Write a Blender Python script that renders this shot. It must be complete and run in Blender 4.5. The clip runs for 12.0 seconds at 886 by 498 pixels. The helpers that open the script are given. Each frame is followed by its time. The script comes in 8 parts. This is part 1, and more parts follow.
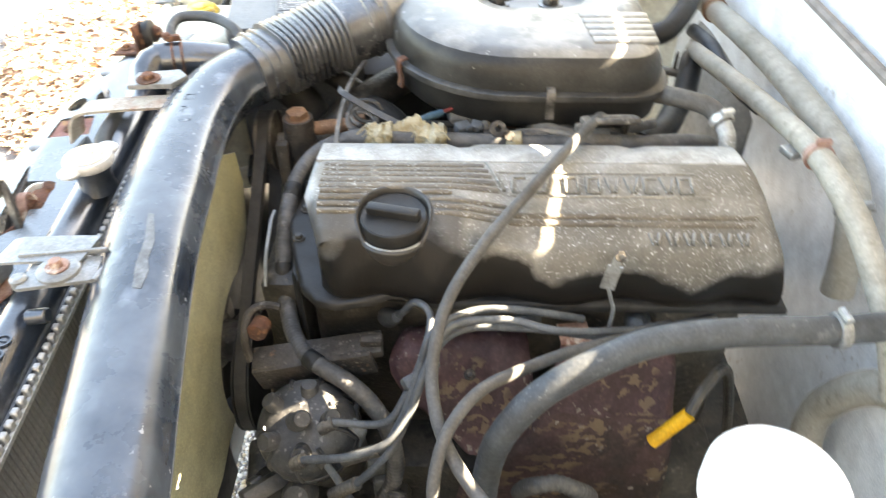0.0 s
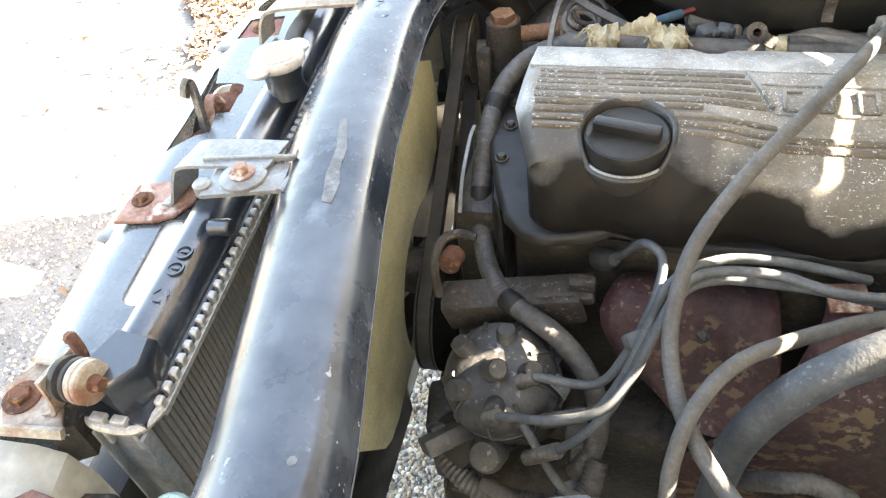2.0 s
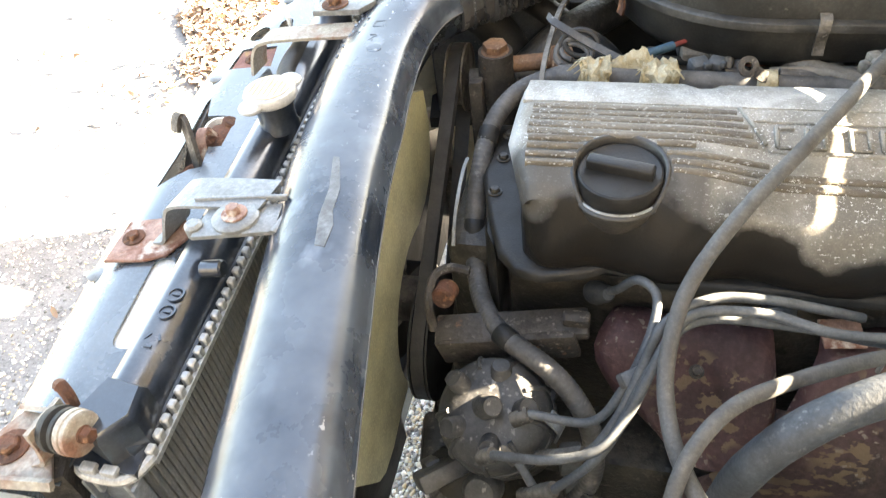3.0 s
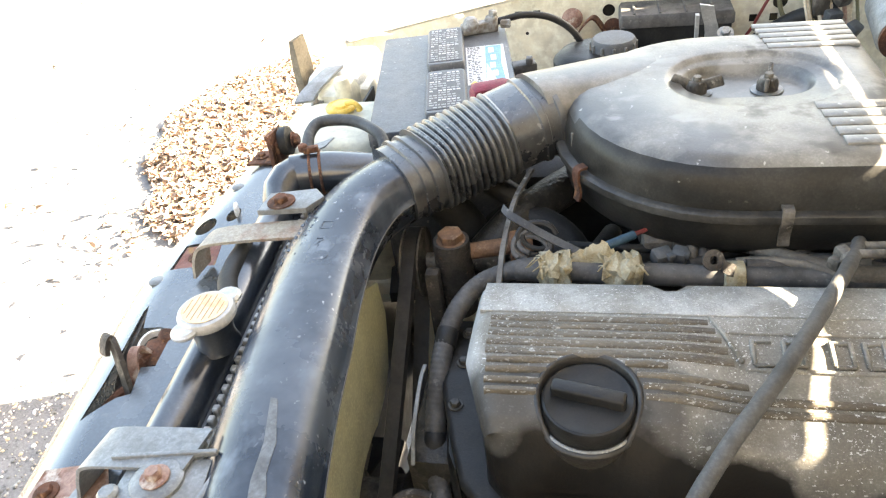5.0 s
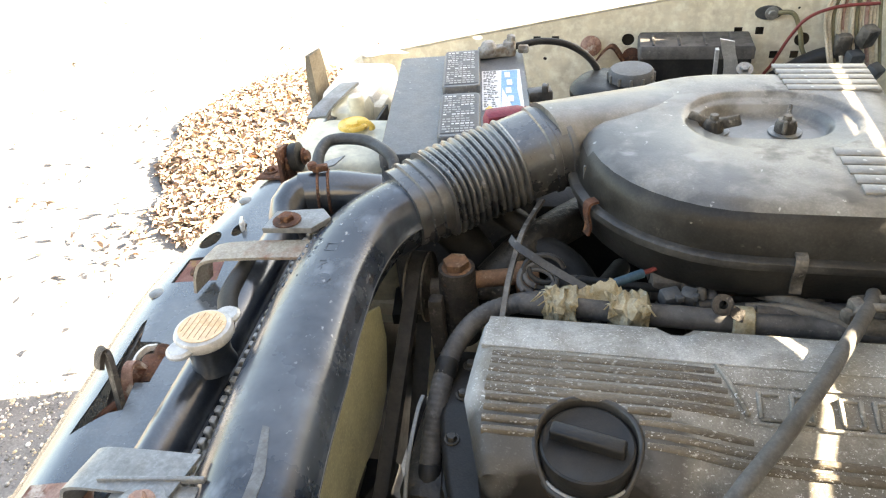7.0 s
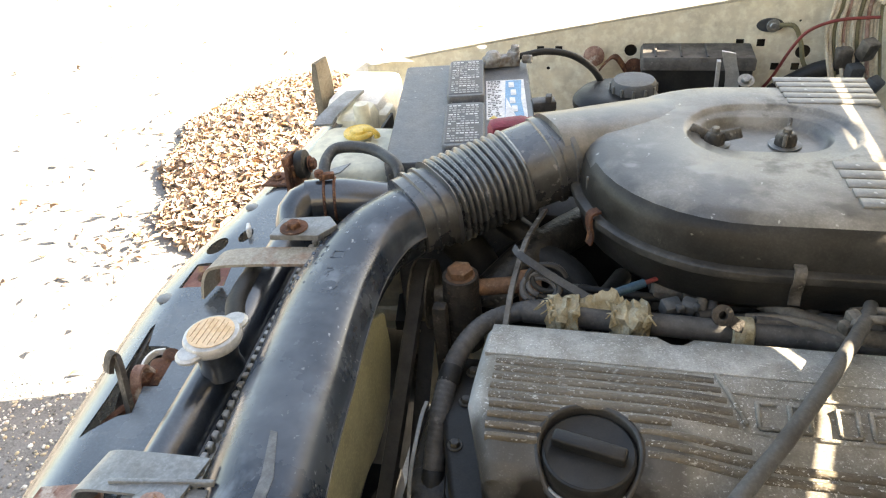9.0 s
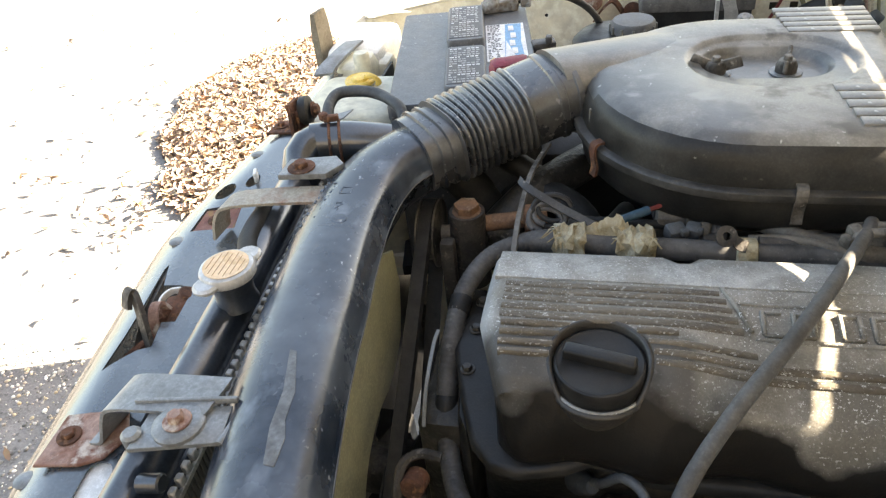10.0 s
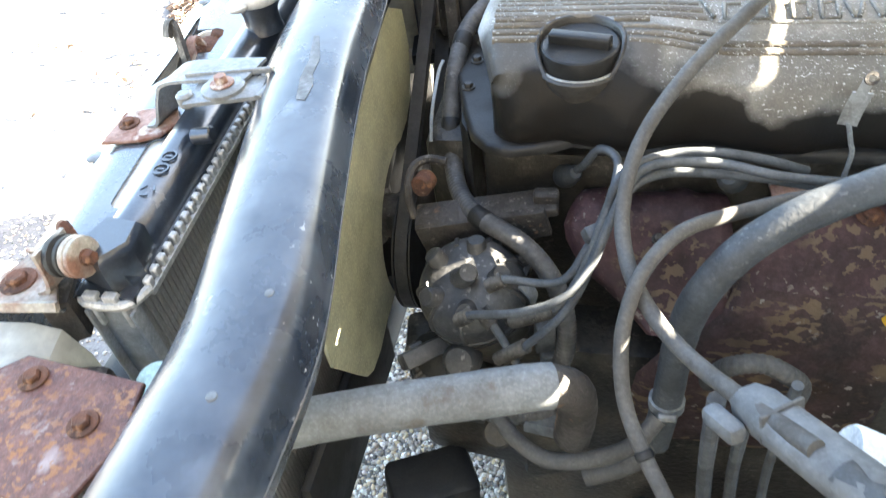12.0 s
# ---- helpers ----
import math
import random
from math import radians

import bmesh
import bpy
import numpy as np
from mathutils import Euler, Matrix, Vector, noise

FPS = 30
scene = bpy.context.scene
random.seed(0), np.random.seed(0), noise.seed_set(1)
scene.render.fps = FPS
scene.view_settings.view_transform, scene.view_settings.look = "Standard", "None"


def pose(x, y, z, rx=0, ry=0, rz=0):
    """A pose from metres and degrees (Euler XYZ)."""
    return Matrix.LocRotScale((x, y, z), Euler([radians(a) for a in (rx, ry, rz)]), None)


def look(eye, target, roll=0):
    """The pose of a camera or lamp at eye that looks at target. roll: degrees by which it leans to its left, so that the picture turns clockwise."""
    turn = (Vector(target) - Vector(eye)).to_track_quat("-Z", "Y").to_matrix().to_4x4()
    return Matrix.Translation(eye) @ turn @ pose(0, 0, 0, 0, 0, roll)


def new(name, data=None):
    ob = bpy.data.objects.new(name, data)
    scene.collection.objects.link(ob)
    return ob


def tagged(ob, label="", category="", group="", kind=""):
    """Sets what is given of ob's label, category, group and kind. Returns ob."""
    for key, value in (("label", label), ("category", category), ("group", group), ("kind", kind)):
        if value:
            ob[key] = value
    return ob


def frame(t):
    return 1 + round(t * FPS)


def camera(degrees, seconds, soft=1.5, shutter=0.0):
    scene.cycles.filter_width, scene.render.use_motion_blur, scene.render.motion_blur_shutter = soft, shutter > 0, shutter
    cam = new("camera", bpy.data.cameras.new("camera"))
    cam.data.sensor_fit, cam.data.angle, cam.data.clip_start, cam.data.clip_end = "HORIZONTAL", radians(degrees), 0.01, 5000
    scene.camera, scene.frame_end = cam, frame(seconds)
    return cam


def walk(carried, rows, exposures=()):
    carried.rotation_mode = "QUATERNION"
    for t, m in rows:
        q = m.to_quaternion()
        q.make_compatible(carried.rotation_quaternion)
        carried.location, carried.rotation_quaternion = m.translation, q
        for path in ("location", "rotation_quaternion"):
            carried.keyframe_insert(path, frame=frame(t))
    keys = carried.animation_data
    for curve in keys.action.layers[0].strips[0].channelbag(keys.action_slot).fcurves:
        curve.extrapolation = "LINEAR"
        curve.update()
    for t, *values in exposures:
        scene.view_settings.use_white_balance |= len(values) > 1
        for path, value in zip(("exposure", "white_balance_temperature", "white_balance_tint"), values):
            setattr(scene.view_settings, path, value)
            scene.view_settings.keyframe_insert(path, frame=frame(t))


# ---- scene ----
cam = camera(62.9, 12.0, soft=1.2, shutter=0.25)
PATH = [
    (0, (0.019, 0.007, 1.264), (-0.031, 1.517, -0.046), -0.5),
    (0.3, (0.02, 0.018, 1.272), (-0.237, 1.549, 0.012), 2.2),
    (0.5, (0.009, 0.029, 1.261), (-0.372, 1.546, 0.014), 0.1),
    (1, (-0.025, 0.06, 1.203), (-0.494, 1.518, -0.083), -6.4),
    (1.5, (-0.035, 0.073, 1.194), (-0.502, 1.456, -0.173), -7.4),
    (2, (-0.038, 0.077, 1.186), (-0.514, 1.414, -0.223), -8.8),
    (2.5, (-0.038, 0.079, 1.189), (-0.504, 1.403, -0.236), -8.9),
    (3, (-0.041, 0.093, 1.199), (-0.5, 1.454, -0.193), -8.4),
    (3.5, (-0.047, 0.129, 1.214), (-0.494, 1.551, -0.12), -7.9),
    (3.7, (-0.048, 0.144, 1.224), (-0.499, 1.583, -0.089), -8.0),
    (5.3, (-0.037, 0.189, 1.23), (-0.441, 1.775, 0.08), -8.3),
    (5.5, (-0.037, 0.194, 1.232), (-0.449, 1.777, 0.082), -7.5),
    (6, (-0.034, 0.2, 1.24), (-0.449, 1.787, 0.096), -6.6),
    (6.5, (-0.036, 0.2, 1.231), (-0.463, 1.794, 0.101), -6.0),
    (8.3, (-0.041, 0.194, 1.244), (-0.471, 1.782, 0.106), -5.0),
    (8.5, (-0.04, 0.195, 1.244), (-0.477, 1.79, 0.12), -4.9),
    (9, (-0.04, 0.192, 1.242), (-0.473, 1.791, 0.121), -5.1),
    (9.5, (-0.038, 0.179, 1.232), (-0.471, 1.763, 0.089), -5.9),
    (10, (-0.043, 0.163, 1.221), (-0.471, 1.715, 0.035), -6.9),
    (10.5, (-0.045, 0.142, 1.207), (-0.474, 1.66, -0.023), -7.7),
    (11, (-0.043, 0.099, 1.188), (-0.474, 1.554, -0.115), -8.4),
    (11.5, (-0.03, 0.05, 1.17), (-0.483, 1.467, -0.167), -9.3),
    (12, (-0.009, -0.005, 1.147), (-0.461, 1.377, -0.226), -9.3),
]
walk(cam, [(t, look(eye, target, roll)) for t, eye, target, roll in PATH], [(0, 4.68, 8900, 10), (0.5, 4.64, 8800, 10), (3.5, 4.62, 8800, 10), (5.5, 3.93, 8700, 10), (6.5, 3.83, 8800, 10), (9, 3.42, 8800, 10), (10.5, 3.50, 8300, 10), (11, 3.85, 7850, 8), (12, 4.6, 7400, 7)])

# ---- light ----
GROUND = 0.035
SUN = Vector((1.55, 0.48, 1.0)).normalized()
sky_world = bpy.data.worlds.new("sky")
scene.world = sky_world
sky_world.use_nodes = True
sky_tex = sky_world.node_tree.nodes.new("ShaderNodeTexSky")
sky_tex.sky_type = "NISHITA"
sky_tex.sun_disc = False
sky_tex.sun_elevation = math.asin(SUN.z)
sky_tex.sun_rotation = math.atan2(SUN.x, SUN.y)
sky_tex.dust_density = 2.5
sky_world.node_tree.links.new(sky_tex.outputs[0], sky_world.node_tree.nodes["Background"].inputs[0])
sky_world.node_tree.nodes["Background"].inputs[1].default_value = 0.08
sun_data = bpy.data.lights.new("sun", "SUN")
sun_data.energy, sun_data.angle, sun_data.color = 5.0, radians(0.26), (1.0, 0.955, 0.885)
sun_lamp = new("sun", sun_data)
sun_lamp.matrix_world = look(SUN * 20, (0, 0, 0))

# ---- materials ----


def surface(name, base, second=None, scale=15.0, mix=(0.42, 0.62), rough=0.6, rough2=None, metal=0.0, bump=0.15,
            bump_scale=250.0, spots=None, spot_scale=90.0, spot_edge=(0.6, 0.66), spot_rough=None, spec=0.5, island=0.0, stretch=(1, 1, 1), coat=0.0, coat_rough=0.30):
    """A worn surface: two colours in broad patches, spots of a third, and fine relief."""
    m = bpy.data.materials.new(name)
    m.use_nodes = True
    nt = m.node_tree
    b = nt.nodes["Principled BSDF"]
    tc = nt.nodes.new("ShaderNodeTexCoord")
    mp = nt.nodes.new("ShaderNodeMapping")
    mp.inputs["Scale"].default_value = stretch
    nt.links.new(tc.outputs["Object"], mp.inputs[0])

    def noise_fac(sc, edge, detail=6.0):
        n = nt.nodes.new("ShaderNodeTexNoise")
        n.inputs["Scale"].default_value, n.inputs["Detail"].default_value, n.inputs["Roughness"].default_value = sc, detail, 0.62
        nt.links.new(mp.outputs[0], n.inputs["Vector"])
        r = nt.nodes.new("ShaderNodeMapRange")
        r.inputs["From Min"].default_value, r.inputs["From Max"].default_value = edge
        nt.links.new(n.outputs["Fac"], r.inputs["Value"])
        return r.outputs[0]

    def blend(fac, a, c):
        x = nt.nodes.new("ShaderNodeMix")
        x.data_type = "RGBA"
        nt.links.new(fac, x.inputs[0])
        for sock, v in ((x.inputs[6], a), (x.inputs[7], c)):
            if isinstance(v, tuple):
                sock.default_value = (*v, 1)
            else:
                nt.links.new(v, sock)
        return x.outputs[2]

    second = second or tuple(0.75 * v for v in base)
    f1 = noise_fac(scale, mix)
    col = blend(f1, base, second)
    medium = noise_fac(scale * 5.0, (0.34, 0.66), 5.0)
    col = blend(medium, col, blend(f1, tuple(0.72 * v for v in base), tuple(0.76 * v for v in second)))
    fine = noise_fac(bump_scale * 1.6, (0.46, 0.80), 6.0)
    col = blend(fine, col, blend(f1, tuple(min(1.0, 1.38 * v) for v in base), tuple(min(1.0, 1.34 * v) for v in second)))
    if spots:
        f2 = noise_fac(spot_scale, spot_edge, 5.0)
        col = blend(f2, col, spots)
    if island:
        g = nt.nodes.new("ShaderNodeNewGeometry")
        hsv = nt.nodes.new("ShaderNodeHueSaturation")
        r = nt.nodes.new("ShaderNodeMapRange")
        r.inputs["To Min"].default_value, r.inputs["To Max"].default_value = 1 - island, 1 + island
        nt.links.new(g.outputs["Random Per Island"], r.inputs["Value"])
        nt.links.new(r.outputs[0], hsv.inputs["Value"])
        nt.links.new(col, hsv.inputs["Color"])
        col = hsv.outputs[0]
    nt.links.new(col, b.inputs["Base Color"])
    rr = nt.nodes.new("ShaderNodeMapRange")
    rr.inputs["To Min"].default_value, rr.inputs["To Max"].default_value = rough, rough2 if rough2 is not None else min(1.0, rough + 0.2)
    nt.links.new(f1, rr.inputs["Value"])
    nt.links.new(rr.outputs[0], b.inputs["Roughness"])
    b.inputs["Metallic"].default_value = metal
    b.inputs["Specular IOR Level"].default_value = spec
    b.inputs["Coat Weight"].default_value = coat
    b.inputs["Coat Roughness"].default_value = coat_rough
    bp = nt.nodes.new("ShaderNodeBump")
    bp.inputs["Strength"].default_value, bp.inputs["Distance"].default_value = bump, 0.002
    nt.links.new(noise_fac(bump_scale, (0.2, 0.8), 4.0), bp.inputs["Height"])
    nt.links.new(bp.outputs[0], b.inputs["Normal"])
    return m


def flecks(m, colour, scale, edge, patch=None, amount=1.0, stretch=(1, 1, 1), seed=0.0):
    """Small chips, scratches or stains over a surface, gathered in patches."""
    nt = m.node_tree
    b = nt.nodes["Principled BSDF"]
    old = b.inputs["Base Color"].links[0].from_socket
    tc = nt.nodes.new("ShaderNodeTexCoord")
    mp = nt.nodes.new("ShaderNodeMapping")
    mp.inputs["Scale"].default_value = stretch
    mp.inputs["Location"].default_value = (seed, 0.7 * seed, 0)
    nt.links.new(tc.outputs["Object"], mp.inputs[0])
    fac = None
    for sc, ed, detail in ((scale, edge, 4.0),) + ((patch + (3.0,),) if patch else ()):
        n = nt.nodes.new("ShaderNodeTexNoise")
        n.inputs["Scale"].default_value, n.inputs["Detail"].default_value = sc, detail
        nt.links.new(mp.outputs[0], n.inputs["Vector"])
        r = nt.nodes.new("ShaderNodeMapRange")
        r.inputs["From Min"].default_value, r.inputs["From Max"].default_value = ed
        r.inputs["To Max"].default_value = amount if fac is None else 1.0
        nt.links.new(n.outputs["Fac"], r.inputs["Value"])
        if fac is None:
            fac = r.outputs[0]
        else:
            k = nt.nodes.new("ShaderNodeMath")
            k.operation = "MULTIPLY"
            nt.links.new(fac, k.inputs[0])
            nt.links.new(r.outputs[0], k.inputs[1])
            fac = k.outputs[0]
    x = nt.nodes.new("ShaderNodeMix")
    x.data_type = "RGBA"
    x.inputs[7].default_value = (*colour, 1)
    nt.links.new(fac, x.inputs[0])
    nt.links.new(old, x.inputs[6])
    nt.links.new(x.outputs[2], b.inputs["Base Color"])
    return m


def palette(name, colours, rough=0.8, bump=0.2, bump_scale=120.0):
    """Loose pieces, each island with one of several colours."""
    m = surface(name, colours[0], rough=rough, bump=bump, bump_scale=bump_scale)
    nt = m.node_tree
    b = nt.nodes["Principled BSDF"]
    g = nt.nodes.new("ShaderNodeNewGeometry")
    ramp = nt.nodes.new("ShaderNodeValToRGB")
    ramp.color_ramp.interpolation = "CONSTANT"
    while len(ramp.color_ramp.elements) < len(colours):
        ramp.color_ramp.elements.new(0.5)
    for k, (e, c) in enumerate(zip(ramp.color_ramp.elements, colours)):
        e.position, e.color = k / len(colours), (*c, 1)
    nt.links.new(g.outputs["Random Per Island"], ramp.inputs[0])
    n = nt.nodes.new("ShaderNodeTexNoise")
    n.inputs["Scale"].default_value = 60.0
    mx = nt.nodes.new("ShaderNodeMix")
    mx.data_type, mx.blend_type = "RGBA", "MULTIPLY"
    mx.inputs[0].default_value = 0.5
    nt.links.new(ramp.outputs[0], mx.inputs[6])
    nt.links.new(n.outputs["Color"], mx.inputs[7])
    hs = nt.nodes.new("ShaderNodeHueSaturation")
    hs.inputs["Saturation"].default_value, hs.inputs["Value"].default_value = 0.9, 1.35
    nt.links.new(mx.outputs[2], hs.inputs["Color"])
    nt.links.new(hs.outputs[0], b.inputs["Base Color"])
    return m


# Blue of the reflected sky put into the black plastic's colour.
M_DUCT = surface("dusty black duct plastic with sky tint", (0.014, 0.021, 0.034), (0.030, 0.040, 0.058), 11, (0.44, 0.66), 0.20, 0.36, bump=0.03, bump_scale=120, spots=(0.120, 0.140, 0.166), spot_scale=8, spot_edge=(0.44, 0.76), spec=0.5, coat=0.40, coat_rough=0.22)
# Black base turned bluish to carry the sky's gloss.
M_TANK = surface("sky tinted black tank plastic", (0.018, 0.024, 0.034), (0.055, 0.060, 0.068), 18, (0.5, 0.75), 0.16, 0.32, bump=0.04, spec=1.0, coat=0.6)
M_BELLOWS = surface("dusty black rubber bellows", (0.034, 0.036, 0.039), (0.105, 0.107, 0.108), 22, (0.42, 0.66), 0.26, 0.44, bump=0.1, spec=1.0, coat=0.4)
M_AIR = surface("dusty air cleaner plastic", (0.072, 0.068, 0.061), (0.275, 0.262, 0.236), 9, (0.42, 0.60), 0.32, 0.52, bump=0.05, bump_scale=300, spots=(0.048, 0.042, 0.034), spot_scale=11, spot_edge=(0.60, 0.67), spec=1.0)
M_AIR_LOW = surface("black air cleaner base", (0.018, 0.0175, 0.0165), (0.038, 0.036, 0.032), 12, rough=0.42, bump=0.1, spec=0.3)
M_AIR_RIM = surface("dusty edged black rim", (0.030, 0.029, 0.028), (0.075, 0.072, 0.066), 30, (0.42, 0.64), 0.30, 0.45, bump=0.1)
M_PANEL = surface("dark faded panel paint", (0.040, 0.054, 0.068), (0.115, 0.130, 0.142), 6, (0.42, 0.66), 0.16, 0.34, bump=0.05, spots=(0.25, 0.25, 0.24), spot_scale=20, spot_edge=(0.62, 0.78), spec=0.9, coat=0.9, coat_rough=0.22)
M_CREAM = surface("cream body paint", (0.86, 0.80, 0.645), (0.77, 0.705, 0.545), 5, (0.4, 0.75), 0.38, 0.55, bump=0.03, bump_scale=40, spots=(0.46, 0.38, 0.26), spot_scale=14, spot_edge=(0.66, 0.80))
M_WHITE_PAINT = surface("white body paint", (0.82, 0.82, 0.79), (0.74, 0.73, 0.68), 7, (0.4, 0.8), 0.3, 0.45, bump=0.03)
M_FIREWALL = surface("pale firewall paint", (0.76, 0.81, 0.84), (0.62, 0.65, 0.66), 7, (0.45, 0.78), 0.35, 0.5, bump=0.05, spots=(0.40, 0.34, 0.26), spot_scale=18, spot_edge=(0.68, 0.78))
M_HOOD = surface("hood underside paint", (0.29, 0.272, 0.235), (0.22, 0.20, 0.165), 5, rough=0.6)
M_ALU = surface("chalky cast aluminium", (0.275, 0.264, 0.238), (0.140, 0.126, 0.102), 11, (0.38, 0.60), 0.42, 0.60, metal=0.2, bump=0.35, bump_scale=420, spots=(0.50, 0.495, 0.47), spot_scale=300, spot_edge=(0.60, 0.78))
M_ALU_PALE = surface("pale bare aluminium", (0.40, 0.405, 0.395), (0.265, 0.26, 0.24), 24, rough=0.42, metal=0.3, bump=0.4, bump_scale=420, spots=(0.62, 0.62, 0.60), spot_scale=420, spot_edge=(0.62, 0.68))
M_GRIME = surface("oily black grime", (0.026, 0.023, 0.019), (0.088, 0.077, 0.061), 18, (0.45, 0.70), 0.36, 0.7, bump=0.5, bump_scale=160)
M_GRIME_GREY = surface("grimy grey casting", (0.172, 0.156, 0.136), (0.052, 0.046, 0.039), 26, (0.42, 0.60), 0.5, 0.75, metal=0.15, bump=0.5, bump_scale=200, spots=(0.27, 0.25, 0.22), spot_scale=90, spot_edge=(0.62, 0.70))
M_CAP = surface("black oil cap plastic", (0.013, 0.0125, 0.012), (0.026, 0.024, 0.022), 30, rough=0.34, bump=0.12, bump_scale=500, spec=0.32)
# Blue skylight tint put into M_RUBBER, M_RUBBER_PALE, M_LEAD and M_GREY_CONN.
M_RUBBER = surface("dusty grey rubber", (0.064, 0.072, 0.079), (0.042, 0.045, 0.048), 24, (0.4, 0.66), 0.5, 0.7, bump=0.2, spots=(0.12, 0.124, 0.126), spot_scale=60, spot_edge=(0.6, 0.72))
M_RUBBER_PALE = surface("pale dusty hose rubber", (0.190, 0.207, 0.215), (0.13, 0.134, 0.132), 22, (0.4, 0.7), 0.6, 0.75, bump=0.15, spots=(0.11, 0.095, 0.08), spot_scale=40, spot_edge=(0.62, 0.72))
M_RUBBER_BROWN = surface("dusty brown grey hose", (0.095, 0.092, 0.087), (0.060, 0.056, 0.051), 24, (0.4, 0.7), 0.65, 0.8, bump=0.2)
M_HOSE_DUST = surface("dust covered brown hose", (0.185, 0.165, 0.140), (0.115, 0.098, 0.080), 26, (0.42, 0.66), 0.65, 0.8, bump=0.2)
M_LEAD = surface("grey ignition cable", (0.096, 0.104, 0.110), (0.058, 0.062, 0.066), 30, rough=0.5, bump=0.1)
M_CONDUIT = surface("dusty split conduit", (0.100, 0.097, 0.095), (0.058, 0.055, 0.053), 40, rough=0.5, bump=0.15)
M_BLACK = surface("plain black rubber", (0.013, 0.013, 0.0135), (0.028, 0.027, 0.025), 25, rough=0.5, spec=0.4)
M_BELT = surface("worn drive belt", (0.042, 0.039, 0.037), (0.028, 0.027, 0.026), 50, rough=0.45)
M_FAN = surface("yellowed shroud plastic", (0.54, 0.545, 0.385), (0.42, 0.425, 0.285), 7, (0.4, 0.75), 0.38, 0.52, bump=0.05)
M_SHIELD = surface("maroon scaled manifold shield", (0.165, 0.090, 0.094), (0.105, 0.068, 0.072), 12, (0.4, 0.62), 0.5, 0.7, metal=0.15, bump=0.4, bump_scale=140)
M_SHIELD_WORN = surface("heavily scaled manifold shield", (0.120, 0.072, 0.070), (0.066, 0.050, 0.046), 16, (0.4, 0.62), 0.6, 0.8, metal=0.15, bump=0.45, bump_scale=140)
M_DIST = surface("dusty black distributor plastic", (0.034, 0.034, 0.035), (0.078, 0.076, 0.073), 26, (0.42, 0.66), 0.42, 0.6, bump=0.25, bump_scale=200, spots=(0.15, 0.14, 0.13), spot_scale=90, spot_edge=(0.66, 0.74))
M_RUST = surface("brown rust", (0.155, 0.064, 0.036), (0.075, 0.038, 0.027), 32, (0.42, 0.60), 0.8, 0.9, metal=0.15, bump=0.5, bump_scale=260, spots=(0.26, 0.125, 0.062), spot_scale=75, spot_edge=(0.56, 0.66))
M_RUST_PALE = surface("pale flaking rust", (0.38, 0.245, 0.20), (0.22, 0.10, 0.07), 30, (0.44, 0.6), 0.7, 0.85, metal=0.1, bump=0.4, bump_scale=260, spots=(0.56, 0.49, 0.43), spot_scale=45, spot_edge=(0.54, 0.64))
M_RUST_RED = surface("reddish rusty steel", (0.20, 0.075, 0.055), (0.30, 0.16, 0.13), 30, (0.45, 0.65), 0.7, 0.8, bump=0.4, spots=(0.30, 0.18, 0.06), spot_scale=60, spot_edge=(0.56, 0.66))
M_SCUFF = surface("pale plastic scrape", (0.17, 0.18, 0.19), (0.10, 0.106, 0.112), 60, (0.4, 0.6), 0.5, 0.6, bump=0.4)
M_PLATE = surface("weathered rusty plate", (0.125, 0.050, 0.037), (0.185, 0.092, 0.072), 34, (0.44, 0.62), 0.42, 0.7, metal=0.2, bump=0.5, bump_scale=180, spots=(0.24, 0.17, 0.15), spot_scale=120, spot_edge=(0.60, 0.70))
M_HOUSING = surface("greyed headlight housing paint", (0.74, 0.735, 0.675), (0.62, 0.60, 0.52), 9, (0.4, 0.7), 0.4, 0.55, bump=0.04, bump_scale=40, spots=(0.36, 0.31, 0.24), spot_scale=25, spot_edge=(0.64, 0.74))
M_VENT = surface("dark vent cover plastic", (0.085, 0.090, 0.098), (0.13, 0.13, 0.128), 20, rough=0.5)
M_GRIME_BROWN = surface("rusty brown grimy steel", (0.066, 0.058, 0.052), (0.034, 0.030, 0.027), 30, (0.42, 0.6), 0.5, 0.75, metal=0.2, bump=0.5, bump_scale=200, spots=(0.20, 0.115, 0.07), spot_scale=60, spot_edge=(0.62, 0.72))
M_ALU_BROWN = surface("oil browned aluminium", (0.150, 0.127, 0.096), (0.082, 0.066, 0.046), 16, (0.4, 0.62), 0.45, 0.62, metal=0.2, bump=0.4, bump_scale=420, spots=(0.42, 0.41, 0.38), spot_scale=300, spot_edge=(0.60, 0.72), stretch=(0.5, 1, 1))
M_AIR_SHADED = surface("shade darkened air cleaner wall plastic", (0.023, 0.022, 0.020), (0.052, 0.049, 0.044), 14, (0.42, 0.66), 0.32, 0.5, bump=0.08, spots=(0.13, 0.122, 0.108), spot_scale=45, spot_edge=(0.66, 0.74), spec=0.25)
M_PIPE_TAN = surface("dusty tan hose rubber", (0.33, 0.31, 0.265), (0.24, 0.22, 0.18), 20, (0.42, 0.68), 0.6, 0.75, bump=0.15, spots=(0.15, 0.13, 0.10), spot_scale=45, spot_edge=(0.63, 0.73))
M_STRAP = surface("dusty rust stained strap", (0.36, 0.33, 0.28), (0.24, 0.125, 0.085), 28, (0.46, 0.62), 0.6, 0.75, metal=0.1, bump=0.3)
M_RUST_ORANGE = surface("orange rusty steel", (0.25, 0.135, 0.075), (0.15, 0.082, 0.052), 45, (0.4, 0.62), 0.7, 0.85, bump=0.4, spots=(0.34, 0.24, 0.16), spot_scale=90, spot_edge=(0.58, 0.68))
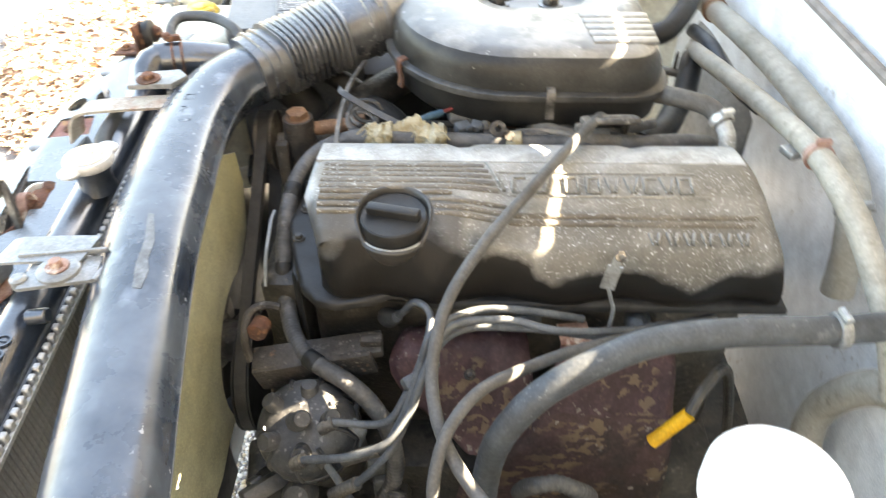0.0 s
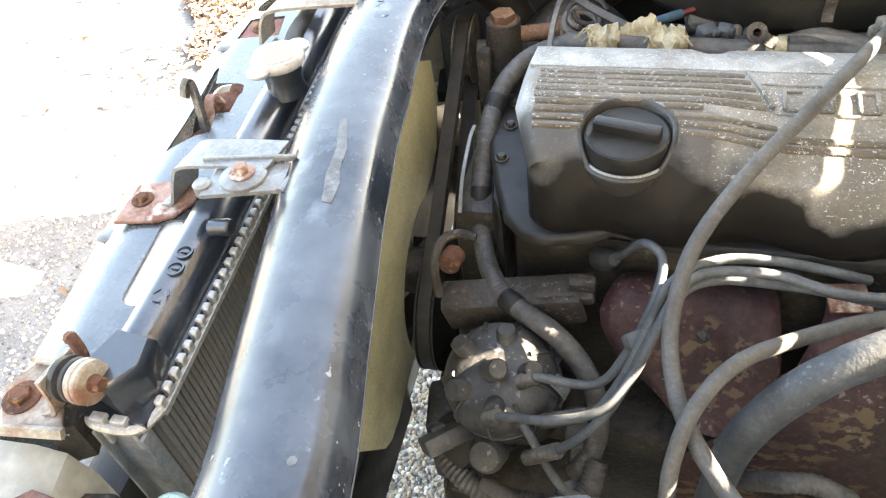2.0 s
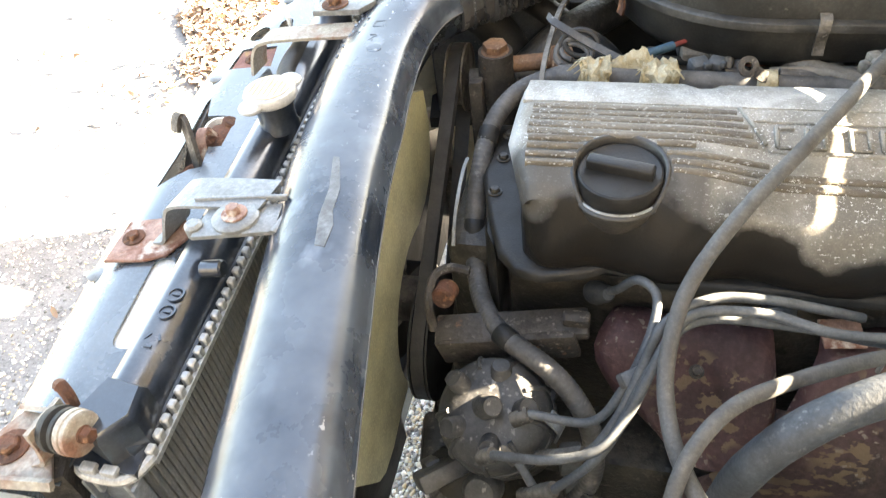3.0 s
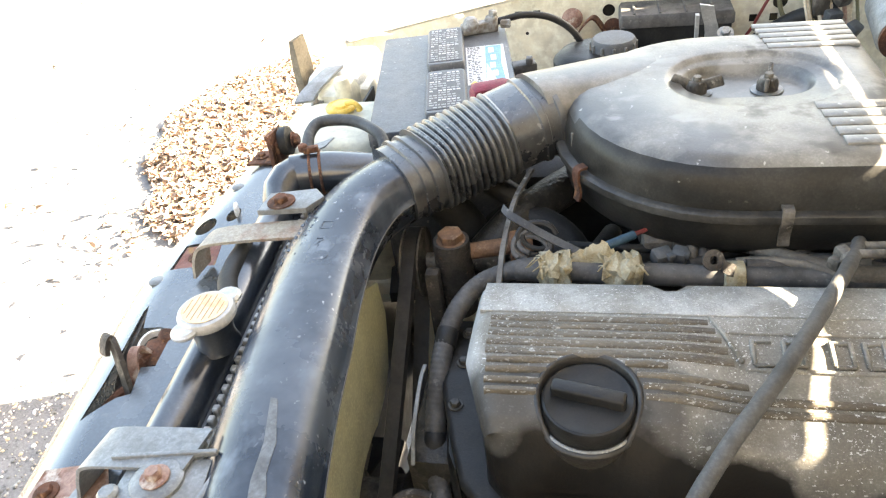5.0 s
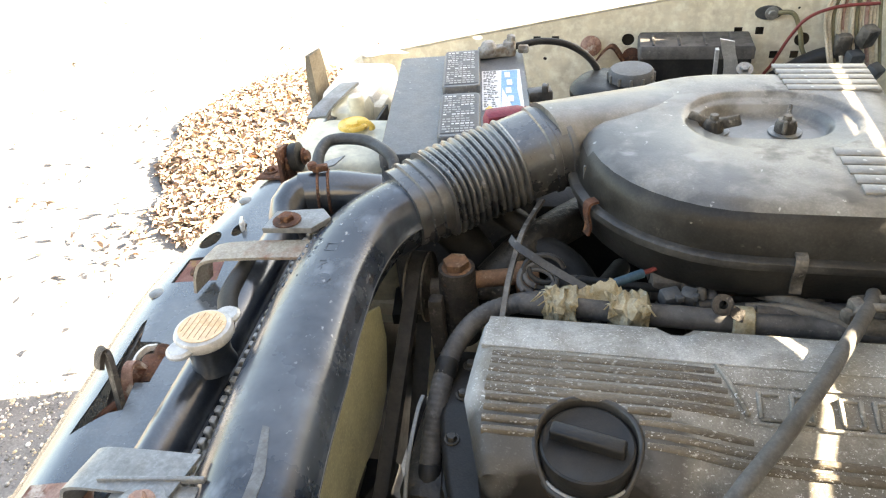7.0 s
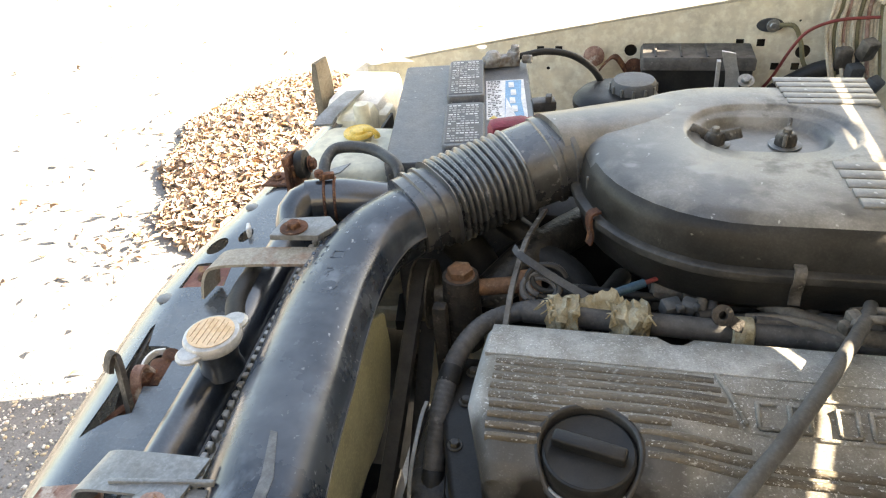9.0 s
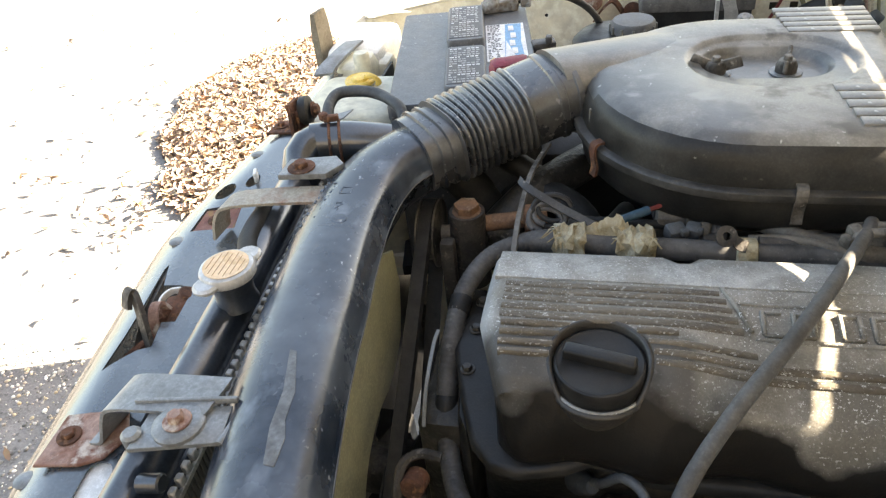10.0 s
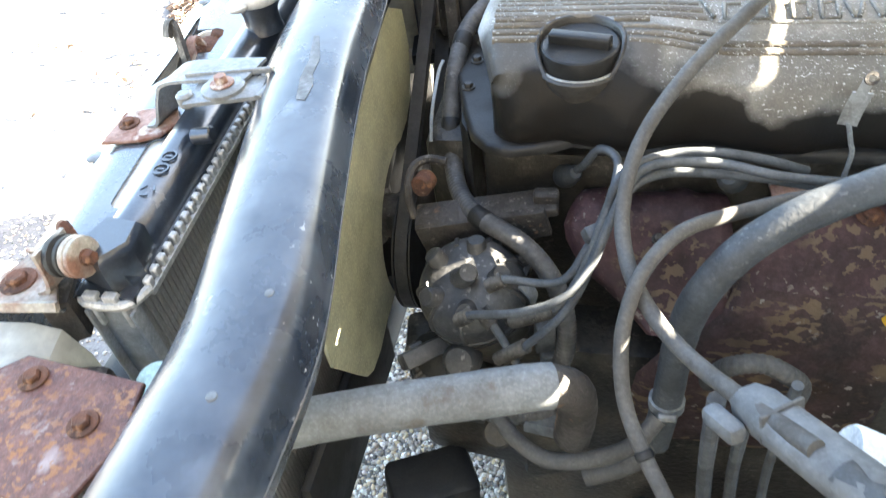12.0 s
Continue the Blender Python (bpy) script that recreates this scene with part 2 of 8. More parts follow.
M_STEEL = surface("dull zinc steel", (0.36, 0.37, 0.37), (0.24, 0.23, 0.21), 30, (0.45, 0.7), 0.42, 0.6, metal=0.7, bump=0.15)
M_BRACKET = surface("grey coated bracket steel", (0.27, 0.285, 0.29), (0.17, 0.168, 0.16), 25, (0.45, 0.7), 0.42, 0.6, metal=0.35, bump=0.15)
M_CRIMP = surface("bright crimped aluminium", (0.62, 0.62, 0.60), (0.46, 0.45, 0.42), 60, rough=0.4, metal=0.55, bump=0.1)
M_FIN = surface("grey radiator fins", (0.25, 0.245, 0.232), (0.175, 0.168, 0.156), 30, rough=0.55, metal=0.3, bump=0.3, bump_scale=700, spots=(0.40, 0.38, 0.34), spot_scale=70, spot_edge=(0.66, 0.71), stretch=(1, 1, 0.2))
M_RADCAP = surface("pale radiator cap metal", (0.58, 0.58, 0.57), (0.46, 0.46, 0.45), 40, rough=0.35, metal=0.35, bump=0.05)
M_ORANGE = surface("orange warning sticker", (0.80, 0.55, 0.32), (0.82, 0.60, 0.40), 40, rough=0.25, bump=0.03)
M_BATTERY = surface("dusty dark battery case", (0.092, 0.100, 0.113), (0.165, 0.165, 0.162), 16, (0.42, 0.72), 0.36, 0.5, bump=0.1, spots=(0.30, 0.29, 0.27), spot_scale=75, spot_edge=(0.69, 0.73))
M_LABEL_GREY = surface("grey printed label", (0.30, 0.31, 0.31), (0.24, 0.24, 0.235), 25, rough=0.5)
M_LABEL_WHITE = surface("white label", (0.74, 0.75, 0.76), (0.62, 0.63, 0.64), 25, rough=0.45)
M_LABEL_BLUE = surface("blue label", (0.14, 0.33, 0.55), (0.2, 0.4, 0.6), 25, rough=0.45)
M_INK_PALE = surface("pale print", (0.45, 0.46, 0.46), rough=0.6, bump=0.0)
M_INK_BROWN = surface("brown print", (0.46, 0.25, 0.12), rough=0.6, bump=0.0)
M_CORROSION = surface("white corroded lead", (0.36, 0.37, 0.37), (0.17, 0.14, 0.11), 60, (0.42, 0.58), 0.7, 0.8, bump=0.6, bump_scale=300)
M_BOTTLE = surface("milky bottle plastic", (0.62, 0.61, 0.50), (0.50, 0.48, 0.36), 12, (0.4, 0.7), 0.42, 0.55, bump=0.04, bump_scale=30)
M_YELLOW = surface("yellow cap plastic", (0.76, 0.56, 0.16), (0.70, 0.48, 0.10), 30, rough=0.4, bump=0.05)
M_YELLOW_GRIP = surface("yellow dipstick grip", (0.80, 0.42, 0.02), rough=0.4, bump=0.05)
M_RED = surface("red cable boot", (0.26, 0.022, 0.045), (0.15, 0.018, 0.03), 30, rough=0.5)
M_RED_WIRE = surface("red wire", (0.22, 0.035, 0.03), rough=0.45, bump=0.0)
M_BLUE_WIRE = surface("blue wire", (0.035, 0.085, 0.13), rough=0.5, bump=0.0)
M_OLIVE_WIRE = surface("dusty olive wire", (0.20, 0.18, 0.10), rough=0.6, bump=0.05)
M_TAPE = surface("peeling tan tape", (0.46, 0.42, 0.31), (0.27, 0.215, 0.12), 55, (0.4, 0.62), 0.8, 0.9, bump=0.7, bump_scale=160)
M_WHITE = surface("white plastic", (0.74, 0.78, 0.80), (0.66, 0.70, 0.72), 15, rough=0.45, bump=0.05)
M_GREY_CONN = surface("dusty grey connector", (0.150, 0.162, 0.172), (0.105, 0.110, 0.112), 25, rough=0.6, bump=0.1)
M_GREEN_CAP = surface("pale green plug", (0.50, 0.66, 0.58), (0.42, 0.55, 0.5), 30, rough=0.5)
M_SEAL = surface("grey rubber weatherstrip", (0.20, 0.18, 0.17), rough=0.7)
M_WOOD_GREY = surface("weathered brown trim", (0.185, 0.165, 0.125), (0.12, 0.105, 0.08), 30, rough=0.7)

for mat_ in (M_ALU, M_ALU_BROWN, M_ALU_PALE):
    flecks(mat_, (0.80, 0.81, 0.80), 460, (0.635, 0.670), (14, (0.40, 0.58)), 0.7, (0.7, 1.0, 1.0))
    flecks(mat_, (0.82, 0.83, 0.82), 700, (0.635, 0.675), (22, (0.43, 0.58)), 0.7, (0.8, 1.0, 1.0), 4.4)
flecks(M_ALU_BROWN, (0.045, 0.034, 0.024), 60, (0.56, 0.66), (16, (0.42, 0.58)), 0.75, (0.35, 1.0, 1.0), 3.1)
flecks(M_AIR, (0.026, 0.023, 0.020), 16, (0.52, 0.60), (6, (0.42, 0.56)), 0.8, (1, 1, 1), 1.7)
flecks(M_AIR, (0.30, 0.295, 0.28), 34, (0.55, 0.64), (8, (0.46, 0.58)), 0.6, (0.6, 1, 1), 9.4)
flecks(M_AIR, (0.52, 0.51, 0.48), 120, (0.665, 0.69), (9, (0.48, 0.60)), 0.85, (1.0, 0.7, 1.0), 5.3)
flecks(M_DUCT, (0.22, 0.255, 0.30), 34, (0.56, 0.68), (9, (0.44, 0.60)), 0.45, (1.0, 0.6, 1.0), 2.3)
flecks(M_DUCT, (0.50, 0.51, 0.52), 210, (0.66, 0.69), (10, (0.46, 0.60)), 0.8, (1.0, 0.7, 1.0), 4.4)
flecks(M_PANEL, (0.055, 0.062, 0.070), 26, (0.56, 0.68), (8, (0.44, 0.60)), 0.6, (1, 1, 1), 6.1)
flecks(M_PANEL, (0.45, 0.45, 0.44), 190, (0.68, 0.70), (12, (0.50, 0.62)), 0.6, (1, 1, 1), 7.7)
flecks(M_BELLOWS, (0.36, 0.36, 0.35), 160, (0.64, 0.69), (18, (0.44, 0.60)), 0.6, (1, 1, 1), 8.2)
flecks(M_BATTERY, (0.42, 0.41, 0.38), 150, (0.66, 0.69), (14, (0.46, 0.60)), 0.8, (1, 1, 1), 9.2)
flecks(M_FIREWALL, (0.30, 0.25, 0.19), 130, (0.655, 0.69), (10, (0.46, 0.60)), 0.7, (1, 1, 0.6), 3.9)
flecks(M_GRIME, (0.150, 0.135, 0.112), 170, (0.58, 0.68), (22, (0.44, 0.60)), 0.6, (1, 1, 1), 1.1)
flecks(M_GRIME, (0.007, 0.006, 0.005), 60, (0.56, 0.66), (14, (0.42, 0.58)), 0.7, (1, 1, 1), 7.3)
flecks(M_GRIME_BROWN, (0.22, 0.20, 0.175), 200, (0.60, 0.67), (24, (0.44, 0.58)), 0.6, (1, 1, 1), 2.6)
flecks(M_RUBBER, (0.20, 0.205, 0.205), 190, (0.62, 0.68), (20, (0.46, 0.60)), 0.5, (1, 1, 1), 3.8)
flecks(M_DIST, (0.26, 0.25, 0.235), 170, (0.60, 0.67), (26, (0.46, 0.58)), 0.6, (1, 1, 1), 6.6)
flecks(M_CONDUIT, (0.24, 0.235, 0.225), 190, (0.61, 0.68), (24, (0.46, 0.60)), 0.5, (1, 1, 1), 8.8)
flecks(M_CREAM, (0.36, 0.28, 0.18), 60, (0.68, 0.73), (8, (0.50, 0.62)), 0.5, (1, 1, 0.6), 3.3)
flecks(M_SHIELD, (0.060, 0.044, 0.046), 36, (0.54, 0.64), (13, (0.42, 0.60)), 0.6, (1, 1, 1), 2.9)
flecks(M_SHIELD, (0.30, 0.22, 0.15), 95, (0.54, 0.57), (12, (0.55, 0.60)), 0.8, (1, 1, 1), 6.4)
flecks(M_SHIELD, (0.36, 0.31, 0.27), 150, (0.60, 0.64), (16, (0.50, 0.60)), 0.8, (1, 1, 1), 1.2)
flecks(M_SHIELD_WORN, (0.26, 0.185, 0.115), 85, (0.53, 0.56), (13, (0.48, 0.56)), 0.8, (0.7, 1, 1.3), 1.9)
flecks(M_SHIELD_WORN, (0.070, 0.045, 0.035), 70, (0.54, 0.58), (12, (0.45, 0.58)), 0.8, (0.8, 1, 1.2), 5.1)
flecks(M_SHIELD_WORN, (0.46, 0.42, 0.37), 130, (0.63, 0.66), (14, (0.50, 0.60)), 0.8, (1, 1, 1), 3.6)
flecks(M_RUBBER_PALE, (0.09, 0.085, 0.08), 90, (0.60, 0.68), (14, (0.44, 0.60)), 0.5, (1, 1, 1), 4.9)
flecks(M_PIPE_TAN, (0.11, 0.095, 0.075), 110, (0.60, 0.68), (14, (0.42, 0.60)), 0.6, (1, 1, 1), 5.9)
M_LEAF_MOULD = surface("packed leaf mould", (0.32, 0.23, 0.17), (0.22, 0.155, 0.115), 30, rough=0.9, bump=0.6)
flecks(M_PLATE, (0.46, 0.38, 0.36), 46, (0.57, 0.64), (16, (0.54, 0.62)), 0.7, (1, 1, 1), 2.7)
flecks(M_PLATE, (0.30, 0.13, 0.05), 230, (0.52, 0.60), (14, (0.46, 0.56)), 0.8, (1, 1, 1), 7.1)
flecks(M_RUST, (0.34, 0.22, 0.16), 240, (0.60, 0.68), (30, (0.44, 0.58)), 0.6, (1, 1, 1), 2.2)
M_MAT = surface("grey brown firewall mat", (0.27, 0.255, 0.23), (0.19, 0.175, 0.155), 9, (0.4, 0.65), 0.8, 0.9, bump=0.3, bump_scale=90)
M_WALL = surface("pale light bouncing wall", (0.24, 0.225, 0.20), (0.17, 0.155, 0.135), 3, rough=0.85)
M_GROUND = surface("worn grey gravel drive", (0.235, 0.228, 0.220), (0.165, 0.160, 0.158), 3.0, (0.4, 0.65), 0.9, 0.95, bump=0.9, bump_scale=90, spots=(0.075, 0.072, 0.07), spot_scale=55, spot_edge=(0.56, 0.68))
M_PEBBLE = palette("mixed pebbles", [(0.40, 0.38, 0.35), (0.58, 0.56, 0.52), (0.26, 0.245, 0.23), (0.45, 0.38, 0.29), (0.72, 0.70, 0.66), (0.32, 0.30, 0.275), (0.48, 0.385, 0.25), (0.15, 0.145, 0.14)], 0.75)
M_LEAF = palette("dry fallen leaves", [(0.29, 0.205, 0.150), (0.34, 0.25, 0.19), (0.23, 0.155, 0.11), (0.40, 0.325, 0.27), (0.35, 0.28, 0.235), (0.18, 0.12, 0.085), (0.37, 0.21, 0.11), (0.46, 0.39, 0.335)], 0.85)

# ---- building tools ----


def mesh_of(bm, material, smooth=40):
    me = bpy.data.meshes.new("mesh")
    bmesh.ops.recalc_face_normals(bm, faces=bm.faces)
    bm.to_mesh(me)
    bm.free()
    me.materials.append(material)
    me.shade_smooth()
    me.set_sharp_from_angle(angle=radians(smooth))
    return me


def centred(bm):
    lo = [min(v.co[k] for v in bm.verts) for k in range(3)]
    hi = [max(v.co[k] for v in bm.verts) for k in range(3)]
    c = Vector([(a + b) / 2 for a, b in zip(lo, hi)])
    for v in bm.verts:
        v.co -= c
    return c


def home(ob):
    return home(ob.parent) + ob.location if ob.parent else ob.location.copy()


def part(name, bm, material, parent, label="", smooth=40):
    c = centred(bm)
    ob = new(name, mesh_of(bm, material, smooth))
    ob.parent = parent
    ob.location = c - home(parent)
    return tagged(ob, label) if label else ob


def solo(name, bm, material, label, category, kind="", group="", smooth=40):
    c = centred(bm)
    ob = new(name, mesh_of(bm, material, smooth))
    ob.location = c
    return tagged(ob, label, category, group, kind)


def thing(name, at, label, category, kind="", group=""):
    ob = new(name)
    ob.location = at
    ob.empty_display_size = 0.02
    return tagged(ob, label, category, group, kind)


def joined(*bms):
    out = bmesh.new()
    for bm in bms:
        me = bpy.data.meshes.new("tmp")
        bm.to_mesh(me)
        bm.free()
        out.from_mesh(me)
        bpy.data.meshes.remove(me)
    return out


def moved(bm, m):
    bmesh.ops.transform(bm, matrix=m, verts=bm.verts)
    return bm


def box(c, s, bevel=0.0, rz=0.0, rx=0.0, ry=0.0, seg=2):
    bm = bmesh.new()
    bmesh.ops.create_cube(bm, size=1.0, matrix=Matrix.Diagonal((*s, 1)))
    if bevel:
        bmesh.ops.bevel(bm, geom=list(bm.edges), offset=bevel, segments=seg, affect="EDGES", profile=0.5)
    return moved(bm, pose(*c, rx, ry, rz))


def toward(axis):
    return Vector(axis).to_track_quat("Z", "Y").to_matrix().to_4x4()


def turned(profile, c, axis=(0, 0, 1), seg=24):
    """A body of revolution: rows of (radius, height) along the axis from c."""
    rings = [[(r * math.cos(2 * math.pi * k / seg), r * math.sin(2 * math.pi * k / seg), h) for k in range(seg)] for r, h in profile]
    return moved(loft(rings), Matrix.Translation(c) @ toward(axis))


def cyl(c, r, h, axis=(0, 0, 1), seg=20, bevel=0.0015):
    b = min(bevel, r * 0.4, h * 0.4)
    return turned([(r - b, 0), (r, b), (r, h - b), (r - b, h)], c, axis, seg)


def loft(rings, caps=True, closed=True):
    bm = bmesh.new()
    rows = [[bm.verts.new(p) for p in ring] for ring in rings]
    n = len(rows[0])
    for a, b in zip(rows, rows[1:]):
        for k in range(n if closed else n - 1):
            bm.faces.new((a[k], a[(k + 1) % n], b[(k + 1) % n], b[k]))
    if caps and closed:
        bm.faces.new(rows[0][::-1])
        bm.faces.new(rows[-1])
    return bm


def inset(outline, d):
    n = len(outline)
    area = sum(outline[k][0] * outline[(k + 1) % n][1] - outline[(k + 1) % n][0] * outline[k][1] for k in range(n))
    s = 1 if area > 0 else -1
    out = []
    for k in range(n):
        p, a, b = Vector(outline[k]), Vector(outline[k - 1]), Vector(outline[(k + 1) % n])
        u, w = (p - a).normalized(), (b - p).normalized()
        nrm = Vector((-(u + w).y, (u + w).x))
        nrm = nrm.normalized() if nrm.length > 1e-9 else Vector((-u.y, u.x))
        cosine = max(0.35, nrm.dot(Vector((-u.y, u.x))))
        out.append(tuple(p + nrm * (s * d / cosine)))
    return out


def prism(outline, steps):
    """A body over a flat outline: rows of (inset, z) from below to above."""
    return loft([[(x, y, z) for x, y in inset(outline, d)] for d, z in steps])


def rounded(x0, y0, x1, y1, r, n=5):
    out = []
    for cx, cy, a in ((x1 - r, y0 + r, -90), (x1 - r, y1 - r, 0), (x0 + r, y1 - r, 90), (x0 + r, y0 + r, 180)):
        out += [(cx + r * math.cos(radians(a + 90 * k / n)), cy + r * math.sin(radians(a + 90 * k / n))) for k in range(n + 1)]
    return out


def curve_through(points, n=10):
    """A smooth path through the points."""
    pts = [Vector(p) for p in points]
    pts = [2 * pts[0] - pts[1], *pts, 2 * pts[-1] - pts[-2]]
    out = []
    for a, b, c, d in zip(pts, pts[1:], pts[2:], pts[3:]):
        for k in range(n):
            t = k / n
            out.append(0.5 * (2 * b + (c - a) * t + (2 * a - 5 * b + 4 * c - d) * t * t + (3 * b - a - 3 * c + d) * t ** 3))
    return [*out, pts[-2]]


def spaced(path, step):
    out, left = [path[0]], step
    for a, b in zip(path, path[1:]):
        length = (b - a).length
        while length > 1e-9 and left <= length:
            a = a + (b - a) * (left / length)
            length = (b - a).length
            out.append(a)
            left = step
        left -= length
    out.append(path[-1])
    return out


def frames_along(path):
    out, up = [], Vector((0.3, 0.2, 1)).normalized()
    for k, p in enumerate(path):
        d = (path[min(k + 1, len(path) - 1)] - path[max(k - 1, 0)]).normalized()
        side = d.cross(up)
        if side.length < 1e-4:
            side = d.cross(Vector((1, 0, 0)))
        side.normalize()
        up = side.cross(d).normalized()
        out.append((p, side, up))
    return out


def hose(points, r, seg=12, rib=0.0, depth=0.12, step=None, wall=0.0):
    """A hose through the points; rib: the pitch of its corrugation."""
    path = curve_through(points, 12)
    path = spaced(path, step or (rib / 4 if rib else max(r * 0.6, 0.003)))
    rings = []
    for k, (p, s, u) in enumerate(frames_along(path)):
        rr = r * (1 - depth * (0.0, 0.5, 1.0, 0.5)[k % 4]) if rib else r * (1 + 0.012 * math.sin(k * 0.9) + 0.008 * math.sin(k * 2.3))
        rings.append([tuple(p + rr * (math.cos(2 * math.pi * j / seg) * s + math.sin(2 * math.pi * j / seg) * u)) for j in range(seg)])
    return loft(rings)


def strap(points, width, thick, across, smooth=6):
    """A bent metal strip: a path of its middle line, with the direction of its width."""
    path = curve_through(points, smooth) if smooth > 1 else [Vector(p) for p in points]
    w = Vector(across).normalized() * width / 2
    rings = []
    for k, p in enumerate(path):
        d = (path[min(k + 1, len(path) - 1)] - path[max(k - 1, 0)]).normalized()
        n = d.cross(w).normalized() * thick / 2
        rings.append([tuple(p + w + n), tuple(p - w + n), tuple(p - w - n), tuple(p + w - n)])
    bm = loft(rings)
    bmesh.ops.bevel(bm, geom=[e for e in bm.edges if len(e.link_faces) == 2 and e.calc_face_angle(0) > 0.6], offset=thick * 0.25, segments=1, affect="EDGES")
    return bm


def washer_ring(c, axis, r0, r1, h):
    """A flat ring with an open middle."""
    rows = [(r0, -h / 2), (r1, -h / 2), (r1, h / 2), (r0, h / 2), (r0, -h / 2)]
    rings = [[(r * math.cos(math.pi * k / 12), r * math.sin(math.pi * k / 12), z) for k in range(24)] for r, z in rows]
    return moved(loft(rings, caps=False), Matrix.Translation(c) @ toward(axis))


def bolt(c, axis, r=0.006, h=0.005, washer=1.7):
    """A hexagon head on a washer."""
    head = turned([(r * 0.96, 0.0012), (r, 0.002), (r, h), (r * 0.8, h + 0.0012), (r * 0.45, h + 0.0008)], c, axis, 6)
    return joined(cyl(c, r * washer, 0.0016, axis, 18, 0.0004), head)


def worm_clamp(path_point, direction, r, material, parent, name="hose_clamp"):
    ring = turned([(r + 0.0004, -0.0045), (r + 0.002, -0.004), (r + 0.002, 0.004), (r + 0.0004, 0.0045)], path_point, direction, 20)
    d = Vector(direction).normalized()
    side = d.cross(Vector((0, 0, 1))).normalized()
    up = side.cross(d)
    screw = cyl(Vector(path_point) + up * (r + 0.004) - side * 0.007, 0.0035, 0.014, side, 8, 0.0008)
    return part(name, joined(ring, screw), material, parent)

# ---- ground ----
bm = bmesh.new()
bmesh.ops.create_grid(bm, x_segments=8, y_segments=8, size=400)
moved(bm, pose(0, 0, GROUND))
solo("ground", bm, M_GROUND, "worn grey gravel drive strewn with small stones", "ground", "structure")

# Unseen wall added to cut the near-side sky and bounce sunlight back.
solo("garden_wall", box((0.2, -1.75, 1.25), (7.0, 0.2, 2.5), 0.02), M_WALL, "unseen pale wall added to block and bounce light", "wall", "structure")


def flat_with_holes(outer, holes, thick, m):
    """A sheet of metal with openings, built in its own plane and set by m."""
    bm = bmesh.new()
    edges = []
    for ring in (outer, *holes):
        vs = [bm.verts.new((x, y, 0)) for x, y in ring]
        edges += [bm.edges.new((vs[k], vs[(k + 1) % len(vs)])) for k in range(len(vs))]
    bmesh.ops.triangle_fill(bm, use_beauty=True, edges=edges)
    geom = bmesh.ops.extrude_face_region(bm, geom=list(bm.faces))
    for v in geom["geom"]:
        if isinstance(v, bmesh.types.BMVert):
            v.co.z -= thick
    return moved(bm, m)


def ellipse(cx, cy, rx, ry, n=16, turn=0.0):
    c, s = math.cos(turn), math.sin(turn)
    return [(cx + rx * math.cos(2 * math.pi * k / n) * c - ry * math.sin(2 * math.pi * k / n) * s,
             cy + rx * math.cos(2 * math.pi * k / n) * s + ry * math.sin(2 * math.pi * k / n) * c) for k in range(n)]


# ---- car body ----
car = thing("car_body", (0.0, 0.6, GROUND), "cream car body with raised hood and open engine bay", "car")

# radiator support: top panel with slots and a rolled front lip
CORE_Z = 0.838
front_edge = [(p.x - 0.006, p.y) for p in curve_through([(-0.392, 0.232, 0), (-0.399, 0.297, 0), (-0.417, 0.40, 0), (-0.427, 0.465, 0), (-0.439, 0.545, 0), (-0.450, 0.62, 0), (-0.456, 0.69, 0), (-0.449, 0.776, 0), (-0.440, 0.86, 0), (-0.431, 0.95, 0), (-0.424, 1.10, 0)], 4)]
outer = [(-0.338, 0.232), (-0.343, 0.30), (-0.359, 0.50), (-0.375, 0.70), (-0.392, 0.90), (-0.40, 1.10), *reversed(front_edge)]


def panel_z(x, y):
    """Height of the support's top, which rolls over towards its front edge."""
    s = x - float(np.interp(y, [p[1] for p in front_edge], [p[0] for p in front_edge]))
    return CORE_Z - 0.0088 * max(0.0, 1 - max(0.0, s) / 0.034) ** 2


slot = [(x - 0.12 * (y - 0.37), y) for x, y in rounded(-0.3695, 0.328, -0.3505, 0.412, 0.0085, 4)]
latch_hole = [(-0.420, 0.492), (-0.401, 0.515), (-0.391, 0.520), (-0.398, 0.548), (-0.386, 0.550), (-0.391, 0.592), (-0.405, 0.596), (-0.421, 0.594), (-0.432, 0.624), (-0.4335, 0.617), (-0.4265, 0.568), (-0.422, 0.532)]
plate_hole = [(-0.438, 0.676), (-0.394, 0.684), (-0.403, 0.724), (-0.440, 0.716)]
near_hole = [(-0.406, 0.408), (-0.385, 0.410), (-0.376, 0.440), (-0.402, 0.440)]
round_hole = ellipse(-0.4345, 0.750, 0.0105, 0.016)
small_hole = ellipse(-0.4115, 0.771, 0.0068, 0.013)
bm = flat_with_holes(outer, [slot, latch_hole, plate_hole, near_hole, round_hole, small_hole], 0.0016, pose(0, 0, CORE_Z))
for k in range(44):
    bmesh.ops.bisect_plane(bm, geom=[*bm.verts, *bm.edges, *bm.faces], plane_co=(0, 0.24 + 0.02 * k, 0), plane_no=(0, 1, 0))
for k in range(12):
    bmesh.ops.bisect_plane(bm, geom=[*bm.verts, *bm.edges, *bm.faces], plane_co=(-0.398 + 0.005 * k, 0.232, 0), plane_no=(0.458, 0.064, 0))
    bmesh.ops.bisect_plane(bm, geom=[*bm.verts, *bm.edges, *bm.faces], plane_co=(-0.462 + 0.005 * k, 0.69, 0), plane_no=(0.41, -0.032, 0))
for v in bm.verts:
    v.co.z += panel_z(v.co.x, v.co.y) - CORE_Z
part("radiator_support", bm, M_PANEL, car, "dark faded pressed steel radiator support", 30)
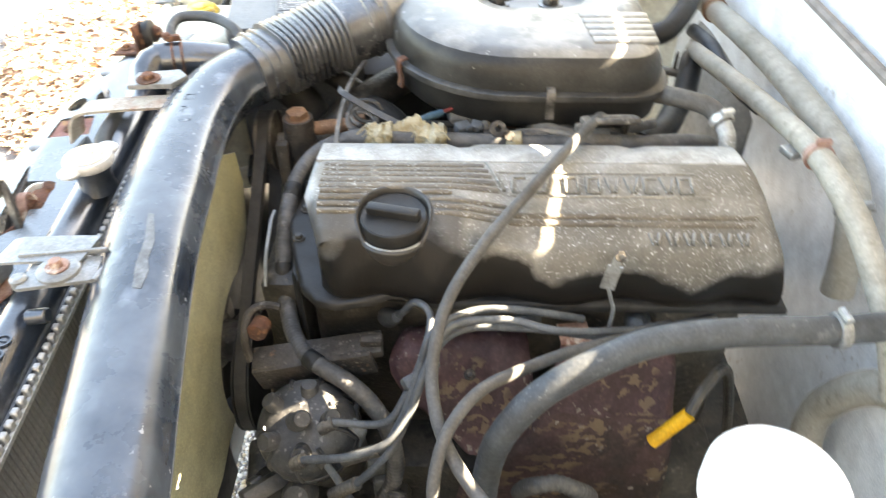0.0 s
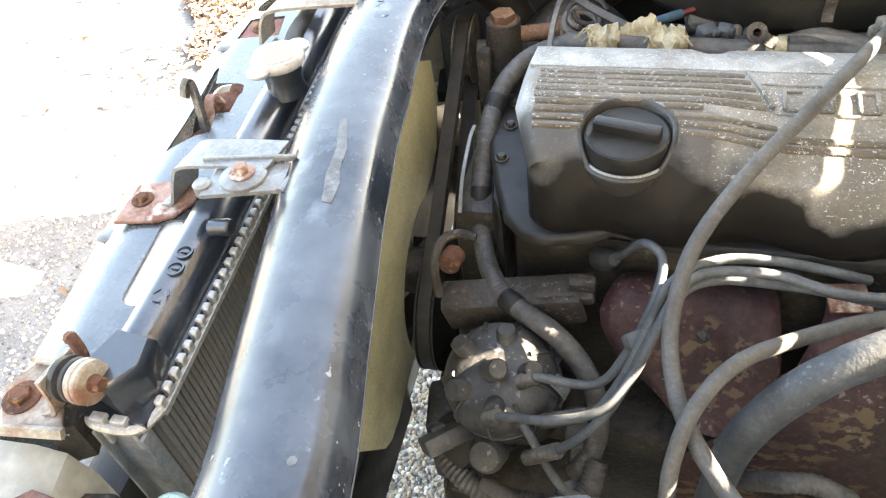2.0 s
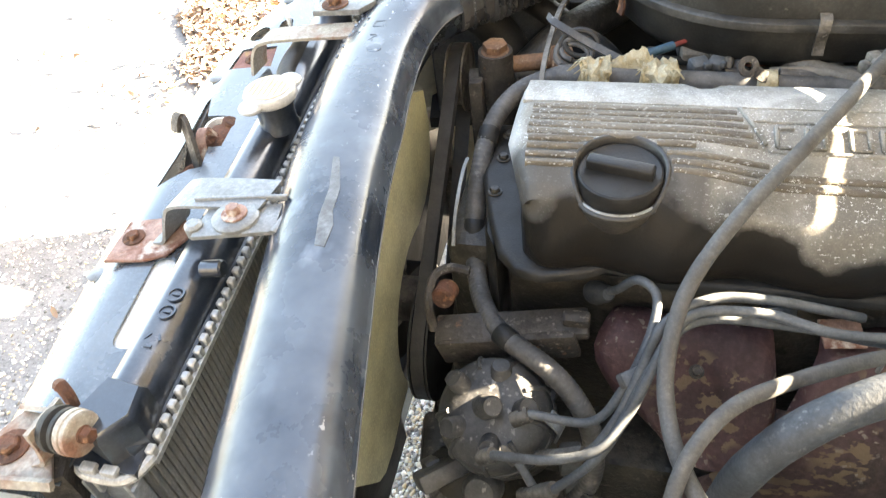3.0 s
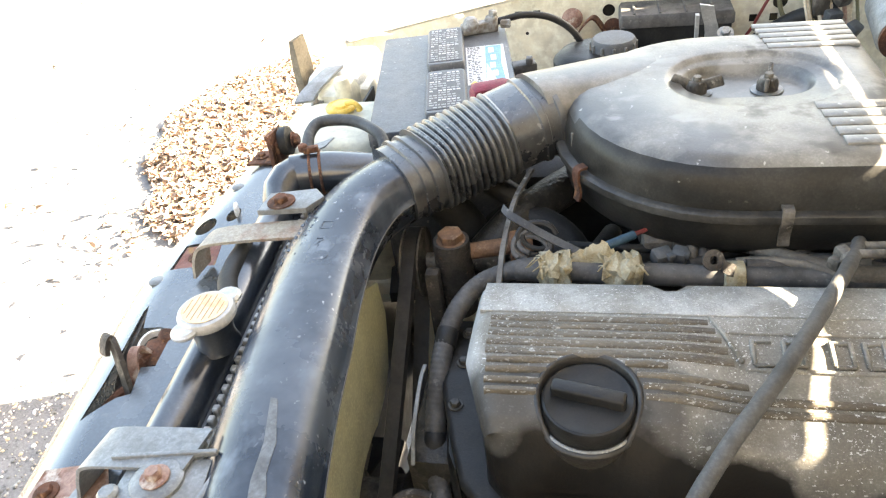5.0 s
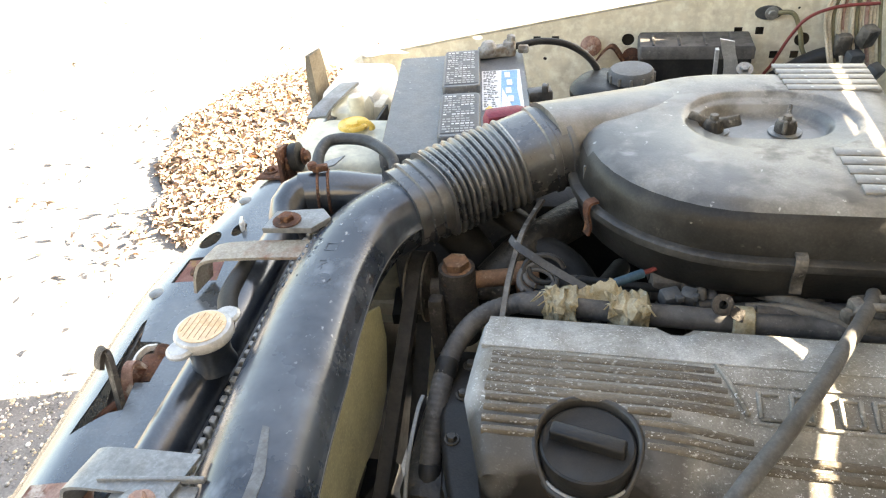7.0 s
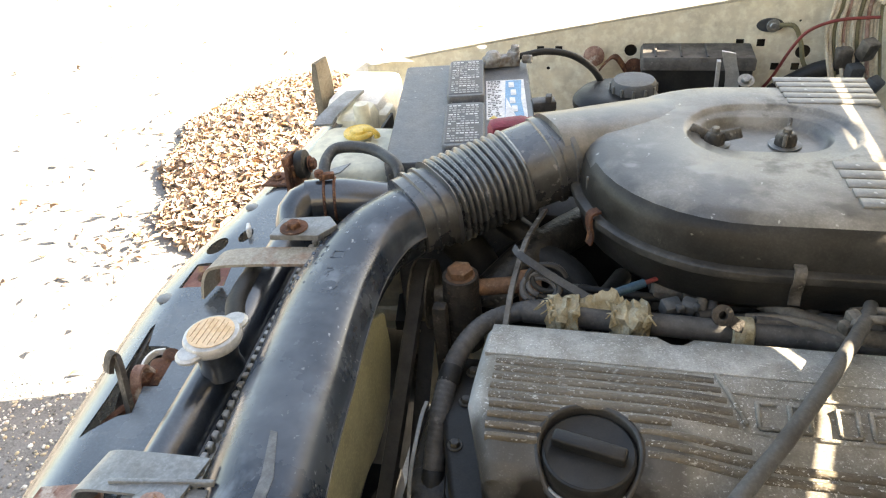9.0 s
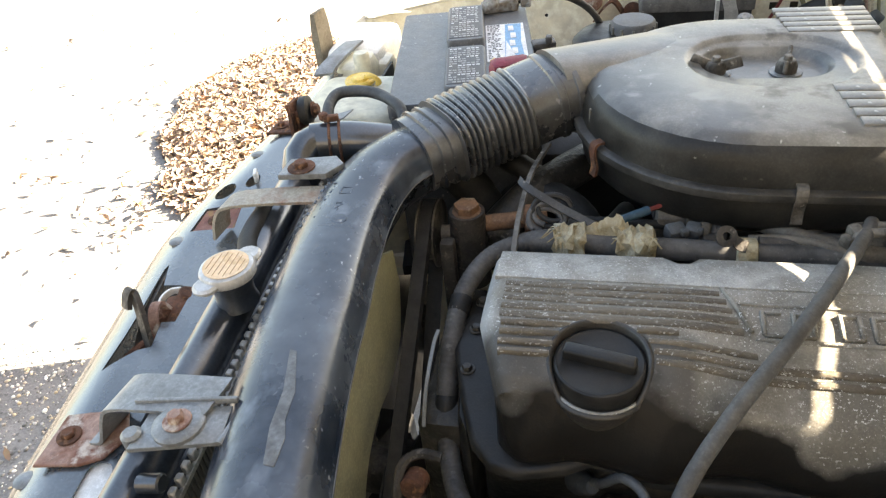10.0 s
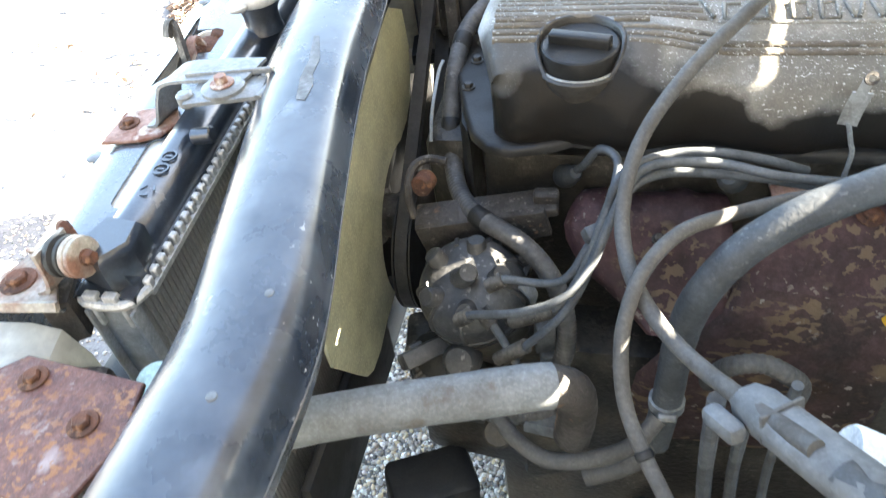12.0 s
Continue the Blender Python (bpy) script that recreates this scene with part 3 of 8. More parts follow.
lip_profile = [(0.0, -0.0088), (-0.0042, -0.0113), (-0.0084, -0.0146), (-0.0122, -0.0185), (-0.0152, -0.0228), (-0.0174, -0.0280), (-0.0186, -0.035), (-0.019, -0.05), (-0.017, -0.11)]
rings = [[(x + dx, y, CORE_Z + dz) for dx, dz in lip_profile] for x, y in front_edge]
bm = loft(rings, caps=False, closed=False)
bmesh.ops.solidify(bm, geom=list(bm.faces), thickness=-0.0012)
part("front_lip", bm, M_PANEL, car, "rolled front edge of the support", 60)
# Pale strip added under the slot to make it read bright.
part("slot_backing", box((-0.360, 0.37, 0.8335), (0.030, 0.105, 0.003), 0.001), M_WHITE_PAINT, car, "pale strip beneath the slot")
part("lower_support", box((-0.395, 0.66, 0.40), (0.08, 0.94, 0.10), 0.01), M_GRIME, car)
part("side_support", box((-0.395, 1.13, 0.60), (0.09, 0.05, 0.46), 0.012), M_CREAM, car)
part("side_support", box((-0.40, 0.10, 0.60), (0.10, 0.05, 0.42), 0.012), M_CREAM, car)

# far inner fender with its openings, the fender top and its front
def top_edge(x):
    return 0.886 + 0.165 * x - 0.03 * x * x


wall_top = [(-0.47 + 0.05 * k, top_edge(-0.47 + 0.05 * k)) for k in range(21)]
outer = [(-0.47, 0.34), (0.53, 0.34), *reversed(wall_top)]
sq = lambda x, z, r: [(x - r, z - r), (x + r, z - r), (x + r, z + r), (x - r, z + r)]
holes = [sq(-0.163, 0.827, 0.006), sq(-0.133, 0.827, 0.006), ellipse(-0.017, 0.826, 0.010, 0.010), sq(0.148, 0.838, 0.006), sq(0.179, 0.838, 0.006), ellipse(0.242, 0.824, 0.011, 0.011), ellipse(-0.262, 0.832, 0.008, 0.004), sq(0.205, 0.800, 0.006), sq(0.235, 0.800, 0.006), ellipse(-0.15, 0.795, 0.003, 0.003), ellipse(0.23, 0.872, 0.002, 0.002)]
bm = flat_with_holes(outer, holes, 0.0015, pose(0, 1.38, 0, 90, 0, 0))
part("inner_fender", bm, M_CREAM, car, "dusty cream inner fender with punched holes", 30)
# Black boards added behind the holes stand in for the dark inside.
part("hole_backing", joined(box((0.03, 1.395, 0.792), (0.50, 0.004, 0.10)), box((0.19, 1.400, 0.83), (0.20, 0.004, 0.10))), M_BLACK, car)
rings = []
for x, z in wall_top:
    rings.append([(x, 1.3795, z - 0.006), (x, 1.376, z - 0.001), (x, 1.379, z + 0.002), (x, 1.395, z + 0.004), (x, 1.415 + 0.02 * x, z + 0.005), (x, 1.438 + 0.03 * x, z - 0.006), (x, 1.452 + 0.03 * x, z - 0.04), (x, 1.456 + 0.03 * x, z - 0.12)])
bm = loft(rings, caps=False, closed=False)
bmesh.ops.solidify(bm, geom=list(bm.faces), thickness=0.0012)
part("fender", bm, M_WHITE_PAINT, car, "sunlit pale painted fender top", 50)
rings = []
for k in range(9):
    s = k / 8
    rings.append([(-0.36 - 0.11 * s, 1.30 + 0.08 * s, 0.835 - 0.03 * s), (-0.40 - 0.11 * s, 1.35 + 0.06 * s, 0.825 - 0.05 * s), (-0.43 - 0.10 * s, 1.41 + 0.03 * s, 0.80 - 0.09 * s), (-0.45 - 0.10 * s, 1.44 + 0.02 * s, 0.74 - 0.12 * s)])
bm = loft(rings, caps=False, closed=False)
bmesh.ops.solidify(bm, geom=list(bm.faces), thickness=0.0015)
part("fender_nose", bm, M_WHITE_PAINT, car, "white front corner of the fender", 60)
part("lamp_edge", prism([(-0.472, 1.138), (-0.459, 1.133), (-0.453, 1.170), (-0.462, 1.178)], [(0, 0.74), (0, 0.850), (0.001, 0.872), (0.003, 0.890)]), M_WOOD_GREY, car, "brown grey headlight edge")
part("lamp_corner", box((-0.405, 1.175, 0.815), (0.085, 0.13, 0.06), 0.014), M_WHITE_PAINT, car)

# firewall, cowl and hood
part("firewall", box((0.452, 0.62, 0.63), (0.02, 1.52, 0.60), 0.004), M_FIREWALL, car, "pale painted firewall")
rings = []
for y, d in ((0.94, 0.2), (0.97, 0.7), (1.02, 1.0), (1.10, 1.05), (1.20, 0.9), (1.27, 0.4)):
    rings.append([(0.444, y, 0.40), (0.444 - 0.030 * d, y, 0.44), (0.444 - 0.042 * d, y, 0.54), (0.444 - 0.038 * d, y, 0.64), (0.444 - 0.024 * d, y, 0.69 + 0.02 * d), (0.444, y, 0.715 + 0.02 * d)])
part("insulation_mat", loft(rings), M_MAT, car, "grey brown insulation mat low on the firewall", 60)


def sun_gap_shift(y):
    """Offset of the cowl lip and hood edge, set to steer the sun strip."""
    return float(np.interp(y, (0.44, 0.48, 0.56, 0.60, 0.64, 0.68, 0.76, 0.90), (0.034, 0.044, 0.044, 0.034, 0.014, 0.007, -0.003, 0.0)))


rings = [[(0.443, y, 0.925), (0.452, y, 0.945), (0.470, y, 0.990), (0.494 + sun_gap_shift(y), y, 1.111), (0.502 + sun_gap_shift(y), y, 1.1216), (0.60, y, 1.1225), (0.78, y, 1.129)] for y in (-0.22, 0.2, 0.44, 0.48, 0.56, 0.6, 0.64, 0.68, 0.76, 0.9, 1.0, 1.48)]
bm = loft(rings, caps=False, closed=False)
bmesh.ops.solidify(bm, geom=list(bm.faces), thickness=0.002)
part("cowl", bm, M_WHITE_PAINT, car, "white painted cowl below the windscreen", 50)
part("weatherstrip", hose([(0.430, -0.15, 0.935), (0.428, 0.4, 0.932), (0.426, 0.8, 0.926), (0.424, 1.3, 0.915)], 0.006, 8), M_SEAL, car, "grey rubber weatherstrip along the cowl")
hood_angle = radians(72)
HOOD = Vector((0.492, 0.60, 1.138))
# Unseen edge, notched and closed at its end to shape the sunlight.
part("hood_edge", loft([[(0.484 + sun_gap_shift(y), y, 1.1490 if 0.599 < y < 0.617 else 1.1245), (0.496 + sun_gap_shift(y), y, 1.117 if y > 1.25 else 1.1490 if 0.599 < y < 0.617 else 1.1239), (0.496 + sun_gap_shift(y), y, 1.200), (0.484 + sun_gap_shift(y), y, 1.200)] for y in (-0.2, 0.2, 0.44, 0.48, 0.56, 0.598, 0.6, 0.616, 0.618, 0.64, 0.68, 0.76, 0.9, 1.1, 1.24, 1.27, 1.48)]), M_HOOD, car)
rings = []
for k in range(13):
    s = 1.16 * k / 12
    base = HOOD + Vector((-math.cos(hood_angle) * s, 0, math.sin(hood_angle) * s))
    half = 0.87 - 0.03 * (k / 12) ** 2
    rings.append([tuple(base + Vector((0.012 * (1 - (j / 6 - 1) ** 2), half * (j / 6 - 1), 0.008 * (1 - (j / 6 - 1) ** 2)))) for j in range(13)])
bm = loft(rings, caps=False, closed=False)
bmesh.ops.solidify(bm, geom=list(bm.faces), thickness=0.012)
part("hood", bm, M_HOOD, car, "raised hood over the engine bay")
# Unseen body parts added to block sunlight under the car and set its shadow.
part("cabin", box((2.05, 0.60, 0.60), (2.55, 1.80, 0.72), 0.06), M_CREAM, car, "unseen cream body added behind the engine bay")
part("floor_pan", box((1.6, 0.60, 0.23), (2.2, 1.50, 0.04), 0.01), M_GRIME, car)
part("fender_side", box((0.20, 1.452, 0.54), (1.35, 0.012, 0.48), 0.004), M_CREAM, car)
part("fender_side", box((0.20, -0.335, 0.53), (1.35, 0.012, 0.60), 0.004), M_CREAM, car)
part("bumper", box((-0.50, 0.60, 0.50), (0.06, 1.50, 0.16), 0.02), M_BLACK, car, "unseen dark bumper added in front")
part("windscreen_base", box((0.95, 0.6, 0.95), (0.34, 1.56, 0.30), 0.02), M_CREAM, car)
# Black sheet added in place of the shade in this gap.
part("splash_panel", box((-0.346, 0.96, 0.55), (0.004, 0.30, 0.56), 0.001), M_BLACK, car, "black sheet added to darken the gap beside the radiator")
# near side: inner fender and fender
part("inner_fender", box((0.03, -0.16, 0.60), (0.96, 0.01, 0.50), 0.003), M_CREAM, car)
part("fender", box((0.03, -0.25, 0.845), (0.98, 0.16, 0.02), 0.008), M_WHITE_PAINT, car)
part("frame_rail", box((0.05, 0.09, 0.36), (0.95, 0.09, 0.12), 0.012), M_GRIME, car)
part("frame_rail", box((0.05, 1.10, 0.36), (0.95, 0.09, 0.12), 0.012), M_GRIME, car)
part("cross_member", box((0.10, 0.60, 0.24), (0.14, 0.98, 0.09), 0.015), M_GRIME, car)

# near headlight bucket, cream, with its rusty bracket plate on top
rings = []
for k in range(7):
    y = 0.225 - 0.03 * k
    rings.append([(-0.46, y, 0.70), (-0.455, y, 0.80), (-0.44, y, 0.825 - 0.002 * k), (-0.36, y, 0.832 - 0.003 * k), (-0.340 + 0.004 * k, y, 0.828 - 0.004 * k), (-0.330 + 0.004 * k, y, 0.805), (-0.328 + 0.004 * k, y, 0.72)])
bm = loft(rings, caps=False, closed=False)
bmesh.ops.solidify(bm, geom=list(bm.faces), thickness=0.0015)
part("headlight_housing", bm, M_HOUSING, car, "grey cream painted headlight housing", 50)

part("plate_stay", joined(box((-0.298, 0.160, 0.795), (0.058, 0.055, 0.075), 0.008, -6), box((-0.318, 0.185, 0.76), (0.03, 0.06, 0.10), 0.006, 10)), M_GRIME_BROWN, car, "rust brown stay beside the headlight housing", 40)


def rusty_plate(name, corners, z, material, label, bolts=(), thick=0.003, lift=0.0):
    t = thing(name, (*corners[0], z), label, "bracket")
    part("plate", prism(corners, [(0.0006, z), (0, z + 0.0008), (0, z + thick - 0.0008), (0.0008, z + thick)]), material, t)
    for x, y in bolts:
        part("bolt", bolt((x, y, z + thick), (0, 0, 1), 0.0052, 0.004), M_RUST, t, "rusty hexagon bolt")
    return t


rusty_plate("corner_plate", [(-0.365, 0.122), (-0.262, 0.110), (-0.250, 0.150), (-0.257, 0.188), (-0.340, 0.198), (-0.372, 0.170)], 0.8335, M_PLATE, "heavily rusted flat steel plate on the headlight housing", [(-0.325, 0.182), (-0.277, 0.158)], 0.004)
rusty_plate("near_bracket_plate", [(-0.4115, 0.400), (-0.380, 0.4045), (-0.366, 0.412), (-0.357, 0.432), (-0.371, 0.455), (-0.414, 0.444)], CORE_Z + 0.0010, M_RUST_PALE, "pale flaking rusty bracket plate bolted to the support", [(-0.400, 0.426)])
rusty_plate("far_bracket_plate", [(-0.437, 0.678), (-0.395, 0.685), (-0.404, 0.723), (-0.439, 0.715)], CORE_Z - 0.005, M_RUST_RED, "reddish rusty bracket plate set in the support", [(-0.420, 0.698)])
rusty_plate("end_bracket_plate", [(-0.438, 0.872), (-0.402, 0.874), (-0.395, 0.905), (-0.432, 0.905)], CORE_Z + 0.0005, M_RUST, "small rusty plate at the end of the support", [(-0.425, 0.89), (-0.408, 0.892)])

# radiator mount at the near end: bent bracket, rubber bush and bolt
mount = thing("radiator_mount", (-0.37, 0.25, CORE_Z), "rust-edged steel mount with rubber bush and bolt", "bracket")
part("bracket", joined(prism([(-0.373, 0.222), (-0.334, 0.226), (-0.352, 0.252), (-0.364, 0.270), (-0.384, 0.270), (-0.393, 0.249)], [(0, 0.8435), (0, 0.8460), (0.0008, 0.8465)]), strap([(-0.374, 0.2235, 0.8475), (-0.334, 0.2275, 0.8475)], 0.006, 0.004, (0, 0.5, 1), 1), strap([(-0.384, 0.271, 0.8480), (-0.364, 0.271, 0.8490)], 0.008, 0.003, (0, -0.5, 1), 1), strap([(-0.352, 0.249, 0.846), (-0.344, 0.250, 0.850), (-0.341, 0.251, 0.862), (-0.3405, 0.252, 0.878)], 0.026, 0.003, (0.15, 1, 0))), M_STRAP, mount)
part("stay", prism([(-0.360, 0.262), (-0.350, 0.228), (-0.336, 0.236), (-0.348, 0.268)], [(0, CORE_Z - 0.03), (0, 0.842)]), M_GRIME_BROWN, mount, "rust brown upright stay")
part("bolt", bolt((-0.3755, 0.2455, 0.8463), (0, 0, 1), 0.007, 0.005), M_RUST, mount, "rusty bolt")
bush = part("bush", turned([(0.0120, 0), (0.0136, 0.002), (0.0136, 0.006), (0.0108, 0.0075), (0.0108, 0.0085), (0.0132, 0.010), (0.0132, 0.0125), (0.0118, 0.014)], (-0.339, 0.252, 0.867), (1, -0.1, 0.10), 28), M_BLACK, mount, "black rubber bush")
part("washer", turned([(0.0128, 0), (0.0134, 0.001), (0.0134, 0.0040), (0.0126, 0.0046), (0.0130, 0.0052), (0.0130, 0.0080), (0.0122, 0.0086), (0.0098, 0.0088)], (-0.3255, 0.2507, 0.8684), (1, -0.1, 0.10), 28), M_STRAP, bush, "dusty rust-tinted dished washer")
part("bolt", bolt((-0.3168, 0.2498, 0.8693), (1, -0.1, 0.10), 0.0048, 0.0055, 1.1), M_RUST, bush, "rusty bolt head")
part("hook", hose([(-0.350, 0.272, CORE_Z + 0.003), (-0.349, 0.276, CORE_Z + 0.018), (-0.353, 0.279, CORE_Z + 0.028), (-0.358, 0.281, CORE_Z + 0.024)], 0.004, 8), M_RUST, mount, "small rusty hook")

# hood latch in the support
latch = thing("hood_latch", (-0.41, 0.56, CORE_Z - 0.02), "rusty brown hood latch with a raised hook", "latch")
part("hook", strap([(-0.397, 0.520, CORE_Z - 0.03), (-0.403, 0.534, CORE_Z + 0.004), (-0.411, 0.547, CORE_Z + 0.026), (-0.416, 0.551, CORE_Z + 0.031), (-0.419, 0.548, CORE_Z + 0.027), (-0.419, 0.542, CORE_Z + 0.019)], 0.013, 0.004, (0.75, -0.45, 0.2)), M_GRIME_BROWN, latch)
part("claw", joined(box((-0.397, 0.572, CORE_Z - 0.012), (0.022, 0.030, 0.022), 0.006, 20, 15), box((-0.405, 0.560, CORE_Z - 0.008), (0.012, 0.028, 0.016), 0.004, -15), cyl((-0.400, 0.584, CORE_Z - 0.012), 0.008, 0.016, (0.6, 0.2, 1), 12)), M_RUST, latch)
part("lever", strap([(-0.432, 0.620, CORE_Z - 0.004), (-0.428, 0.600, CORE_Z - 0.004), (-0.424, 0.565, CORE_Z - 0.008), (-0.420, 0.535, CORE_Z - 0.02)], 0.008, 0.003, (1, 0, 0.5)), M_GRIME_BROWN, latch)
part("tongue", strap([(-0.400, 0.536, CORE_Z - 0.022), (-0.403, 0.548, CORE_Z + 0.006), (-0.404, 0.560, CORE_Z + 0.010), (-0.402, 0.566, CORE_Z - 0.002)], 0.008, 0.003, (1, 0.2, 0)), M_RUST_PALE, latch, "pale rusty tongue")
part("bright_ring", strap([(-0.414, 0.566, CORE_Z - 0.008), (-0.416, 0.578, CORE_Z - 0.004), (-0.413, 0.589, CORE_Z - 0.003), (-0.404, 0.593, CORE_Z - 0.003)], 0.006, 0.002, (0, 0, 1)), M_WHITE_PAINT, latch, "bright metal ring")
part("spring", hose([(-0.424, 0.512, CORE_Z - 0.02), (-0.416, 0.53, CORE_Z - 0.016), (-0.405, 0.55, CORE_Z - 0.016)], 0.004, 8), M_RUST, latch)
# Black backing added so that the latch opening stays dark.
part("catch_bar", box((-0.409, 0.555, CORE_Z - 0.040), (0.060, 0.150, 0.012), 0.004), M_BLACK, latch)
for x, y in [(-0.445, 0.661), (-0.419, 0.395), (-0.432, 0.83)]:
    part("plug", turned([(0.0075, 0), (0.0075, 0.001), (0.005, 0.0022)], (x, y, panel_z(x, y) + 0.0002), (0, 0, 1), 14), M_BRACKET, car)
solo("white_clip", box((-0.409, 0.775, CORE_Z + 0.004), (0.004, 0.014, 0.012), 0.0015, 20), M_WHITE, "small white plastic clip in the support", "clip")

# ---- radiator ----
rad = thing("radiator", (-0.325, 0.53, 0.43), "black-tanked aluminium radiator with crimped seam", "radiator")


def tank_x(y):
    return -0.3215 - 0.075 * (y - 0.40)


rings = []
for y in (0.256, 0.262, 0.30, 0.40, 0.50, 0.60, 0.70, 0.795, 0.802):
    c, e = tank_x(y), 0.003 if y in (0.256, 0.802) else 0.0
    t = 0.862 - e
    rings.append([(c - 0.023 + e, y, 0.838), (c - 0.022 + e, y, t - 0.010), (c - 0.016, y, t - 0.002), (c - 0.008, y, t), (c + 0.002, y, t - 0.002), (c + 0.009 - e, y, t - 0.009), (c + 0.012 - e, y, 0.838)])
part("top_tank", loft(rings), M_TANK, rad, "black plastic top tank", 50)
part("tank_flange", loft([[(tank_x(y) - 0.027, y, 0.834), (tank_x(y) - 0.027, y, 0.839), (tank_x(y) + 0.0145, y, 0.839), (tank_x(y) + 0.0145, y, 0.834)] for y in (0.245, 0.5, 0.815)]), M_TANK, rad)
tooth = None
y = 0.262
while y < 0.80:
    at = Vector((tank_x(y) + 0.0165, y, 0.8362))
    if tooth is None:
        tooth = part("crimp_tab", box(at, (0.0055, 0.0066, 0.0090), 0.0012, seg=1), M_CRIMP, rad, "bright crimp tab")
    else:
        t2 = new("crimp_tab", tooth.data)
        t2.parent, t2.location = rad, at - rad.location
    y += 0.0103
part("crimp_rail", strap([(tank_x(y) + 0.0185, y, 0.8315) for y in (0.258, 0.4, 0.6, 0.8)], 0.003, 0.004, (1, 0, 0), 2), M_CRIMP, rad)
part("end_rim", hose([(-0.338, 0.262, 0.835), (-0.337, 0.250, 0.834), (-0.330, 0.243, 0.834), (-0.308, 0.242, 0.834), (-0.2985, 0.247, 0.834), (-0.2935, 0.260, 0.834)], 0.0035, 8), M_CRIMP, rad, "bright crimped end of the seam")
for x in (-0.325, -0.311):
    part("crimp_tab", box((x, 0.2445, 0.838), (0.010, 0.006, 0.008), 0.001), M_CRIMP, rad)
part("core", loft([[(tank_x(y) - 0.022, y, 0.42), (tank_x(y) - 0.022, y, 0.833), (tank_x(y) + 0.010, y, 0.833), (tank_x(y) + 0.010, y, 0.42)] for y in (0.252, 0.50, 0.808)]), M_FIN, rad, "dusty finned radiator core")
first_fin = None
y = 0.258
while y < 0.80:
    at = Vector((tank_x(y) + 0.0108, y, 0.628))
    if first_fin is None:
        bm = box(at, (0.0026, 0.0040, 0.408), 0.0005, seg=1)
        first_fin = part("fin_tube", bm, M_FIN, rad)
    else:
        t2 = new("fin_tube", first_fin.data)
        t2.parent, t2.location = rad, at - rad.location
    y += 0.0054
part("side_plate", joined(box((-0.315, 0.247, 0.63), (0.036, 0.003, 0.41), 0.001), box((-0.331, 0.244, 0.63), (0.003, 0.010, 0.40), 0.001), box((-0.298, 0.244, 0.63), (0.003, 0.010, 0.40), 0.001)), M_BRACKET, rad, "grey metal side plate")
for x in (-0.327, -0.305):
    part("tab", box((x, 0.2435, 0.822), (0.0035, 0.004, 0.016), 0.0008), M_CRIMP, rad)
part("nipple", cyl((-0.314, 0.385, 0.861), 0.0062, 0.017, (1, 0.05, 0.12), 14, 0.0012), M_TANK, rad, "black stub pipe")
part("end_block", prism([(-0.338, 0.258), (-0.310, 0.248), (-0.297, 0.266), (-0.301, 0.288), (-0.328, 0.292)], [(0, 0.836), (0, 0.862), (0.003, 0.867)]), M_TANK, rad, "black moulded end block")
for y in (0.360, 0.345):
    part("mould_mark", washer_ring((tank_x(y) - 0.002, y, 0.8618), (0, 0, 1), 0.0048, 0.0062, 0.0014), M_TANK, rad)
    part("mould_mark", box((tank_x(y) - 0.002, y, 0.8618), (0.006, 0.0012, 0.0008)), M_TANK, rad)
part("mould_mark", joined(*[box((tank_x(0.322) - 0.002 + 0.005 * math.cos(a), 0.322 + 0.005 * math.sin(a), 0.8618), (0.0055, 0.0014, 0.0008), 0, math.degrees(a) + 90) for a in (0.5, 2.6, 4.7)]), M_TANK, rad)
part("bottom_tank", box((-0.330, 0.53, 0.395), (0.075, 0.58, 0.075), 0.012), M_TANK, rad, "black plastic bottom tank")
neck = part("filler_neck", turned([(0.018, 0), (0.016, 0.008), (0.016, 0.016), (0.019, 0.027)], (-0.328, 0.560, 0.856), (0, 0, 1), 24), M_TANK, rad, "black filler neck")
cap = part("radiator_cap", joined(turned([(0.0213, 0.003), (0.0224, 0.0045), (0.0224, 0.0090), (0.0211, 0.0115), (0.019, 0.0123)], (-0.328, 0.560, 0.881), (0, 0, 1), 32), *[cyl((-0.328 + s * 0.0085, 0.560 + s * 0.0205, 0.8845), 0.0108, 0.006, (0, 0, 1), 16, 0.002) for s in (1, -1)]), M_RADCAP, rad, "pale metal radiator cap with ears")
part("sticker", turned([(0.0182, 0), (0.0182, 0.0005)], (-0.328, 0.560, 0.8936), (0, 0, 1), 28), M_ORANGE, cap, "orange warning sticker with small print")
for k, w in enumerate((0.016, 0.026, 0.030, 0.026, 0.030, 0.024, 0.014)):
    part("print_line", box((-0.328 + 0.0045 * (k - 3), 0.560, 0.8942), (0.0005, w, 0.0002)), M_INK_BROWN, cap)
part("overflow_pipe", hose([(-0.332, 0.582, 0.866), (-0.340, 0.61, 0.864), (-0.352, 0.64, 0.862), (-0.358, 0.70, 0.858)], 0.0085, 12), M_BLACK, rad, "black overflow hose")

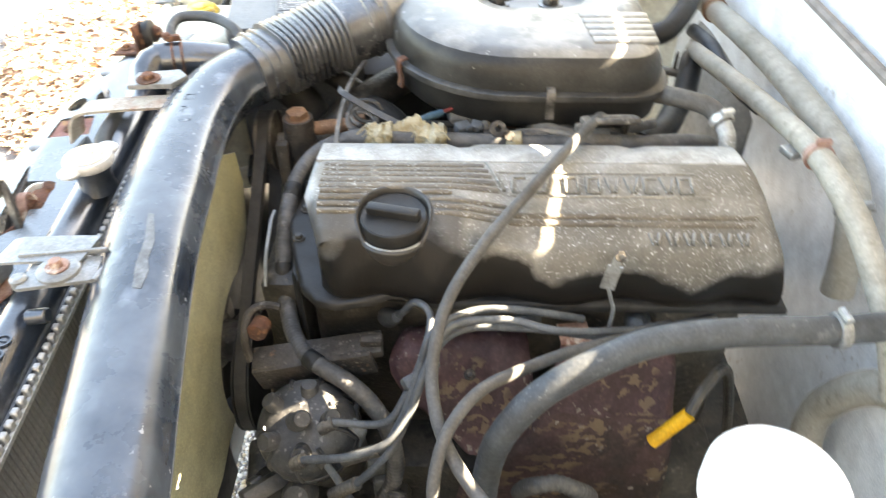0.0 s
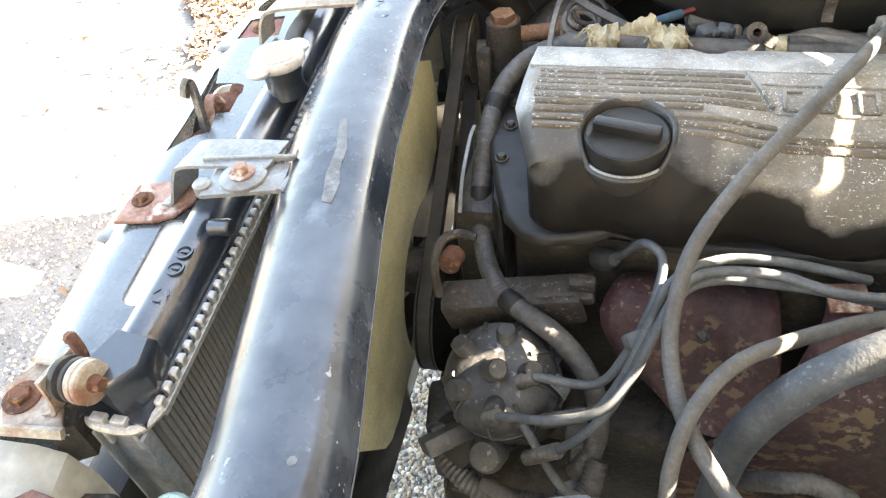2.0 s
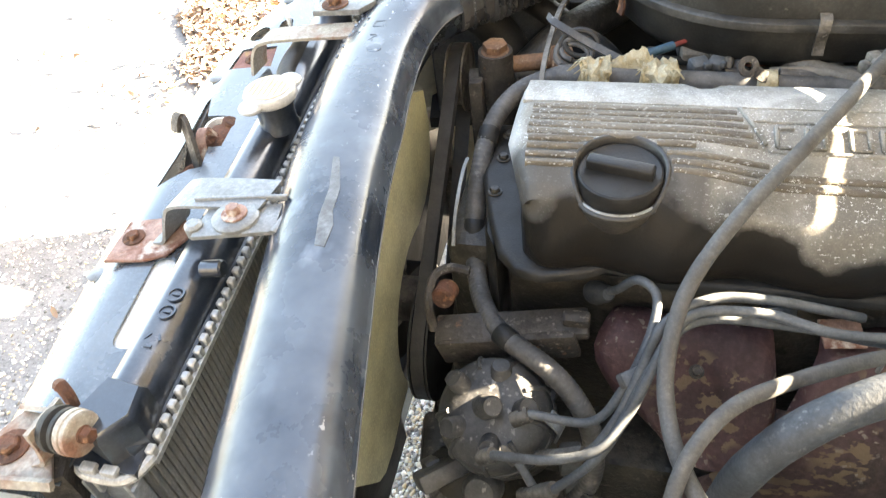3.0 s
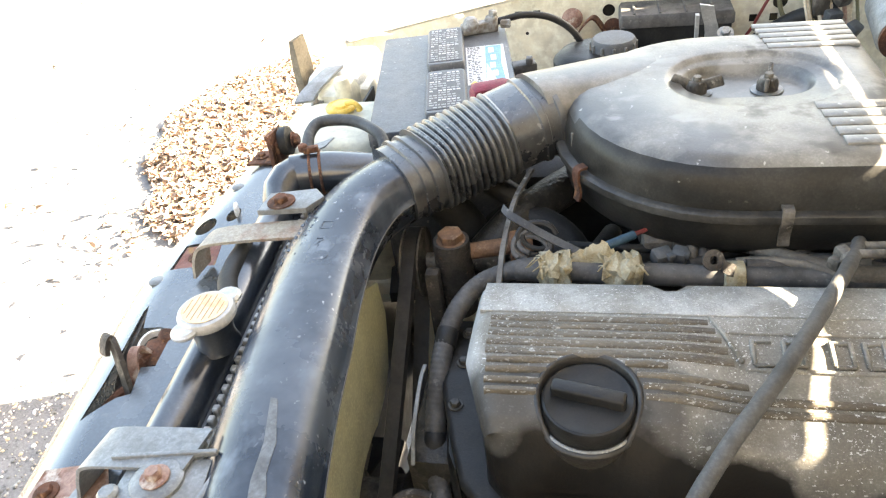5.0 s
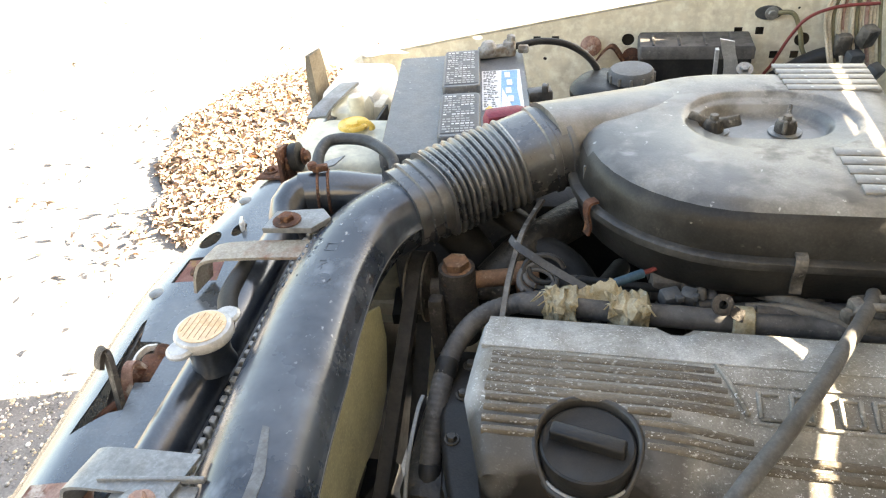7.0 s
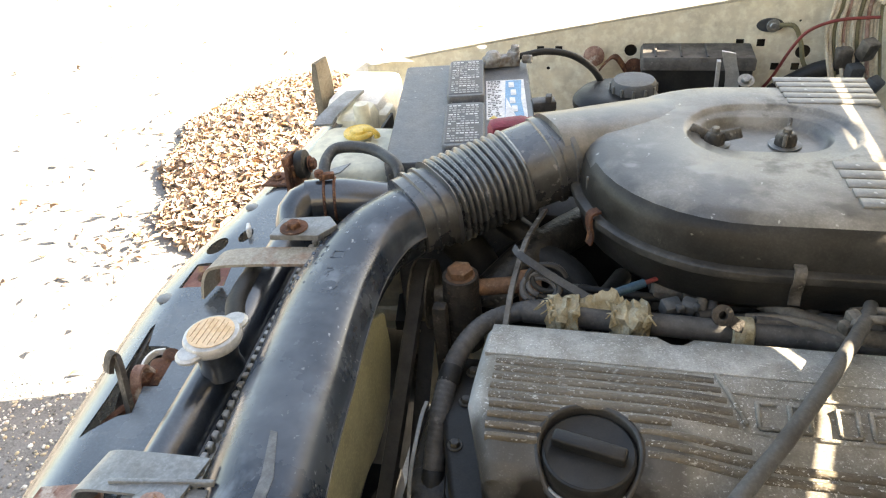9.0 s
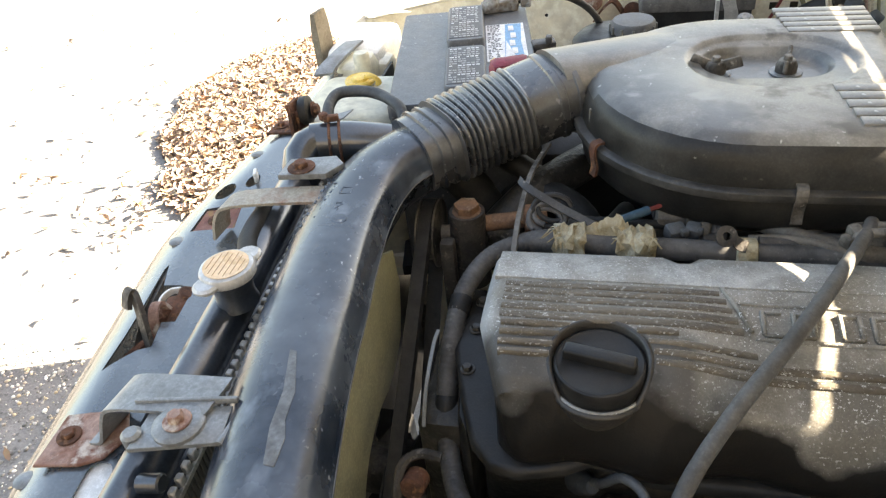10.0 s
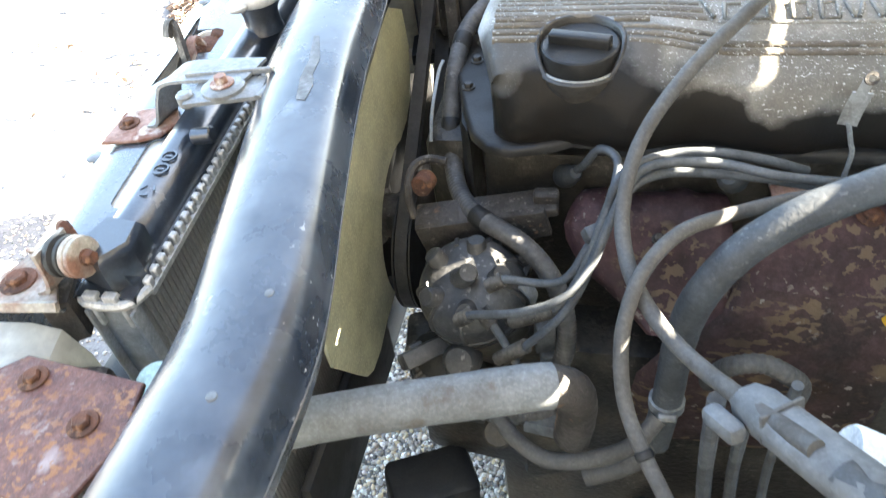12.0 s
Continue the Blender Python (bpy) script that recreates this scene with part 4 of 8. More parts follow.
# ---- intake duct ----
duct = thing("intake_duct", (-0.22, 0.40, 0.82), "long dusty black plastic intake duct with moulded marks", "air duct")
centre = curve_through([(-0.185, -0.02, 0.884), (-0.184, 0.06, 0.887), (-0.181, 0.14, 0.889), (-0.183, 0.21, 0.890), (-0.201, 0.30, 0.892), (-0.222, 0.40, 0.893), (-0.243, 0.50, 0.893), (-0.258, 0.60, 0.892), (-0.262, 0.68, 0.890), (-0.252, 0.740, 0.892), (-0.228, 0.776, 0.895), (-0.204, 0.802, 0.896)], 6)
rings = []
for k, (p, s, u) in enumerate(frames_along(centre)):
    side = Vector((s.x, s.y, 0)).normalized()
    y = p.y
    right = float(np.interp(y, (0.0, 0.40, 0.46, 0.54, 0.62, 0.70), (0.0290, 0.0288, 0.0312, 0.0360, 0.0355, 0.0330)))
    left = float(np.interp(y, (0.0, 0.12, 0.28, 0.45, 0.58, 0.64, 0.74), (0.050, 0.052, 0.051, 0.051, 0.046, 0.048, 0.047)))
    pts = []
    for du, dz in ((0.55, -0.062), (0.80, -0.052), (0.97, -0.0310), (1.03, -0.0300), (1.03, -0.0285), (1.00, -0.0275), (0.965, -0.0230), (0.925, -0.0178), (0.880, -0.0126), (0.830, -0.0086), (0.77, -0.0058), (0.69, -0.0036), (0.58, -0.0019), (0.48, -0.0010), (0.36, -0.0004), (0.18, 0.0002), (0.0, 0.0004), (-0.18, 0.0001), (-0.36, -0.0013), (-0.54, -0.0042), (-0.70, -0.0086), (-0.83, -0.0148), (-0.93, -0.0235), (-0.985, -0.034), (-0.96, -0.048), (-0.7, -0.062)):
        pts.append(tuple(p + side * du * (right if du > 0 else left) + Vector((0, 0, dz))))
    rings.append(pts)
part("duct_body", loft(rings), M_DUCT, duct, smooth=60)
part("seam", hose([r[3] for r in rings[1:-2:2]], 0.0007, 6, step=0.012), M_VENT, duct, "thin moulded seam edge")
for k in range(13):
    part("mould_mark", box((-0.293 + 0.0015 * (k % 3), 0.628 + 0.0062 * k, 0.8838), (0.0016 + 0.001 * (k % 2), 0.0040, 0.0008), 0, 25 * (k % 3)), M_DUCT, duct)
for k in range(9):
    part("mould_mark", box((-0.281 + 0.0012 * (k % 2), 0.636 + 0.0068 * k, 0.8882), (0.0045, 0.0016, 0.0008), 0, 40 * (k % 4)), M_DUCT, duct)
for dx, dy, sx, sy in ((0, 0.005, 0.010, 0.0013), (0, -0.005, 0.010, 0.0013), (0.005, 0, 0.0013, 0.010), (-0.005, 0, 0.0013, 0.010)):
    part("mould_mark", box((-0.266 + dx, 0.676 + dy, 0.8902), (sx, sy, 0.0008)), M_DUCT, duct)
for k in range(4):
    part("mould_mark", box((-0.266 + 0.002 * (k % 2), 0.655 - 0.004 * k, 0.8908), (0.0055, 0.0013, 0.0008), 0, 30 * k), M_DUCT, duct)
part("mould_mark", turned([(0.007, 0), (0.0068, 0.0010), (0.004, 0.0012)], (-0.258, 0.630, 0.8908), (0, 0, 1), 16), M_DUCT, duct)
for x, y in ((-0.176, 0.215), (-0.209, 0.368), (-0.179, 0.152)):
    part("mould_dot", turned([(0.0030, 0), (0.0026, 0.0010), (0.0016, 0.0012)], (x, y, 0.8892), (0, 0, 1), 14), M_SCUFF, duct)
part("scuff", prism([(-0.2235, 0.386), (-0.2165, 0.385), (-0.2175, 0.405), (-0.2225, 0.418), (-0.2245, 0.440), (-0.2365, 0.474), (-0.2415, 0.475), (-0.2325, 0.440), (-0.2300, 0.412)], [(0, 0.8928), (0, 0.8939)]), M_SCUFF, duct, "pale scuff on the duct")

bellows = thing("intake_bellows", (-0.165, 0.84, 0.83), "ribbed black rubber intake bellows", "air hose")


def square(v):
    """Rounds a box section: the sine or cosine of a blunter curve."""
    return math.copysign(abs(v) ** 0.66, v)


axis_pts = [(-0.232, 0.779, 0.866), (-0.214, 0.795, 0.868), (-0.190, 0.816, 0.871), (-0.165, 0.834, 0.875), (-0.135, 0.853, 0.881), (-0.103, 0.870, 0.888), (-0.086, 0.879, 0.890)]
path = spaced(curve_through(axis_pts, 16), 0.0011)
rings = []
n = len(path)
LO, HI = 0.20, 0.70
for k, (p, s, u) in enumerate(frames_along(path)):
    f = k / (n - 1)
    if f < LO:
        r = 0.0395 + 0.0030 * (1.0 if (k % 11) < 4 and f > 0.03 else 0.0)
    elif f < HI:
        r = 0.0425 + 0.0030 * (2 * abs(math.cos(math.pi * (k - LO * n) / 7.2)) ** 0.8 - 1)
    else:
        r = 0.0435 + (0.0022 if 0.86 < f < 0.90 or f > 0.96 else 0.0)
    rings.append([tuple(p + r * (1.06 * square(math.cos(2 * math.pi * j / 40)) * s + (0.86 if j < 20 else 0.78) * square(math.sin(2 * math.pi * j / 40)) * u)) for j in range(40)])
lo_end, hi_start = int(LO * n), int(HI * n)
part("collar", loft(rings[:lo_end + 1]), M_BELLOWS, bellows, "smooth ringed collar", 50)
part("bellows", loft(rings[lo_end:hi_start + 1]), M_BELLOWS, bellows, smooth=50)
part("collar", loft(rings[hi_start:]), M_BELLOWS, bellows, "smooth wide collar", 50)
part("collar_mark", box((-0.116, 0.872, 0.9225), (0.010, 0.010, 0.0015), 0.0005, 45), M_LABEL_GREY, bellows)

# ---- duct brackets ----
near_brk = thing("duct_bracket", (-0.33, 0.42, CORE_Z), "grey bent steel bracket holding the duct with a rusty bolt", "bracket", group="duct brackets")
part("arch", strap([(-0.378, 0.437, 0.8425), (-0.368, 0.437, 0.846), (-0.357, 0.436, 0.870), (-0.346, 0.435, 0.883), (-0.315, 0.435, 0.8865), (-0.276, 0.436, 0.887)], 0.032, 0.0025, (0.15, 1, 0)), M_BRACKET, near_brk)
part("saddle", joined(prism([(-0.318, 0.392), (-0.262, 0.404), (-0.266, 0.432), (-0.318, 0.426)], [(0, 0.881), (0, 0.884), (0.0006, 0.8845)]), strap([(-0.262, 0.418, 0.884), (-0.257, 0.418, 0.880), (-0.256, 0.418, 0.845)], 0.030, 0.003, (0.2, 1, 0)), box((-0.296, 0.430, 0.8875), (0.068, 0.003, 0.005), 0.001, 8)), M_BRACKET, near_brk)
part("bolt", bolt((-0.293, 0.413, 0.8885), (0, 0, 1), 0.0052, 0.006, 1.75), M_RUST_PALE, near_brk, "rusty bolt with washer")
part("boss", turned([(0.0165, 0), (0.0165, 0.003), (0.0150, 0.0042), (0.0095, 0.0045)], (-0.293, 0.413, 0.8840), (0, 0, 1), 26), M_BRACKET, near_brk, "round pressed boss under the bolt")
part("lug", cyl((-0.320, 0.402, 0.876), 0.0065, 0.012, (0, 0, 1), 14, 0.002), M_BRACKET, near_brk)
far_brk = thing("duct_bracket", (-0.33, 0.71, CORE_Z), "grey flat steel bracket holding the duct with a rusty bolt", "bracket", group="duct brackets")
part("tongue", prism([(-0.342, 0.700), (-0.296, 0.704), (-0.284, 0.724), (-0.296, 0.738), (-0.340, 0.730)], [(0, 0.884), (0, 0.889), (0.0005, 0.8895)]), M_BRACKET, far_brk)
part("bolt", bolt((-0.323, 0.714, 0.8895), (0, 0, 1), 0.0070, 0.006, 1.9), M_RUST, far_brk, "rusty bolt with washer")
part("strap", strap([(-0.400, 0.672, 0.842), (-0.396, 0.676, 0.862), (-0.386, 0.680, 0.872), (-0.350, 0.686, 0.874), (-0.290, 0.690, 0.876)], 0.028, 0.0028, (0.1, 1, 0)), M_STRAP, far_brk, "rust-stained strap across the tank")

# ---- upper radiator hose and overflow hose ----
upper = thing("radiator_hose", (-0.33, 0.80, 0.80), "short black upper radiator hose with a clamp", "hose")
part("elbow", hose([(-0.352, 0.765, 0.835), (-0.352, 0.772, 0.862), (-0.346, 0.79, 0.872), (-0.33, 0.80, 0.872)], 0.019, 16), M_TANK, upper, "black plastic outlet elbow")
part("hose", hose([(-0.345, 0.795, 0.870), (-0.31, 0.806, 0.868), (-0.265, 0.818, 0.858), (-0.240, 0.825, 0.848)], 0.022, 18), M_TANK, upper)
# Far length in a blacker material, its shade put into the colour.
part("hose_end", hose([(-0.245, 0.824, 0.850), (-0.20, 0.83, 0.815), (-0.17, 0.83, 0.77), (-0.16, 0.81, 0.73)], 0.0218, 18), M_BLACK, upper)
for dx in (0.0, 0.010):
    part("clamp_ring", turned([(0.0222, -0.0015), (0.0235, -0.001), (0.0235, 0.001), (0.0222, 0.0015)], (-0.326 + dx, 0.8005 + dx * 0.3, 0.869), (1, 0.3, -0.05), 22), M_RUST, upper, "rusty wire clamp")
part("clamp_ear", joined(box((-0.322, 0.803, 0.896), (0.016, 0.007, 0.007), 0.0015, 20), cyl((-0.330, 0.803, 0.894), 0.005, 0.008, (0, 0, 1), 10)), M_RUST, upper)
solo("overflow_hose", hose([(-0.345, 0.845, 0.872), (-0.347, 0.866, 0.882), (-0.338, 0.884, 0.887), (-0.300, 0.885, 0.886), (-0.265, 0.860, 0.880), (-0.255, 0.838, 0.862)], 0.0065, 12), M_RUBBER, "grey rubber overflow hose curving over the clamp", "hose")
far_mount = thing("radiator_mount", (-0.385, 0.88, CORE_Z), "dark steel radiator mount with rubber bush", "bracket")
part("upright", joined(strap([(-0.392, 0.862, CORE_Z), (-0.392, 0.866, CORE_Z + 0.03), (-0.394, 0.868, CORE_Z + 0.046)], 0.004, 0.030, (1, 0, 0)), box((-0.388, 0.875, CORE_Z + 0.018), (0.004, 0.03, 0.036), 0.001)), M_RUST, far_mount)
part("bush", turned([(0.015, 0), (0.0165, 0.002), (0.0165, 0.010), (0.012, 0.012)], (-0.388, 0.876, CORE_Z + 0.030), (1, 0.1, 0.1), 20), M_BLACK, far_mount)
part("bolt", bolt((-0.374, 0.877, CORE_Z + 0.031), (1, 0.1, 0.1), 0.007, 0.006, 1.4), M_RUST, far_mount)
part("tongue", prism([(-0.372, 0.868), (-0.345, 0.892), (-0.340, 0.915), (-0.366, 0.893)], [(0, CORE_Z + 0.012), (0, CORE_Z + 0.0135)]), M_BRACKET, far_mount)

# ---- air cleaner ----
air = thing("air_cleaner", (0.09, 0.87, 0.79), "dusty dark plastic air cleaner with two wing nuts", "air filter housing")


def cleaner_outline(grow=0.0, n=20):
    """Round at the front, squared with soft corners at the rear."""
    out = []
    cx, cy, r = 0.086, 0.884, 0.162
    for k in range(n + 1):
        a = radians(90 + 180 * k / n)
        out.append((cx + (r + grow) * 0.99 * math.cos(a), cy + (r + grow) * math.sin(a)))
    x1, c = 0.252 + grow, 0.05
    for ccx, ccy, a0 in ((x1 - c, cy - r - grow + c, -90), (x1 - c, cy + r + grow - c, 0)):
        for k in range(7):
            a = radians(a0 + 15 * k)
            out.append((ccx + c * math.cos(a), ccy + c * math.sin(a)))
    return out


outline = cleaner_outline()


def stadium(x0, x1, cy, r):
    return [(x0 + r + r * math.cos(radians(q)), cy + r * math.sin(radians(q))) for q in range(90, 271, 15)] + [(x1 - r + r * math.cos(radians(q)), cy + r * math.sin(radians(q))) for q in range(-90, 91, 15)]


def lid():
    bm = bmesh.new()
    rings = [[bm.verts.new((x, y, z)) for x, y in inset(outline, d)] for d, z in ((0.004, 0.868), (0.0045, 0.880), (0.0062, 0.890), (0.0095, 0.8980), (0.0145, 0.9038), (0.0210, 0.9075), (0.030, 0.9097))]
    n = len(outline)
    for a, b in zip(rings, rings[1:]):
        for k in range(n):
            bm.faces.new((a[k], a[(k + 1) % n], b[(k + 1) % n], b[k]))
    wide, deep = stadium(0.030, 0.202, 0.9045, 0.0675), stadium(0.046, 0.177, 0.9110, 0.0410)
    m = len(wide)
    levels = [(wide, 0.0, 0.911), (wide, 0.003, 0.9100), (wide, 0.007, 0.9068), (wide, 0.010, 0.9055), (deep, 0.0, 0.9045), (deep, 0.002, 0.9032), (deep, 0.0045, 0.8985), (deep, 0.007, 0.8950), (deep, 0.010, 0.8937), (deep, 0.014, 0.8935)]
    floor_rings = [[bm.verts.new((x, y, z)) for x, y in inset(o, d)] for o, d, z in levels]
    for a, b in zip(floor_rings, floor_rings[1:]):
        for k in range(m):
            bm.faces.new((a[k], a[(k + 1) % m], b[(k + 1) % m], b[k]))
    bm.faces.new(floor_rings[-1])
    hole = floor_rings[0]
    edges = [bm.edges.get((rings[-1][k], rings[-1][(k + 1) % n])) for k in range(n)] + [bm.edges.get((hole[k], hole[(k + 1) % m])) for k in range(m)]
    bmesh.ops.triangle_fill(bm, use_beauty=True, edges=edges)
    return bm


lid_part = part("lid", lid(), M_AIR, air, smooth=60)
# Dust-free wall; shade on faces turned to -y also put into the colour.
lid_part.data.materials.append(M_AIR_SHADED)
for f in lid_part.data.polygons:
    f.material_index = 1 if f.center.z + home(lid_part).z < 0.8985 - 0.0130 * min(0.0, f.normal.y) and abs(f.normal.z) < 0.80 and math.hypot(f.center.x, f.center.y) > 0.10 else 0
part("rim", prism(cleaner_outline(0.005), [(0.004, 0.858), (0.0005, 0.8595), (0, 0.863), (0.0005, 0.8665), (0.004, 0.868)]), M_AIR_RIM, air, "dusty rim of the lid")
part("base", prism(cleaner_outline(), [(0.045, 0.806), (0.020, 0.813), (0.006, 0.828), (0.001, 0.858)]), M_AIR_LOW, air, "black lower bowl")
rings = []
for k in range(9):
    f = k / 8
    c = Vector((-0.105, 0.900, 0.877)).lerp(Vector((0.045, 0.978, 0.872)), f)
    d = Vector((1, 0.62 - 0.35 * f, 0)).normalized()
    s = Vector((d.y, -d.x, 0))
    w, h = 0.047 + 0.016 * f, 0.044 - 0.007 * f
    rings.append([tuple(c + s * w * math.copysign(abs(math.cos(a)) ** 0.8, math.cos(a)) + Vector((0, 0, h * math.copysign(abs(math.sin(a)) ** 0.8, math.sin(a))))) for a in (2 * math.pi * j / 26 for j in range(26))])
part("snout", loft(rings), M_AIR, air, smooth=60)
for k in range(5):
    y = 0.768 + 0.0165 * k
    x0 = 0.166 - 0.002 * k
    part("rib", box(((x0 + 0.238) / 2, y, 0.9100), (0.238 - x0, 0.0148, 0.0040), 0.0010), M_AIR, air)
for k in range(5):
    y = 0.980 + 0.0150 * k
    x0 = 0.142 - 0.0015 * k
    part("rib", box(((x0 + 0.232) / 2, y, 0.9100), (0.232 - x0, 0.0135, 0.0040), 0.0010), M_AIR, air)
for (x, y), turn in (((0.0635, 0.907), -10), ((0.1315, 0.908), 75)):
    part("washer", cyl((x, y, 0.8936), 0.016, 0.0016, (0, 0, 1), 20, 0.0004), M_BRACKET, air, "pale round washer")
    part("wing_nut", joined(turned([(0.0105, 0.001), (0.0105, 0.008), (0.008, 0.013), (0.0045, 0.0135), (0.0040, 0.018)], (x, y, 0.8940), (0, 0, 1), 16), *[moved(box((s * 0.015, 0, 0.0), (0.021, 0.0040, 0.012), 0.0018, 0, 0, -s * 20), pose(x, y, 0.9055, 0, 0, turn)) for s in (1, -1)]), M_GRIME_GREY, air, "dusty brown wing nut")
for (x, y), (dx, dy) in (((0.119, 0.724), (0, -1)), ((-0.050, 0.796), (-0.84, -0.54))):
    w = (-dy, dx, 0)
    part("clip", strap([(x - dx * 0.004, y - dy * 0.004, 0.873), (x + dx * 0.005, y + dy * 0.005, 0.872), (x + dx * 0.0065, y + dy * 0.0065, 0.862), (x + dx * 0.004, y + dy * 0.004, 0.848), (x + dx * 0.006, y + dy * 0.006, 0.838)], 0.0095, 0.0025, w), M_GRIME_GREY if x > 0 else M_RUST, air, "spring steel lid clip")
for a in (200, 250):
    x, y = 0.086 + 0.155 * math.cos(radians(a)), 0.885 + 0.155 * math.sin(radians(a))
    part("mould_seam", box((x, y, 0.881), (0.0025, 0.003, 0.020), 0.0008, a), M_AIR, air)
part("mount_ear", joined(box((0.262, 0.785, 0.864), (0.022, 0.014, 0.006), 0.002, -20), box((0.270, 0.791, 0.875), (0.004, 0.012, 0.02), 0.0015, -20)), M_AIR_LOW, air)
for k in range(6):
    part("print_mark", box((0.165 + 0.0055 * k, 0.7305, 0.884), (0.0030, 0.0008, 0.0022)), M_VENT, air)

# Housing scaled towards the eye, so that it fits the camera's view.
VIEW_FIT = Matrix.Translation((-0.0016, 0.0073, 0.0472)) @ Matrix.Scale(0.962, 4)
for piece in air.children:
    at = VIEW_FIT @ home(piece)
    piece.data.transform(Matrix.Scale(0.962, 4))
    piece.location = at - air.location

# ---- engine ----
engine = thing("engine", (0.08, 0.57, 0.22), "grimy four cylinder engine with chalky aluminium valve cover", "engine")
part("head", box((0.085, 0.592, 0.655), (0.43, 0.155, 0.215), 0.012), M_GRIME, engine, "oily cylinder head")
part("block", box((0.09, 0.58, 0.38), (0.44, 0.26, 0.36), 0.02), M_GRIME, engine)
part("oil_pan", box((0.10, 0.58, 0.12), (0.36, 0.20, 0.18), 0.03), M_GRIME, engine)
part("rear_housing", box((0.345, 0.58, 0.37), (0.11, 0.30, 0.26), 0.04), M_GRIME, engine)


def cover_material():
    """Chalky casting: oil grime run over its near side, shade and oil painted round the filler."""
    m = M_ALU.copy()
    m.name = "oil stained cast aluminium"
    m.node_tree.nodes["Bump"].inputs["Strength"].default_value = 0.12
    nt = m.node_tree
    b = nt.nodes["Principled BSDF"]
    old = b.inputs["Base Color"].links[0].from_socket
    tc = nt.nodes.new("ShaderNodeTexCoord")
    sep = nt.nodes.new("ShaderNodeSeparateXYZ")
    nt.links.new(tc.outputs["Object"], sep.inputs[0])
    n = nt.nodes.new("ShaderNodeTexNoise")
    n.inputs["Scale"].default_value, n.inputs["Detail"].default_value = 10.0, 7.0
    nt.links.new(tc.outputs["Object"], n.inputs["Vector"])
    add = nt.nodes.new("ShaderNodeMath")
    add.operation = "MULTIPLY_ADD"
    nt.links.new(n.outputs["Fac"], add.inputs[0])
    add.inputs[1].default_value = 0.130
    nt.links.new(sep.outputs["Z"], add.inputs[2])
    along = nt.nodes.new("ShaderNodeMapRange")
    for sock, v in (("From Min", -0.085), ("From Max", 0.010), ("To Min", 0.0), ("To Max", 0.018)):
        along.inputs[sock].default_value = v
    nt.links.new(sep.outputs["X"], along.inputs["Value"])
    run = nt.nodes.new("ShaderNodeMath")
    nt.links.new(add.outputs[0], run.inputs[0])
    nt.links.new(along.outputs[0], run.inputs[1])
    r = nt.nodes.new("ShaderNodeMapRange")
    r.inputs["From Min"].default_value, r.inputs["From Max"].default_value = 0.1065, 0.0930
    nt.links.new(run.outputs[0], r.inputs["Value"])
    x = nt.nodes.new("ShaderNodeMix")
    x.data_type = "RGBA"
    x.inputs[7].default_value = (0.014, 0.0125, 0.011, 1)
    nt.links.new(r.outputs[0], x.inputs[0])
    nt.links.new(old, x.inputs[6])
    gloss = nt.nodes.new("ShaderNodeMix")
    gloss.data_type = "FLOAT"
    gloss.inputs[3].default_value = 0.30
    nt.links.new(r.outputs[0], gloss.inputs[0])
    nt.links.new(b.inputs["Roughness"].links[0].from_socket, gloss.inputs[2])
    nt.links.new(gloss.outputs[0], b.inputs["Roughness"])
    sheen = nt.nodes.new("ShaderNodeMapRange")
    sheen.inputs["To Min"].default_value, sheen.inputs["To Max"].default_value = 0.5, 0.12
    nt.links.new(r.outputs[0], sheen.inputs["Value"])
    nt.links.new(sheen.outputs[0], b.inputs["Specular IOR Level"])
    metal = nt.nodes.new("ShaderNodeMapRange")
    metal.inputs["To Min"].default_value, metal.inputs["To Max"].default_value = 0.2, 0.0
    nt.links.new(r.outputs[0], metal.inputs["Value"])
    nt.links.new(metal.outputs[0], b.inputs["Metallic"])
    # bare pale metal along the front end
    worn = nt.nodes.new("ShaderNodeMath")
    worn.operation = "MULTIPLY_ADD"
    worn.inputs[1].default_value = 0.05
    nt.links.new(n.outputs["Fac"], worn.inputs[0])
    nt.links.new(sep.outputs["X"], worn.inputs[2])
    wr = nt.nodes.new("ShaderNodeMapRange")
    wr.inputs["From Min"].default_value, wr.inputs["From Max"].default_value = -0.176, -0.192
    nt.links.new(worn.outputs[0], wr.inputs["Value"])
    y = nt.nodes.new("ShaderNodeMix")
    y.data_type = "RGBA"
    y.inputs[7].default_value = (0.50, 0.50, 0.485, 1)
    nt.links.new(wr.outputs[0], y.inputs[0])
    nt.links.new(old, y.inputs[6])
    # hood shade put into the colour round the filler, along with oil
    masks = []
    for axis, gain, lo, hi in (("Y", 0.045, -0.002, -0.012), ("X", 0.010, -0.061, -0.069)):
        a = nt.nodes.new("ShaderNodeMath")
        a.operation = "MULTIPLY_ADD"
        a.inputs[1].default_value = gain
        nt.links.new(n.outputs["Fac"], a.inputs[0])
        nt.links.new(sep.outputs[axis], a.inputs[2])
        q = nt.nodes.new("ShaderNodeMapRange")
        q.inputs["From Min"].default_value, q.inputs["From Max"].default_value = lo, hi
        q.inputs["To Max"].default_value = 0.88 if axis == "Y" else 1.0
        q.inputs["To Min"].default_value = 0.0 if axis == "Y" else 0.2
        nt.links.new(a.outputs[0], q.inputs["Value"])
        masks.append(q.outputs[0])
    both = nt.nodes.new("ShaderNodeMath")
    both.operation = "MULTIPLY"
    nt.links.new(masks[0], both.inputs[0])
    nt.links.new(masks[1], both.inputs[1])
    filler_dark = nt.nodes.new("ShaderNodeMix")
    filler_dark.data_type = "RGBA"
    filler_dark.inputs[7].default_value = (0.066, 0.062, 0.056, 1)
